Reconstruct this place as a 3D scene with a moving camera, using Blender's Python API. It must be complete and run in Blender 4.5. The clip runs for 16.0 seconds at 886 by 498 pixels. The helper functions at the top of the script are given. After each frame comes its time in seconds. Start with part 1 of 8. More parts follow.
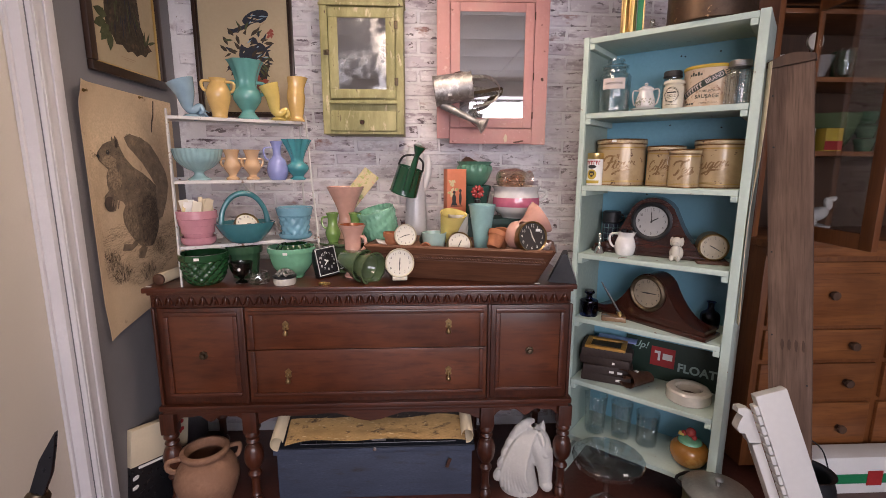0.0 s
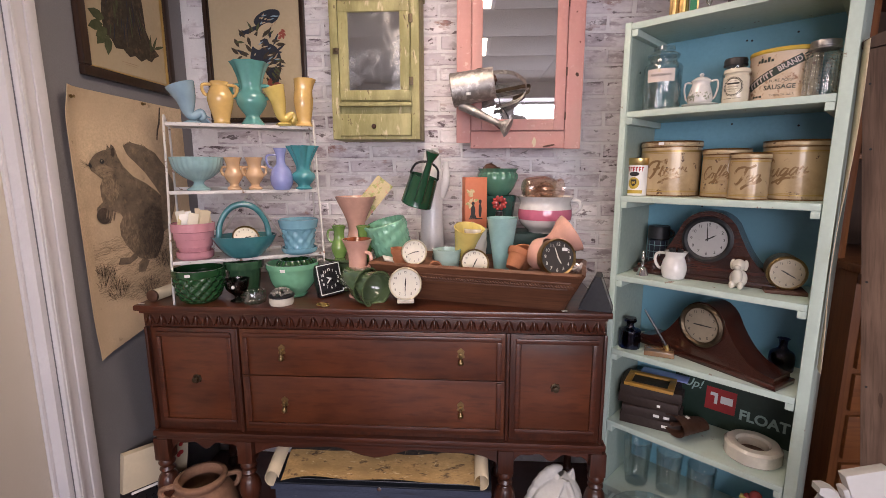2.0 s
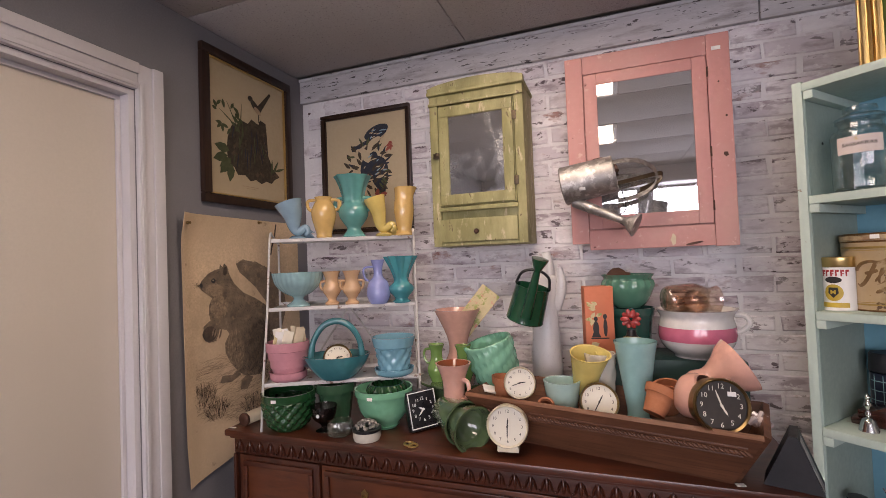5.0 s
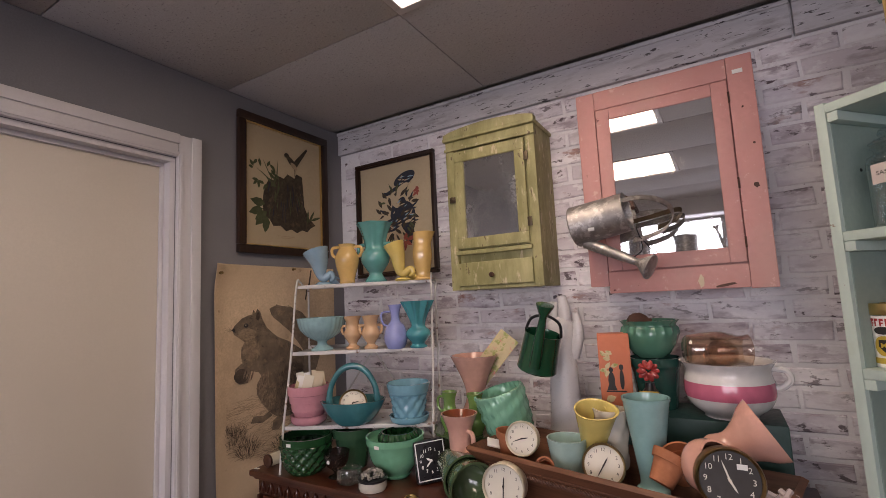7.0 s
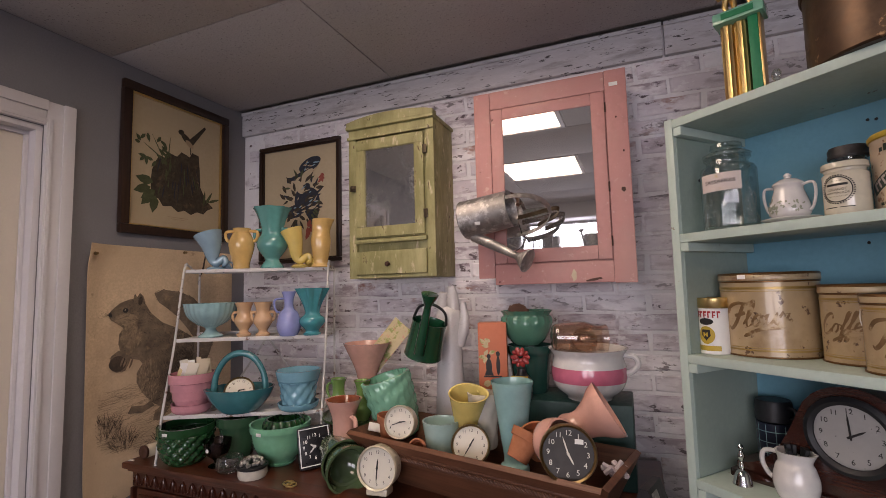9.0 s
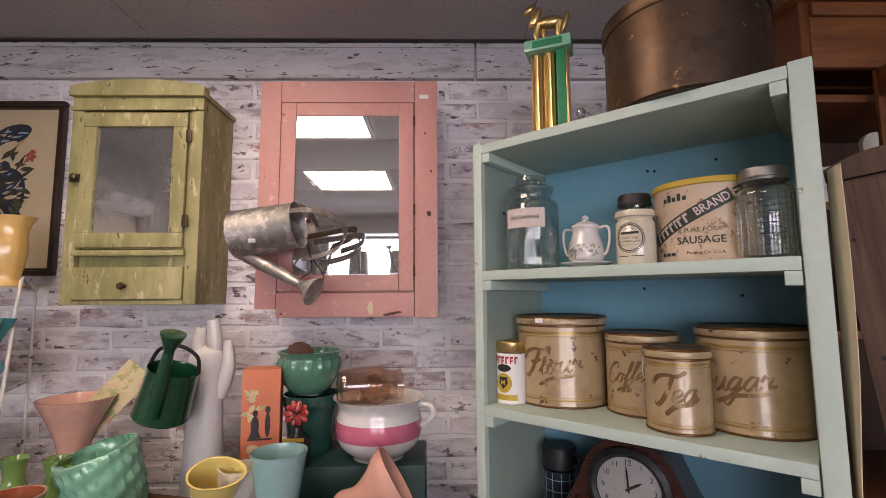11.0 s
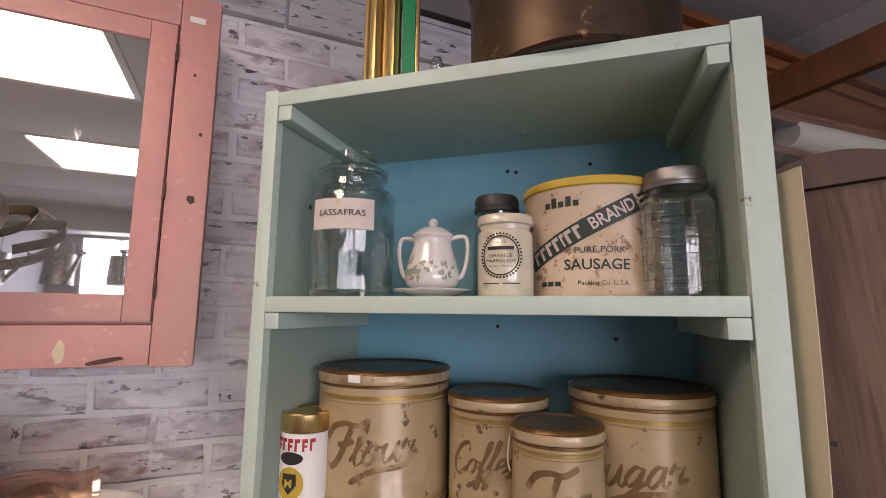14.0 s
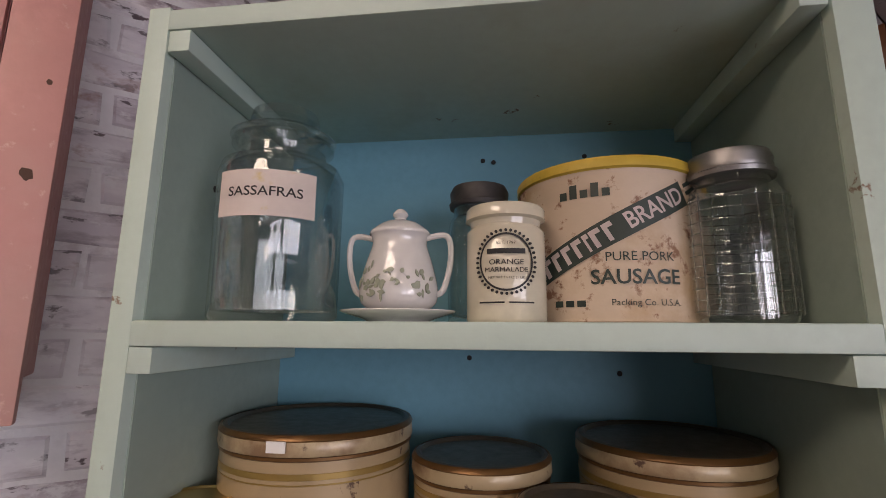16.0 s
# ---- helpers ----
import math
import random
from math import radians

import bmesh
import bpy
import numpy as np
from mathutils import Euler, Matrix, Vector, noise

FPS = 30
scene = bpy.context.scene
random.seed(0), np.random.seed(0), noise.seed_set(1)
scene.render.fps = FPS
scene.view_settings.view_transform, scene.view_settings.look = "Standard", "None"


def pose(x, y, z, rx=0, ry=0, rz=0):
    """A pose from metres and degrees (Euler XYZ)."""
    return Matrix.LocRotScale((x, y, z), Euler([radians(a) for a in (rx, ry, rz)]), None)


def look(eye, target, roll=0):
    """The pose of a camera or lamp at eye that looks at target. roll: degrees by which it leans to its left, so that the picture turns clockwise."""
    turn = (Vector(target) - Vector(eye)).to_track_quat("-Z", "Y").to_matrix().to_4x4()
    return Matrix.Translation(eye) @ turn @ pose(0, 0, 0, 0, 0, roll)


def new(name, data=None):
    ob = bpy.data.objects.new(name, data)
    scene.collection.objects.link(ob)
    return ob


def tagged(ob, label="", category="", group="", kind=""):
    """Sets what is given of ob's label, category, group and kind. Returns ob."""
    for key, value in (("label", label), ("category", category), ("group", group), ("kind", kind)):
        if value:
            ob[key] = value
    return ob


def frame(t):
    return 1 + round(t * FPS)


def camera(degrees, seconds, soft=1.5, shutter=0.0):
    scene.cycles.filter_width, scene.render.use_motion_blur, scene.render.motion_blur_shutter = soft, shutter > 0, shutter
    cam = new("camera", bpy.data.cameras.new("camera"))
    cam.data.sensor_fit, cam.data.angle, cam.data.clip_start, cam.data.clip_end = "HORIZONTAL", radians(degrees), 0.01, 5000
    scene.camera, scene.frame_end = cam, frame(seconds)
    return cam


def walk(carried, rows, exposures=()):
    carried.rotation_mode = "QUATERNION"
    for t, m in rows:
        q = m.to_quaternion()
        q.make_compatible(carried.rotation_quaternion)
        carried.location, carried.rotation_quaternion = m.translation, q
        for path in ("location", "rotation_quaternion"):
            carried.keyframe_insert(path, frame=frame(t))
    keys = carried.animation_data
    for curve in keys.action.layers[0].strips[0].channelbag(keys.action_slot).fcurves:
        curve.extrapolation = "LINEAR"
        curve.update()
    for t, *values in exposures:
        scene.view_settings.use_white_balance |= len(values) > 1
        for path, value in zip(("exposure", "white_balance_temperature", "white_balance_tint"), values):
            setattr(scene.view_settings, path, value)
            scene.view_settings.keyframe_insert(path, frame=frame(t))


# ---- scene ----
import itertools

cam = camera(87.7, 16.0, soft=0.5)
PATH = [
    (0, (0.314, 0.204, 1.424), (0.41, 2.169, 1.066), 0.2),
    (0.5, (0.337, 0.265, 1.431), (0.415, 2.228, 1.058), 0.3),
    (1, (0.376, 0.332, 1.435), (0.409, 2.296, 1.054), 0.3),
    (1.5, (0.414, 0.386, 1.433), (0.379, 2.351, 1.066), 0.1),
    (2, (0.457, 0.43, 1.435), (0.333, 2.397, 1.097), -0.1),
    (2.5, (0.47, 0.463, 1.442), (0.256, 2.428, 1.139), -0.2),
    (3, (0.472, 0.506, 1.45), (0.168, 2.467, 1.194), -0.4),
    (3.5, (0.48, 0.582, 1.457), (0.076, 2.531, 1.27), -0.7),
    (4, (0.488, 0.653, 1.479), (-0.018, 2.585, 1.371), -1.2),
    (4.5, (0.498, 0.695, 1.493), (-0.1, 2.604, 1.467), -1.7),
    (5, (0.522, 0.716, 1.502), (-0.17, 2.592, 1.558), -2.2),
    (5.2, (0.534, 0.725, 1.509), (-0.196, 2.585, 1.592), -2.3),
    (7.3, (0.782, 0.84, 1.529), (-0.236, 2.548, 1.751), -2.8),
    (7.5, (0.801, 0.844, 1.525), (-0.208, 2.557, 1.744), -2.7),
    (8, (0.837, 0.853, 1.523), (-0.118, 2.599, 1.721), -2.3),
    (8.5, (0.861, 0.862, 1.518), (-0.019, 2.649, 1.699), -2.0),
    (9, (0.877, 0.863, 1.515), (0.125, 2.708, 1.686), -1.5),
    (9.5, (0.897, 0.882, 1.522), (0.334, 2.793, 1.689), -0.9),
    (10, (0.897, 0.927, 1.537), (0.543, 2.887, 1.721), -0.5),
    (10.2, (0.898, 0.967, 1.548), (0.615, 2.938, 1.738), -0.4),
    (12.3, (0.859, 1.238, 1.589), (1.38, 3.156, 1.817), -0.2),
    (12.5, (0.859, 1.253, 1.587), (1.432, 3.155, 1.816), 0.0),
    (13, (0.874, 1.295, 1.591), (1.547, 3.163, 1.824), 0.4),
    (13.5, (0.909, 1.377, 1.606), (1.659, 3.214, 1.854), 0.5),
    (14, (0.957, 1.468, 1.613), (1.755, 3.281, 1.889), 0.6),
    (14.5, (0.984, 1.533, 1.614), (1.83, 3.32, 1.917), 0.6),
    (15, (1.001, 1.582, 1.62), (1.919, 3.327, 1.956), 0.6),
    (15.5, (1.002, 1.631, 1.622), (2.014, 3.318, 1.983), 0.5),
    (16, (0.989, 1.664, 1.625), (2.084, 3.298, 1.98), 0.4),
]
EXPOSURES = [(t, e, 7000, 24) for t, e in ((0, 0.55), (1.5, 0.64), (3.5, 0.50), (5, 0.32), (7.5, -0.07), (9, -0.05), (10, 0.08), (12.5, 0.50), (14, 0.40), (16, 0.02))]
walk(cam, [(t, look(eye, target, roll)) for t, eye, target, roll in PATH], EXPOSURES)

# ---- light ----
LAMP = 9.6        # ceiling panels
DAY = 44.0        # daylight through the shop windows, watts each
world = bpy.data.worlds.new("sky")
scene.world = world
world.use_nodes = True
sky = world.node_tree.nodes.new("ShaderNodeTexSky")
sky.sky_type, sky.sun_disc = "NISHITA", False
sky.sun_elevation, sky.sun_rotation = radians(35), radians(160)
world.node_tree.links.new(sky.outputs[0], world.node_tree.nodes["Background"].inputs[0])
world.node_tree.nodes["Background"].inputs[1].default_value = 0.12

XW, YN, YS, XE, ZC = -0.84, 2.545, -2.6, 3.6, 2.39   # room's inner faces and ceiling
WINDOWS = [(-0.55, 0.85), (1.05, 2.45)]              # along the south wall
for x0, x1 in WINDOWS:
    lamp = bpy.data.lights.new("daylight", "AREA")
    lamp.shape, lamp.size, lamp.size_y, lamp.energy, lamp.color = "RECTANGLE", x1 - x0, 1.5, DAY, (0.82, 0.88, 1.0)
    new("daylight", lamp).matrix_world = look(((x0 + x1) / 2, YS - 0.02, 1.6), ((x0 + x1) / 2, YS + 1, 1.52))


# ---- materials ----
def nodes_of(name):
    m = bpy.data.materials.new(name)
    m.use_nodes = True
    nt = m.node_tree
    return m, nt, nt.nodes["Principled BSDF"]


def node(nt, kind, **values):
    n = nt.nodes.new(kind)
    for k, v in values.items():
        n.inputs[k].default_value = v
    return n


def mixed(nt, fac, a, b, mode="MIX"):
    n = nt.nodes.new("ShaderNodeMix")
    n.data_type, n.blend_type = "RGBA", mode
    for i, v in ((0, fac), (6, a), (7, b)):
        if isinstance(v, (int, float)):
            n.inputs[i].default_value = v
        elif isinstance(v, tuple):
            n.inputs[i].default_value = (*v, 1) if len(v) == 3 else v
        else:
            nt.links.new(v, n.inputs[i])
    return n.outputs[2]


def ramp(nt, fac, lo, hi):
    n = nt.nodes.new("ShaderNodeMapRange")
    n.inputs[1].default_value, n.inputs[2].default_value = lo, hi
    nt.links.new(fac, n.inputs[0])
    return n.outputs[0]


def noise_of(nt, scale, detail=4, stretch=None, rough=0.55):
    co = nt.nodes.new("ShaderNodeTexCoord")
    n = node(nt, "ShaderNodeTexNoise", Scale=scale, Detail=detail, Roughness=rough)
    if stretch:
        mp = nt.nodes.new("ShaderNodeMapping")
        mp.inputs["Scale"].default_value = stretch
        nt.links.new(co.outputs["Object"], mp.inputs[0])
        nt.links.new(mp.outputs[0], n.inputs[0])
    else:
        nt.links.new(co.outputs["Object"], n.inputs[0])
    return n.outputs[0]


def bumped(nt, b, height, strength, dist=0.002):
    n = node(nt, "ShaderNodeBump", Strength=strength, Distance=dist)
    nt.links.new(height, n.inputs["Height"])
    nt.links.new(n.outputs[0], b.inputs["Normal"])


def shade(c, k):
    return tuple(min(1, v * k) for v in c)


def mat(name, col, rough=0.5, metal=0.0, var=0.15, scale=6, bump=0.15, bscale=80, chips=(), coat=0.0, stretch=None, per=0.0):
    """Paint, glaze, metal or paper: two scales of tone, chips of other colours (colour, scale, low, high), fine relief."""
    m, nt, b = nodes_of(name)
    tone = noise_of(nt, scale, 5, stretch)
    fine = noise_of(nt, bscale, 3, stretch)
    c = mixed(nt, ramp(nt, tone, 0.3, 0.7), shade(col, 1 - var), shade(col, 1 + var * 0.6))
    c = mixed(nt, ramp(nt, fine, 0.35, 0.75), c, shade(col, 1 - var * 0.7))
    if per:
        info = nt.nodes.new("ShaderNodeObjectInfo")
        c = mixed(nt, ramp(nt, info.outputs["Random"], -0.2, 1 / per), c, shade(col, 0.45))
    for ccol, cs, lo, hi in chips:
        c = mixed(nt, ramp(nt, noise_of(nt, cs, 6, stretch, 0.65), lo, hi), c, ccol)
    nt.links.new(c, b.inputs["Base Color"])
    b.inputs["Roughness"].default_value, b.inputs["Metallic"].default_value = rough, metal
    rr = ramp(nt, fine, 0.2, 0.9)
    mr = nt.nodes.new("ShaderNodeMapRange")
    mr.inputs[3].default_value, mr.inputs[4].default_value = rough * 0.8, min(1, rough * 1.25)
    nt.links.new(rr, mr.inputs[0])
    nt.links.new(mr.outputs[0], b.inputs["Roughness"])
    if coat:
        b.inputs["Coat Weight"].default_value, b.inputs["Coat Roughness"].default_value = coat, 0.08
    if bump:
        bumped(nt, b, fine, bump)
    return m


def wood(name, dark, light, along=0, rough=0.45, fine=1.0, coat=0.0, bump=0.2):
    """Grain runs along the object's axis number `along`."""
    m, nt, b = nodes_of(name)
    st = [14.0 * fine] * 3
    st[along] = 1.0
    g = noise_of(nt, 3.0, 6, tuple(st), 0.6)
    st2 = [70.0 * fine] * 3
    st2[along] = 3.0
    pores = noise_of(nt, 3.0, 3, tuple(st2))
    c = mixed(nt, ramp(nt, g, 0.3, 0.7), dark, light)
    c = mixed(nt, ramp(nt, pores, 0.5, 0.85), c, shade(dark, 0.6))
    c = mixed(nt, ramp(nt, noise_of(nt, 4.0, 3), 0.45, 0.95), c, shade(dark, 0.7))
    info = nt.nodes.new("ShaderNodeObjectInfo")
    c = mixed(nt, ramp(nt, info.outputs["Random"], -0.5, 3.0), c, shade(dark, 0.6))
    nt.links.new(c, b.inputs["Base Color"])
    b.inputs["Roughness"].default_value = rough
    if coat:
        b.inputs["Coat Weight"].default_value, b.inputs["Coat Roughness"].default_value = coat, 0.2
    bumped(nt, b, pores, bump, 0.001)
    return m


def glass(name, tint=(1, 1, 1), rough=0.02):
    m, nt, b = nodes_of(name)
    b.inputs["Base Color"].default_value = (*tint, 1)
    b.inputs["Transmission Weight"].default_value, b.inputs["Roughness"].default_value, b.inputs["IOR"].default_value = 1.0, rough, 1.45
    return m


def thin_glass(name, tint):
    """Thin blown glass: see-through with a Fresnel gloss."""
    m, nt, b = nodes_of(name)
    tr = node(nt, "ShaderNodeBsdfTransparent", Color=(*tint, 1))
    gl = node(nt, "ShaderNodeBsdfGlossy", Roughness=0.03)
    lw = node(nt, "ShaderNodeLayerWeight", Blend=0.5)
    pw = nt.nodes.new("ShaderNodeMath")
    pw.operation, pw.inputs[1].default_value = "POWER", 2.0
    nt.links.new(lw.outputs["Facing"], pw.inputs[0])
    mr = nt.nodes.new("ShaderNodeMapRange")
    mr.inputs[3].default_value, mr.inputs[4].default_value = 0.085, 0.9
    nt.links.new(pw.outputs[0], mr.inputs[0])
    mx = nt.nodes.new("ShaderNodeMixShader")
    nt.links.new(mr.outputs[0], mx.inputs[0])
    nt.links.new(tr.outputs[0], mx.inputs[1])
    nt.links.new(gl.outputs[0], mx.inputs[2])
    nt.links.new(mx.outputs[0], nt.nodes["Material Output"].inputs[0])
    return m


def glow(name, col, strength):
    m, nt, b = nodes_of(name)
    b.inputs["Base Color"].default_value = (0.9, 0.9, 0.9, 1)
    b.inputs["Emission Color"].default_value, b.inputs["Emission Strength"].default_value = (*col, 1), strength
    return m


M = {}
def glazed(key, col, var=0.18, rough=0.16):
    M[key] = mat(key + "_glaze", col, rough, 0, var, 14, 0.05, 45, coat=0.6)


M["wall"] = mat("grey_wall_paint", (0.21, 0.205, 0.22), 0.75, 0, 0.12, 3, 0.2, 220)
M["plaster"] = mat("dull_wall_paint", (0.26, 0.24, 0.22), 0.8, 0, 0.12, 2, 0.15, 200)
M["trimwhite"] = mat("white_trim_paint", (0.62, 0.60, 0.62), 0.45, 0, 0.06, 5, 0.08, 120)
M["door"] = mat("cream_door_paint", (0.66, 0.60, 0.52), 0.5, 0, 0.05, 2, 0.06, 150)
M["floor"] = mat("red_brown_floor_paint", (0.10, 0.032, 0.022), 0.4, 0, 0.35, 3, 0.2, 60, chips=[((0.05, 0.025, 0.02), 9, 0.55, 0.7)])
M["tile"] = mat("ceiling_tile", (0.52, 0.50, 0.50), 0.9, 0, 0.1, 2, 0.8, 160, chips=[((0.28, 0.27, 0.27), 120, 0.585, 0.66)])
M["grid"] = mat("ceiling_grid_paint", (0.55, 0.53, 0.53), 0.6, 0, 0.05)
M["panel"] = glow("light_panel", (1.0, 0.87, 0.70), LAMP)
M["mortar"] = mat("whitewashed_mortar", (0.80, 0.78, 0.79), 0.85, 0, 0.14, 9, 0.5, 120, chips=[((0.46, 0.40, 0.42), 9, 0.55, 0.72), ((0.14, 0.10, 0.10), 24, 0.655, 0.69)])


def brick_paint():
    m, nt, b = nodes_of("whitewashed_brick")
    info = nt.nodes.new("ShaderNodeObjectInfo")
    co = nt.nodes.new("ShaderNodeTexCoord")
    ad = nt.nodes.new("ShaderNodeVectorMath")
    mul = nt.nodes.new("ShaderNodeMath")
    mul.operation = "MULTIPLY"
    mul.inputs[1].default_value = 60.0
    nt.links.new(info.outputs["Random"], mul.inputs[0])
    nt.links.new(co.outputs["Object"], ad.inputs[0])
    nt.links.new(mul.outputs[0], ad.inputs[1])
    def n(scale, stretch, detail=6, rough=0.62):
        mp = nt.nodes.new("ShaderNodeMapping")
        mp.inputs["Scale"].default_value = stretch
        nt.links.new(ad.outputs[0], mp.inputs[0])
        t = node(nt, "ShaderNodeTexNoise", Scale=scale, Detail=detail, Roughness=rough)
        nt.links.new(mp.outputs[0], t.inputs[0])
        return t.outputs[0]
    streak = n(9, (1, 1, 3.2))
    c = mixed(nt, ramp(nt, n(5, (1, 1, 2)), 0.36, 0.58), (0.86, 0.83, 0.84), (0.60, 0.545, 0.585))
    c = mixed(nt, ramp(nt, streak, 0.50, 0.64), c, (0.36, 0.30, 0.33))
    c = mixed(nt, ramp(nt, n(19, (1, 1, 2.2)), 0.585, 0.625), c, (0.12, 0.09, 0.10))
    c = mixed(nt, ramp(nt, n(7, (1, 1, 2.0)), 0.61, 0.70), c, (0.33, 0.17, 0.14))
    c = mixed(nt, ramp(nt, n(22, (1, 1, 1.6)), 0.55, 0.63), c, (0.74, 0.72, 0.73))
    pale = ramp(nt, info.outputs["Random"], 0.2, 1.9)
    c = mixed(nt, pale, c, (0.74, 0.72, 0.73))
    nt.links.new(c, b.inputs["Base Color"])
    b.inputs["Roughness"].default_value = 0.7
    bumped(nt, b, streak, 0.35, 0.003)
    return m


M["brick"] = brick_paint()
M["oldwhite"] = mat("chippy_white_board", (0.58, 0.56, 0.57), 0.7, 0, 0.15, 8, 0.4, 60, stretch=(1, 1, 5),
                    chips=[((0.34, 0.31, 0.31), 6, 0.52, 0.68), ((0.09, 0.08, 0.08), 20, 0.605, 0.62)])
M["walnut"] = wood("dark_walnut", (0.046, 0.012, 0.006), (0.140, 0.037, 0.016), 0, 0.34, 0.7, 0.35)
M["walnut_up"] = wood("dark_walnut_upright", (0.044, 0.012, 0.006), (0.120, 0.034, 0.016), 2, 0.34, 0.7, 0.2)
M["walnut_fig"] = wood("figured_walnut_veneer", (0.062, 0.016, 0.007), (0.215, 0.062, 0.024), 0, 0.32, 0.25, 0.3)
M["brass"] = mat("aged_brass", (0.36, 0.25, 0.12), 0.4, 1.0, 0.4, 30)
M["darkbrass"] = mat("dark_brass", (0.12, 0.09, 0.06), 0.45, 1.0, 0.4, 30)
M["gold"] = mat("gold_metal", (0.72, 0.52, 0.22), 0.34, 1.0, 0.15, 20)
M["steel"] = mat("galvanised_steel", (0.44, 0.42, 0.40), 0.52, 0.9, 0.40, 26, 0.4, 34, chips=[((0.58, 0.56, 0.54), 42, 0.52, 0.60), ((0.20, 0.18, 0.16), 12, 0.56, 0.72)])
M["chrome"] = mat("chrome", (0.75, 0.75, 0.75), 0.12, 1.0, 0.05)
M["zinc"] = mat("zinc_lid", (0.34, 0.33, 0.33), 0.45, 1.0, 0.2, 20)
M["darklid"] = mat("dark_zinc_lid", (0.07, 0.065, 0.065), 0.55, 0.6, 0.3, 30)
M["copper"] = mat("tarnished_copper", (0.15, 0.090, 0.055), 0.42, 0.75, 0.5, 9, 0.5, 34, chips=[((0.05, 0.035, 0.028), 5, 0.45, 0.70), ((0.10, 0.065, 0.045), 18, 0.5, 0.6), ((0.42, 0.27, 0.15), 26, 0.64, 0.70)])
M["aqua"] = mat("turquoise_paint", (0.17, 0.40, 0.50), 0.55, 0, 0.10, 3, 0.12, 90)
M["mint"] = mat("pale_mint_paint", (0.47, 0.58, 0.52), 0.5, 0, 0.08, 4, 0.15, 80, chips=[((0.20, 0.11, 0.07), 24, 0.668, 0.690), ((0.40, 0.46, 0.38), 6, 0.55, 0.75)])
# mint at about two thirds brightness, shade inside the bookcase put into the colour
M["mint_shaded"] = mat("shaded_mint_inner_paint", (0.30, 0.38, 0.33), 0.55, 0, 0.1, 4, 0.12, 80)
M["green_cab"] = mat("worn_green_paint", (0.295, 0.275, 0.112), 0.6, 0, 0.18, 6, 0.5, 70, stretch=(2.2, 2.2, 0.7),
                     chips=[((0.45, 0.41, 0.20), 6, 0.42, 0.70), ((0.58, 0.50, 0.31), 16, 0.585, 0.66), ((0.12, 0.08, 0.04), 24, 0.635, 0.67)])
M["pink_cab"] = mat("salmon_paint", (0.57, 0.27, 0.245), 0.55, 0, 0.10, 5, 0.3, 60,
                    chips=[((0.50, 0.30, 0.26), 3, 0.45, 0.75), ((0.64, 0.40, 0.35), 38, 0.60, 0.68), ((0.13, 0.03, 0.025), 22, 0.685, 0.70), ((0.62, 0.46, 0.38), 13, 0.72, 0.74)])
M["rackwhite"] = mat("rusty_white_enamel", (0.60, 0.58, 0.56), 0.5, 0, 0.1, 20, 0.3, 90, chips=[((0.16, 0.07, 0.035), 26, 0.60, 0.66)])
M["paper"] = mat("aged_poster_paper", (0.70, 0.53, 0.35), 0.85, 0, 0.24, 3, 0.2, 140, chips=[((0.40, 0.28, 0.17), 3.4, 0.50, 0.78), ((0.30, 0.20, 0.13), 14, 0.66, 0.76)])
M["mount"] = mat("yellowed_print_paper", (0.47, 0.38, 0.25), 0.8, 0, 0.08, 3, 0.05)
M["cream"] = mat("cream_paper", (0.62, 0.53, 0.38), 0.8, 0, 0.08, 5)
M["white"] = mat("white_paper", (0.78, 0.77, 0.74), 0.7, 0, 0.05, 8)
M["fur"] = mat("engraved_brown_ink", (0.245, 0.182, 0.125), 0.9, 0, 0.55, 30, 0.0, 260, chips=[((0.34, 0.24, 0.14), 50, 0.56, 0.72)])
M["furdark"] = mat("engraved_dark_ink", (0.085, 0.060, 0.043), 0.9, 0, 0.5, 40, 0.0, 260, chips=[((0.26, 0.18, 0.11), 60, 0.60, 0.75)])
M["furlight"] = mat("engraved_pale_ink", (0.42, 0.31, 0.20), 0.9, 0, 0.3, 50, 0.0, 260)
M["inkblue"] = mat("print_navy_ink", (0.020, 0.025, 0.040), 0.8, 0, 0.3, 40)
M["inkdark"] = mat("print_brown_ink", (0.055, 0.040, 0.024), 0.8, 0, 0.5, 25, chips=[((0.14, 0.085, 0.05), 18, 0.58, 0.7)])
M["inkleaf"] = mat("print_leaf_ink", (0.07, 0.085, 0.035), 0.8, 0, 0.3, 30)
M["inkred"] = mat("print_red_ink", (0.30, 0.07, 0.05), 0.8)
M["frame_a"] = wood("dark_frame_wood", (0.022, 0.010, 0.006), (0.055, 0.024, 0.013), 2, 0.35)
M["black"] = mat("black_enamel", (0.012, 0.012, 0.014), 0.3, 0, 0.2)
M["blackmatte"] = mat("black_plastic", (0.014, 0.014, 0.017), 0.5, 0, 0.2)
M["iron"] = mat("cast_iron", (0.030, 0.032, 0.036), 0.5, 0.5, 0.3, 20)
M["ivory"] = mat("ivory_dial", (0.70, 0.66, 0.56), 0.5, 0, 0.05)
M["ivorycase"] = mat("ivory_enamel_case", (0.70, 0.63, 0.48), 0.3, 0, 0.06, coat=0.4)
M["silverdial"] = mat("silvered_dial", (0.50, 0.50, 0.49), 0.32, 0.4, 0.08, 30)
M["olddial"] = mat("tarnished_dial", (0.34, 0.29, 0.22), 0.45, 0.2, 0.15, 30)
M["browndial"] = mat("dark_brown_dial", (0.030, 0.022, 0.016), 0.5, 0, 0.2)
M["mahog"] = wood("mahogany", (0.030, 0.009, 0.006), (0.075, 0.022, 0.013), 0, 0.22, 0.8, 0.5)
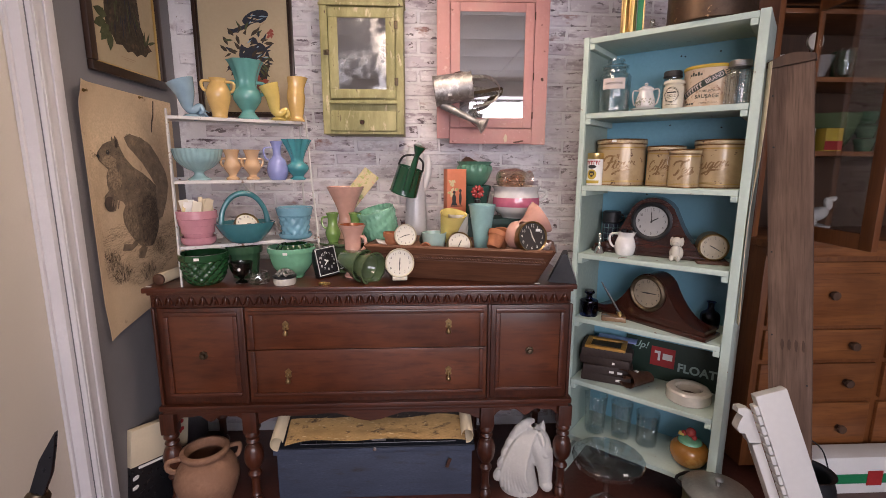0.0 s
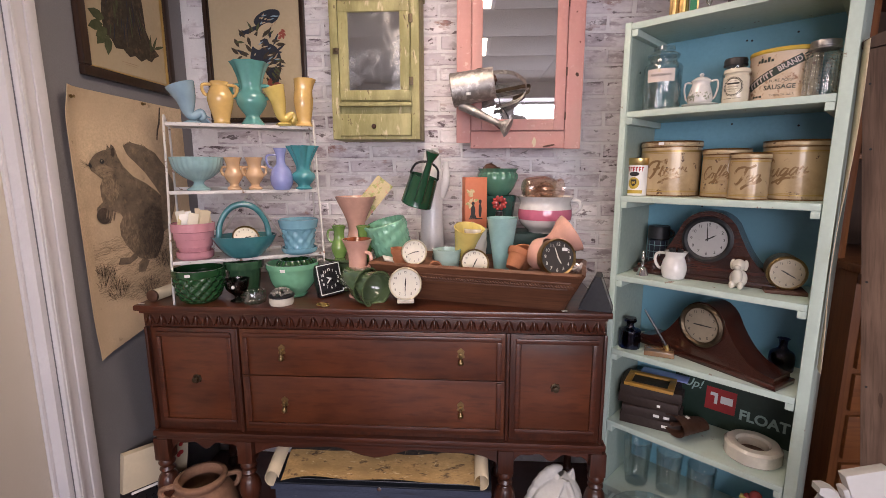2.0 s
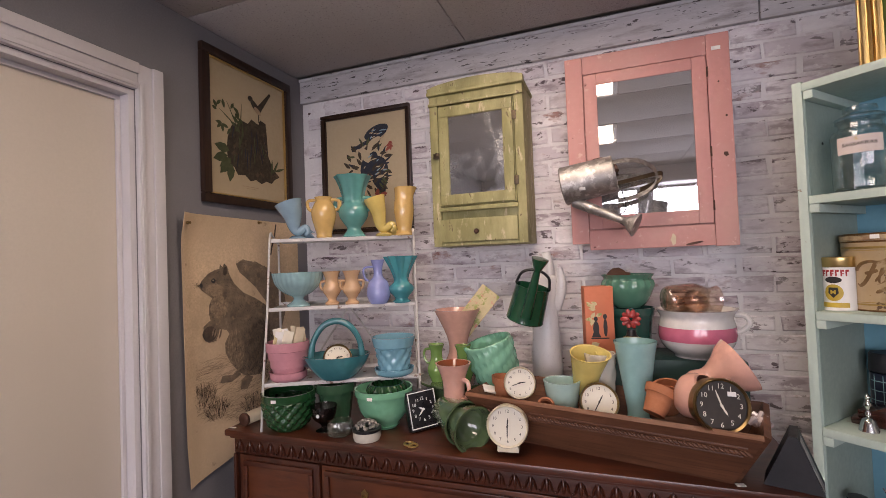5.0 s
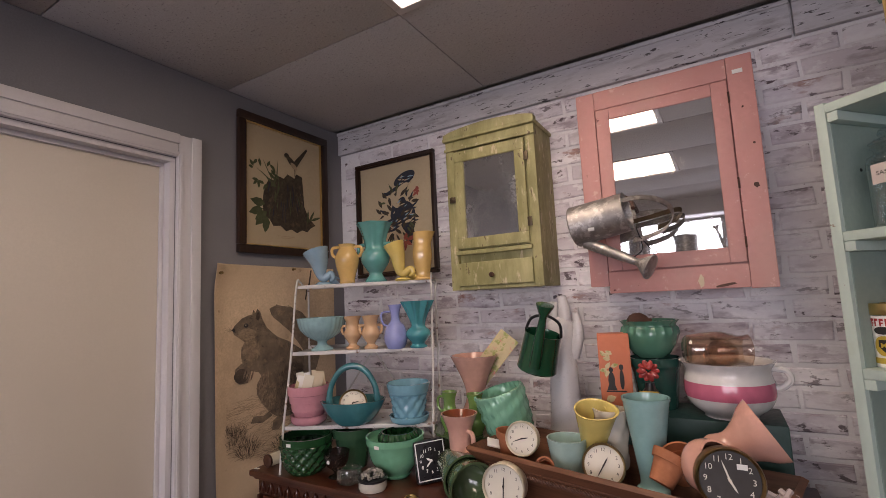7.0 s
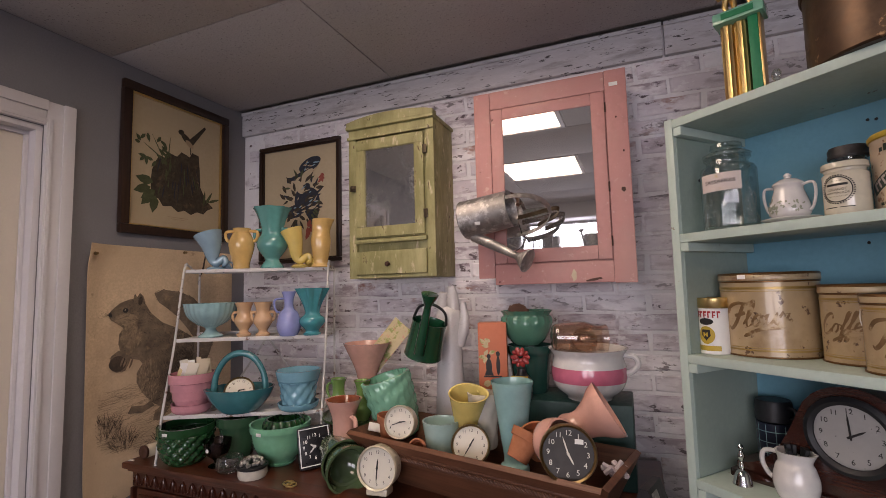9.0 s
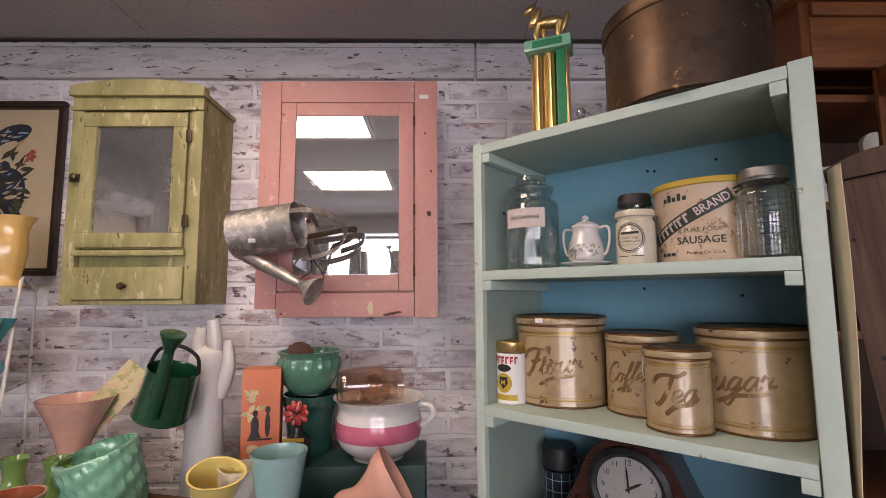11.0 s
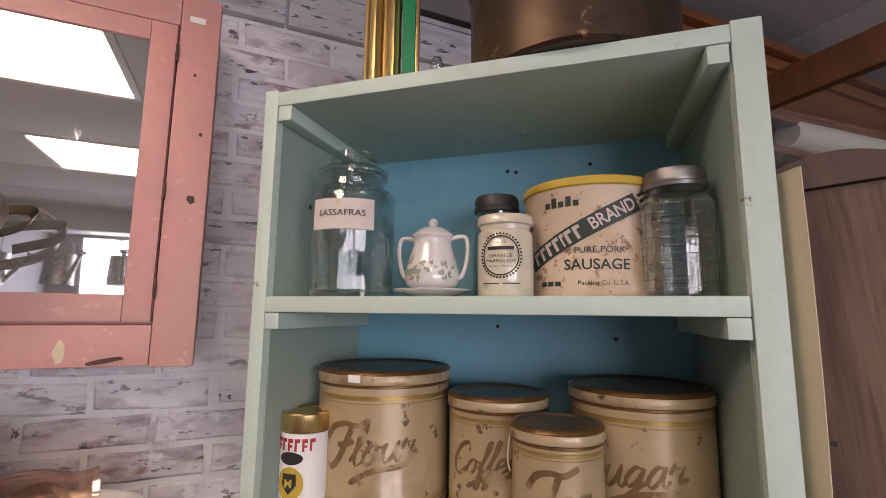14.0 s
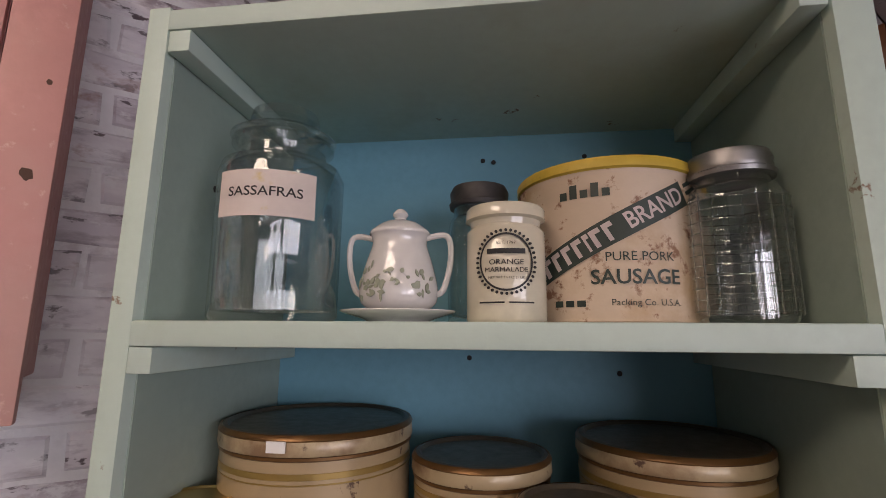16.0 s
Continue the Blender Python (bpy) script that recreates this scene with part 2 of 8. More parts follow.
M["traywood"] = wood("stained_pine_box", (0.095, 0.036, 0.019), (0.27, 0.115, 0.060), 0, 0.5, 0.9)
M["greywood"] = wood("weathered_grey_plank", (0.095, 0.052, 0.034), (0.24, 0.150, 0.105), 2, 0.8, 0.9, 0, 0.6)
M["oak"] = wood("honey_pine", (0.185, 0.057, 0.016), (0.33, 0.122, 0.036), 0, 0.42, 0.6, 0.2)
M["oak_up"] = wood("honey_pine_upright", (0.165, 0.050, 0.014), (0.29, 0.105, 0.031), 2, 0.42, 0.6, 0.2)
# dark pine for knobs, cap rail, scorch; on the hutch back, painted-in shade
M["oakdark"] = wood("dark_and_shaded_pine", (0.060, 0.030, 0.018), (0.11, 0.055, 0.03), 2, 0.6)
M["chestblue"] = mat("worn_blue_paint", (0.052, 0.068, 0.110), 0.65, 0, 0.3, 5, 0.3, 60, stretch=(1, 3, 4), chips=[((0.035, 0.03, 0.035), 7, 0.56, 0.75), ((0.13, 0.14, 0.17), 20, 0.66, 0.72)])
M["chestlid"] = mat("black_blue_lid_paint", (0.022, 0.026, 0.036), 0.6, 0, 0.3, 5, 0.3, 60)
M["terra"] = mat("terracotta", (0.42, 0.155, 0.070), 0.8, 0, 0.15, 12, 0.25, 120)
M["urnclay"] = mat("old_clay", (0.29, 0.150, 0.090), 0.85, 0, 0.25, 9, 0.4, 70, chips=[((0.42, 0.30, 0.20), 7, 0.58, 0.75)])
M["stone"] = mat("pale_cast_stone", (0.60, 0.585, 0.545), 0.85, 0, 0.12, 15, 0.4, 90)
M["corbel"] = mat("white_gesso_paint", (0.54, 0.53, 0.51), 0.6, 0, 0.06, 8, 0.15, 60)
M["tinbody"] = mat("cream_tinware", (0.43, 0.315, 0.180), 0.32, 0.1, 0.14, 7, 0.1, 60, chips=[((0.28, 0.185, 0.095), 7, 0.52, 0.70), ((0.11, 0.06, 0.035), 34, 0.625, 0.66)], coat=0.5)
M["tinlid"] = mat("cream_tin_lid", (0.48, 0.37, 0.225), 0.35, 0.15, 0.12, 9, 0.1, 60, chips=[((0.26, 0.16, 0.09), 12, 0.52, 0.66), ((0.09, 0.045, 0.03), 30, 0.60, 0.65)], coat=0.2)
M["tintop"] = mat("dark_tin_lid_top", (0.11, 0.09, 0.065), 0.4, 0.3, 0.3, 9)
M["bronze"] = mat("bronze_rims_and_lid_shadow", (0.20, 0.10, 0.035), 0.35, 0.6, 0.25, 20)
M["script"] = mat("worn_bronze_script", (0.25, 0.150, 0.070), 0.35, 0.35, 0.35, 14, 0.1, 60, chips=[((0.42, 0.31, 0.18), 26, 0.53, 0.62)])
M["ltgold"] = mat("pale_gold_band", (0.42, 0.28, 0.09), 0.35, 0.6, 0.2, 20)
M["cantin"] = mat("rusty_cream_tin", (0.60, 0.47, 0.35), 0.55, 0, 0.14, 8, 0.2, 70, chips=[((0.46, 0.31, 0.18), 9, 0.50, 0.68), ((0.26, 0.13, 0.075), 52, 0.57, 0.64), ((0.15, 0.055, 0.03), 26, 0.655, 0.70)])
M["jarlabel"] = mat("worn_label_paper", (0.62, 0.54, 0.50), 0.7, 0, 0.08, 30, 0.1, 90, chips=[((0.58, 0.46, 0.26), 34, 0.56, 0.66)])
M["yellow"] = mat("worn_yellow_tin", (0.52, 0.36, 0.045), 0.5, 0, 0.15, 12, 0.2, 60, chips=[((0.14, 0.07, 0.03), 24, 0.64, 0.69)])
M["bannergreen"] = mat("black_green_print", (0.020, 0.034, 0.026), 0.5)
M["inkblack"] = mat("black_print", (0.02, 0.018, 0.017), 0.6, 0, 0.1)
M["red"] = mat("red_print", (0.42, 0.03, 0.03), 0.5)
M["orangebox"] = mat("orange_card", (0.62, 0.185, 0.090), 0.6, 0, 0.1, 10, chips=[((0.70, 0.42, 0.26), 22, 0.66, 0.70)])
M["teal_dk"] = mat("dark_green_painted_tin", (0.007, 0.042, 0.037), 0.5, 0, 0.25, 10)
M["gcan"] = mat("green_enamel_can", (0.006, 0.065, 0.030), 0.22, 0, 0.15, 10, coat=0.5)
M["glovewhite"] = mat("frosted_white_porcelain", (0.62, 0.60, 0.60), 0.3, 0, 0.06, 5, coat=0.3)
M["plaid"] = mat("navy_flask_paint", (0.012, 0.018, 0.04), 0.35, 0, 0.2)
M["cobalt"] = glass("cobalt_glass", (0.02, 0.03, 0.16), 0.05)
M["clear"] = thin_glass("clear_glass", (0.95, 0.97, 0.965))
M["glassrib"] = glass("pressed_glass_rib", (0.9, 0.93, 0.92), 0.05)
M["amber"] = thin_glass("amber_pink_glass", (0.985, 0.89, 0.82))
M["smoky"] = glass("smoky_glass", (0.25, 0.21, 0.20))
M["olive"] = mat("olive_enamel", (0.13, 0.135, 0.060), 0.4, 0, 0.2, 9)
M["lidgrey"] = mat("dull_aluminium", (0.36, 0.36, 0.34), 0.4, 0.7, 0.2, 12)
M["fishpaint"] = mat("painted_fish_gold", (0.46, 0.29, 0.12), 0.7, 0, 0.35, 12, stretch=(1, 2.5, 2.5), chips=[((0.10, 0.06, 0.03), 22, 0.55, 0.66), ((0.62, 0.48, 0.27), 30, 0.60, 0.68)])
M["fishback"] = mat("painted_fish_back", (0.035, 0.028, 0.024), 0.7, 0, 0.4, 14, chips=[((0.30, 0.22, 0.12), 36, 0.64, 0.69)])
M["soda"] = mat("green_sign_print", (0.020, 0.045, 0.032), 0.5)
M["sodagreen"] = mat("bright_green_band", (0.0, 0.22, 0.085), 0.5)
M["sage_print"] = mat("transfer_leaf_print", (0.30, 0.32, 0.24), 0.4)
M["leafprint"] = mat("seed_packet_print", (0.62, 0.52, 0.30), 0.6, 0, 0.2, 20, chips=[((0.30, 0.34, 0.10), 26, 0.52, 0.58), ((0.62, 0.24, 0.20), 30, 0.56, 0.62)])
M["brownleather"] = mat("dark_brown_card_box", (0.032, 0.018, 0.014), 0.6, 0, 0.25, 12)
M["gilt"] = mat("yellow_wood_frame", (0.42, 0.22, 0.04), 0.45, 0, 0.2, 12)
M["rusty"] = mat("rusty_brown_metal", (0.10, 0.045, 0.028), 0.6, 0.4, 0.4, 16, 0.4, 60)
M["onyx"] = mat("tan_onyx", (0.24, 0.14, 0.075), 0.2, 0, 0.35, 14, coat=0.5)
M["honeypot"] = mat("honey_drip_glaze", (0.40, 0.17, 0.035), 0.2, 0, 0.3, 9, coat=0.6, chips=[((0.55, 0.33, 0.10), 8, 0.55, 0.7)])
M["wire"] = mat("grey_wire", (0.10, 0.10, 0.11), 0.45, 0.7, 0.2)
for key, col in (("powder", (0.27, 0.42, 0.52)), ("butter", (0.72, 0.47, 0.17)), ("lemon", (0.68, 0.52, 0.16)), ("sea", (0.11, 0.36, 0.335)),
                 ("paleaqua", (0.30, 0.50, 0.52)), ("peach", (0.66, 0.42, 0.24)), ("lilac", (0.30, 0.34, 0.66)), ("teal", (0.05, 0.30, 0.34)),
                 ("pinkpot", (0.62, 0.28, 0.33)), ("peacock", (0.045, 0.20, 0.225)), ("sky", (0.20, 0.44, 0.55)), ("forest", (0.012, 0.066, 0.022)),
                 ("moss", (0.035, 0.095, 0.050)), ("jadeite", (0.17, 0.45, 0.28)), ("blush", (0.72, 0.40, 0.32)), ("applegreen", (0.18, 0.32, 0.085)),
                 ("willow", (0.09, 0.135, 0.065)), ("mintg", (0.22, 0.52, 0.36)), ("lemoncup", (0.78, 0.62, 0.20)), ("ivoryg", (0.62, 0.58, 0.50)),
                 ("aquag", (0.40, 0.57, 0.52)), ("robin", (0.28, 0.50, 0.49)), ("fern", (0.022, 0.085, 0.068)), ("seafern", (0.085, 0.24, 0.165)), ("whiteg", (0.70, 0.68, 0.66)),
                 ("rose", (0.62, 0.16, 0.25)), ("whitech", (0.74, 0.72, 0.70)), ("rust", (0.30, 0.075, 0.03)), ("stonew", (0.66, 0.60, 0.47)),
                 ("candy", (0.40, 0.05, 0.045)), ("orangespot", (0.60, 0.20, 0.09)), ("offpink", (0.58, 0.49, 0.47))):
    glazed(key, col)


def mirror(name, tarnish, silver, film):
    m, nt, b = nodes_of(name)
    n = noise_of(nt, 7, 8, None, 0.7)
    c = mixed(nt, ramp(nt, n, tarnish, tarnish + 0.22), (silver, silver, silver), (film, film * 0.95, film * 0.9))
    nt.links.new(c, b.inputs["Base Color"])
    b.inputs["Metallic"].default_value = 0.90     # a film of dust
    mr = nt.nodes.new("ShaderNodeMapRange")
    mr.inputs[1].default_value, mr.inputs[2].default_value = tarnish - 0.08, tarnish + 0.2
    mr.inputs[3].default_value, mr.inputs[4].default_value = 0.02, 0.5
    nt.links.new(n, mr.inputs[0])
    nt.links.new(mr.outputs[0], b.inputs["Roughness"])
    return m


M["mirror"] = mirror("old_mirror", 0.70, 0.80, 0.22)
M["foxed"] = mirror("foxed_mirror", 0.53, 0.56, 0.07)


# ---- building blocks ----
def part(name, bm, material, parent=None, label="", sharp=40):
    me = bpy.data.meshes.new(name)
    bmesh.ops.recalc_face_normals(bm, faces=bm.faces)
    bm.to_mesh(me)
    bm.free()
    for p in me.polygons:
        p.use_smooth = True
    me.set_sharp_from_angle(angle=radians(sharp))
    me.materials.append(M[material])
    ob = new(name, me)
    if parent:
        ob.parent = parent
    if label:
        ob["label"] = label
    return ob


def thing(name, label, category, m, group="", kind=""):
    ob = new(name)
    ob.empty_display_size = 0.05
    ob.matrix_world = m
    return tagged(ob, label, category, group, kind)


def solid(name, bm, material, label, category, m, group="", kind="", sharp=40):
    """A thing of one mesh."""
    ob = part(name, bm, material, None, "", sharp)
    ob.matrix_world = m
    return tagged(ob, label, category, group, kind)


def box(bm, x0, x1, y0, y1, z0, z1, bevel=0.0, m=None):
    r = bmesh.ops.create_cube(bm, size=1.0)
    vs = r["verts"]
    bmesh.ops.transform(bm, matrix=Matrix.Translation(((x0 + x1) / 2, (y0 + y1) / 2, (z0 + z1) / 2)) @ Matrix.Diagonal((x1 - x0, y1 - y0, z1 - z0, 1)), verts=vs)
    if bevel:
        es = list({e for v in vs for e in v.link_edges})
        out = bmesh.ops.bevel(bm, geom=es, offset=bevel, segments=2, affect="EDGES", profile=0.6)
        vs = list({v for f in out["faces"] for v in f.verts} | {v for v in vs if v.is_valid})
    if m is not None:
        bmesh.ops.transform(bm, matrix=m, verts=[v for v in vs if v.is_valid])
    return bm


def boxm(*a, **k):
    return box(bmesh.new(), *a, **k)


def lathe(profile, n=32, bm=None, m=None, wave=None):
    """Turn (radius, height) points round z; wave(angle, height, radius) may change the radius."""
    bm = bm or bmesh.new()
    rings, made = [], []
    for r, z in profile:
        if r <= 1e-5:
            ring = [bm.verts.new((0, 0, z))]
        else:
            ring = []
            for i in range(n):
                a = 2 * math.pi * i / n
                q = wave(a, z, r) if wave else r
                ring.append(bm.verts.new((q * math.cos(a), q * math.sin(a), z)))
        rings.append(ring)
        made += ring
    for a, b in zip(rings, rings[1:]):
        if len(a) == 1 and len(b) == 1:
            continue
        for i in range(n):
            j = (i + 1) % n
            if len(a) == 1:
                bm.faces.new((a[0], b[i], b[j]))
            elif len(b) == 1:
                bm.faces.new((a[i], a[j], b[0]))
            else:
                bm.faces.new((a[i], a[j], b[j], b[i]))
    if m is not None:
        bmesh.ops.transform(bm, matrix=m, verts=made)
    return bm


def hollow(outer, t=0.005, floor=None):
    """A vessel's profile from its outer one: closed below, with a rim and an inside."""
    floor = t if floor is None else floor
    z0 = outer[0][1]
    inner = [(max(r - t, 0.001), z) for r, z in reversed(outer) if z > z0 + floor * 1.5]
    return [(0, z0)] + outer + inner + [(0, z0 + floor)]


def smooth_profile(pts, steps=5):
    """Catmull-Rom through the points."""
    out = []
    for i in range(len(pts) - 1):
        p = [Vector(pts[max(0, min(len(pts) - 1, i + k))]) for k in (-1, 0, 1, 2)]
        for s in range(steps):
            t = s / steps
            v = 0.5 * (2 * p[1] + (p[2] - p[0]) * t + (2 * p[0] - 5 * p[1] + 4 * p[2] - p[3]) * t * t + (3 * p[1] - p[0] - 3 * p[2] + p[3]) * t ** 3)
            out.append(tuple(v))
    out.append(tuple(pts[-1]))
    return out


def vessel(pts, t=0.005, n=32, wave=None, scale=(1, 1), steps=4):
    pr = [(max(r * scale[0], 0.002), z * scale[1]) for r, z in smooth_profile(pts, steps)]
    return lathe(hollow(pr, t), n, wave=wave)


def tube(points, radius, n=8, bm=None, closed=False, steps=5, caps=True):
    """A round bar along a smooth line; radius is one number or one for each point."""
    bm = bm or bmesh.new()
    rs = radius if isinstance(radius, (list, tuple)) else [radius] * len(points)
    pts4 = [(*p, r) for p, r in zip(points, rs)]
    if steps > 1:
        pts4 = []
        P = [(*p, r) for p, r in zip(points, rs)]
        for i in range(len(P) - 1):
            q = [np.array(P[max(0, min(len(P) - 1, i + k))]) for k in (-1, 0, 1, 2)]
            for s in range(steps):
                t = s / steps
                pts4.append(0.5 * (2 * q[1] + (q[2] - q[0]) * t + (2 * q[0] - 5 * q[1] + 4 * q[2] - q[3]) * t * t + (3 * q[1] - q[0] - 3 * q[2] + q[3]) * t ** 3))
        pts4.append(np.array(P[-1]))
    vs = [Vector([float(c) for c in p[:3]]) for p in pts4]
    ref, rings = None, []
    for i, p in enumerate(vs):
        d = (vs[min(i + 1, len(vs) - 1)] - vs[max(i - 1, 0)]).normalized()
        if ref is None:
            ref = d.orthogonal().normalized()
        ref = (ref - d * ref.dot(d)).normalized()
        side = d.cross(ref)
        r = max(float(pts4[i][3]), 0.0004)
        rings.append([bm.verts.new(p + (ref * math.cos(2 * math.pi * k / n) + side * math.sin(2 * math.pi * k / n)) * r) for k in range(n)])
    for a, b in zip(rings, rings[1:]):
        for i in range(n):
            j = (i + 1) % n
            bm.faces.new((a[i], a[j], b[j], b[i]))
    if caps:
        bm.faces.new(rings[0])
        bm.faces.new(rings[-1])
    return bm


STAGGER = itertools.cycle(range(9))


def plate(outline, t, bm=None, m=None):
    """A flat piece: outline in x and z, thickness t along -y from y = 0."""
    bm = bm or bmesh.new()
    lift = 0.00011 * next(STAGGER) if t <= 0.001 else 0.0     # thin prints never share a plane
    a = [bm.verts.new((x, 0, z)) for x, z in outline]
    b = [bm.verts.new((x, -t - lift, z)) for x, z in outline]
    bm.faces.new(a)
    bm.faces.new(b[::-1])
    for i in range(len(a)):
        j = (i + 1) % len(a)
        bm.faces.new((a[i], b[i], b[j], a[j]))
    if m is not None:
        bmesh.ops.transform(bm, matrix=m, verts=a + b)
    return bm


def oval(cx, cz, rx, rz, turn=0, n=24, ragged=0.0, seed=0):
    rnd = random.Random(seed)
    c, s = math.cos(radians(turn)), math.sin(radians(turn))
    out = []
    for i in range(n):
        a = 2 * math.pi * i / n
        k = 1 + ragged * (rnd.random() - 0.5)
        x, z = rx * math.cos(a) * k, rz * math.sin(a) * k
        out.append((cx + x * c - z * s, cz + x * s + z * c))
    return out


def lettering(text, size, shear=0.0, align="CENTER", bold=0.0, squeeze=1.0):
    """Flat letters in x and z, facing -y, as a bmesh."""
    cu = bpy.data.curves.new("lettering", "FONT")
    cu.body, cu.size, cu.align_x, cu.align_y, cu.shear, cu.offset, cu.resolution_u = text, size, align, "CENTER", shear, bold, 3
    ob = new("lettering", cu)
    bpy.context.view_layer.update()
    me = bpy.data.meshes.new_from_object(ob.evaluated_get(bpy.context.evaluated_depsgraph_get()))
    bm = bmesh.new()
    bm.from_mesh(me)
    bpy.data.objects.remove(ob)
    bpy.data.curves.remove(cu)
    bpy.data.meshes.remove(me)
    for v in bm.verts:
        v.co = Vector((v.co.x * squeeze, -0.0002, v.co.y))
    return bm


def joined(bm, other, m=None):
    """Add other's geometry to bm."""
    if m is not None:
        bmesh.ops.transform(other, matrix=m, verts=other.verts)
    me = bpy.data.meshes.new("tmp")
    other.to_mesh(me)
    other.free()
    bm.from_mesh(me)
    bpy.data.meshes.remove(me)
    return bm


def wrapped(bm, radius, lift=0.0006, turn=0.0):
    """Bend flat work in x and z round an upright cylinder, facing -y."""
    for k in range(6):
        long = [e for e in bm.edges if abs(e.verts[0].co.x - e.verts[1].co.x) > 0.007]
        if not long:
            break
        bmesh.ops.subdivide_edges(bm, edges=long, cuts=1)
        bmesh.ops.triangulate(bm, faces=[f for f in bm.faces if len(f.verts) > 4])
    for v in bm.verts:
        a = v.co.x / radius - math.pi / 2 + turn
        r = radius + lift - v.co.y
        v.co = Vector((r * math.cos(a), r * math.sin(a), v.co.z))
    return bm


def numerals(r, size, bold=0.0):
    bm = bmesh.new()
    for h in range(1, 13):
        a = radians(90 - 30 * h)
        joined(bm, lettering(str(h), size, bold=bold), Matrix.Translation((r * math.cos(a), 0, r * math.sin(a))))
    return bm


def pointers(r, hour, minute, w=0.004):
    bm = bmesh.new()
    for deg, ln, ww in ((hour, 0.55 * r, w), (minute, 0.82 * r, w * 0.8)):
        plate([(-ww, -0.12 * r), (ww, -0.12 * r), (ww * 0.9, ln * 0.7), (0, ln), (-ww * 0.9, ln * 0.7)], 0.0008, bm, pose(0, -0.001, 0, 0, deg, 0))
    lathe([(0, 0), (w * 1.4, 0), (w * 1.4, 0.002), (0, 0.002)], 12, bm, pose(0, -0.001, 0, 90))
    return bm


FACE = pose(0, 0, 0, 90)    # turns a lathe's axis towards -y


def side(profile, n=32, m=None, wave=None):
    """A lathe lying with its axis along -y."""
    return lathe(profile, n, m=(m @ FACE) if m is not None else FACE, wave=wave)


# ---- the room ----
def structure(name, bm, material, label, category, m=None):
    return solid(name, bm, material, label, category, m or Matrix(), kind="structure")


structure("floor", boxm(XW - 0.1, XE + 0.1, YS - 0.1, YN + 0.1, -0.08, 0), "floor", "worn reddish brown painted shop floor", "floor")
bm = bmesh.new()
DY0, DY1, DZ = 0.845, 1.713, 2.068     # door opening in the west wall
box(bm, XW - 0.12, XW, YS, DY0, 0, ZC)
box(bm, XW - 0.12, XW, DY1, YN, 0, ZC)
box(bm, XW - 0.12, XW, DY0, DY1, DZ, ZC)
structure("wall_west", bm, "wall", "smooth grey painted side wall", "wall")
structure("wall_east", boxm(XE, XE + 0.12, YS, YN, 0, ZC), "plaster", "pale painted wall of the shop", "wall")
bm = bmesh.new()
edges = [XW - 0.12] + [v for w in WINDOWS for v in w] + [XE + 0.12]
for a, b in zip(edges[::2], edges[1::2]):
    box(bm, a, b, YS - 0.12, YS, 0, ZC)
for a, b in WINDOWS:
    box(bm, a, b, YS - 0.12, YS, 0, 0.85)
    box(bm, a, b, YS - 0.12, YS, 2.35, ZC)
structure("wall_south", bm, "plaster", "pale painted shop front wall with two windows", "wall")
for i, (a, b) in enumerate(WINDOWS):
    w = thing("window_%d" % (i + 1), "white framed shop window with a single mullion", "window", pose((a + b) / 2, YS - 0.08, 0.85), kind="structure")
    h = (b - a) / 2
    bm = bmesh.new()
    for x0, x1, z0, z1 in ((-h, h, 0, 0.05), (-h, h, 1.45, 1.5), (-h, -h + 0.05, 0.05, 1.45), (h - 0.05, h, 0.05, 1.45), (-0.025, 0.025, 0.05, 1.45)):
        box(bm, x0, x1, -0.03, 0.02, z0, z1, 0.004)
    part("window_frame", bm, "trimwhite", w)
    for x0, x1 in ((-h + 0.05, -0.025), (0.025, h - 0.05)):
        p = part("pane", boxm(x0, x1, -0.012, -0.008, 0.05, 1.45), "clear", w)
        p.visible_shadow = False
structure("ground", boxm(-60, 60, -120, YS - 0.2, -0.3, -0.2), "mortar", "pale pavement outside the windows", "ground")

# door and casing
casing = thing("trim", "lilac white moulded door casing", "door casing", pose(XW, 0, 0), kind="structure")
for nm, y0, y1, z0, z1 in (("jamb", DY1, DY1 + 0.08, 0, DZ + 0.08), ("jamb", DY0 - 0.08, DY0, 0, DZ + 0.08), ("head", DY0, DY1, DZ, DZ + 0.08)):
    bm = boxm(0.0005, 0.018, y0, y1, z0, z1, 0.004)
    if nm == "head":
        box(bm, 0.0185, 0.026, y0, y1, z0 + 0.045, z1, 0.003)
        box(bm, 0.0185, 0.022, y0, y1, z0 + 0.006, z0 + 0.018, 0.0015)
    else:
        out = y1 > 1.5
        a, b = (y1 - 0.035, y1) if out else (y0, y0 + 0.035)
        box(bm, 0.0185, 0.026, a, b, z0, z1, 0.003)
        a, b = (y0 + 0.006, y0 + 0.018) if out else (y1 - 0.018, y1 - 0.006)
        box(bm, 0.0185, 0.022, a, b, z0, z1 - 0.06, 0.0015)
    part(nm, bm, "trimwhite", casing)
bm = bmesh.new()
box(bm, -0.118, -0.001, DY1 - 0.018, DY1 - 0.0005, 0, DZ - 0.018, 0.001)
box(bm, -0.118, -0.001, DY0 + 0.0005, DY0 + 0.018, 0, DZ - 0.018, 0.001)
box(bm, -0.118, -0.001, DY0 + 0.0005, DY1 - 0.0005, DZ - 0.018, DZ - 0.0005, 0.001)
box(bm, -0.047, -0.036, DY1 - 0.030, DY1 - 0.0185, 0, DZ - 0.032, 0.001)
box(bm, -0.047, -0.036, DY0 + 0.0185, DY1 - 0.0185, DZ - 0.032, DZ - 0.0185, 0.001)
part("door_stop", bm, "trimwhite", casing)
door = thing("door_1", "closed plain cream flush door", "door", pose(XW - 0.066, (DY0 + DY1) / 2, 0.006), kind="structure")
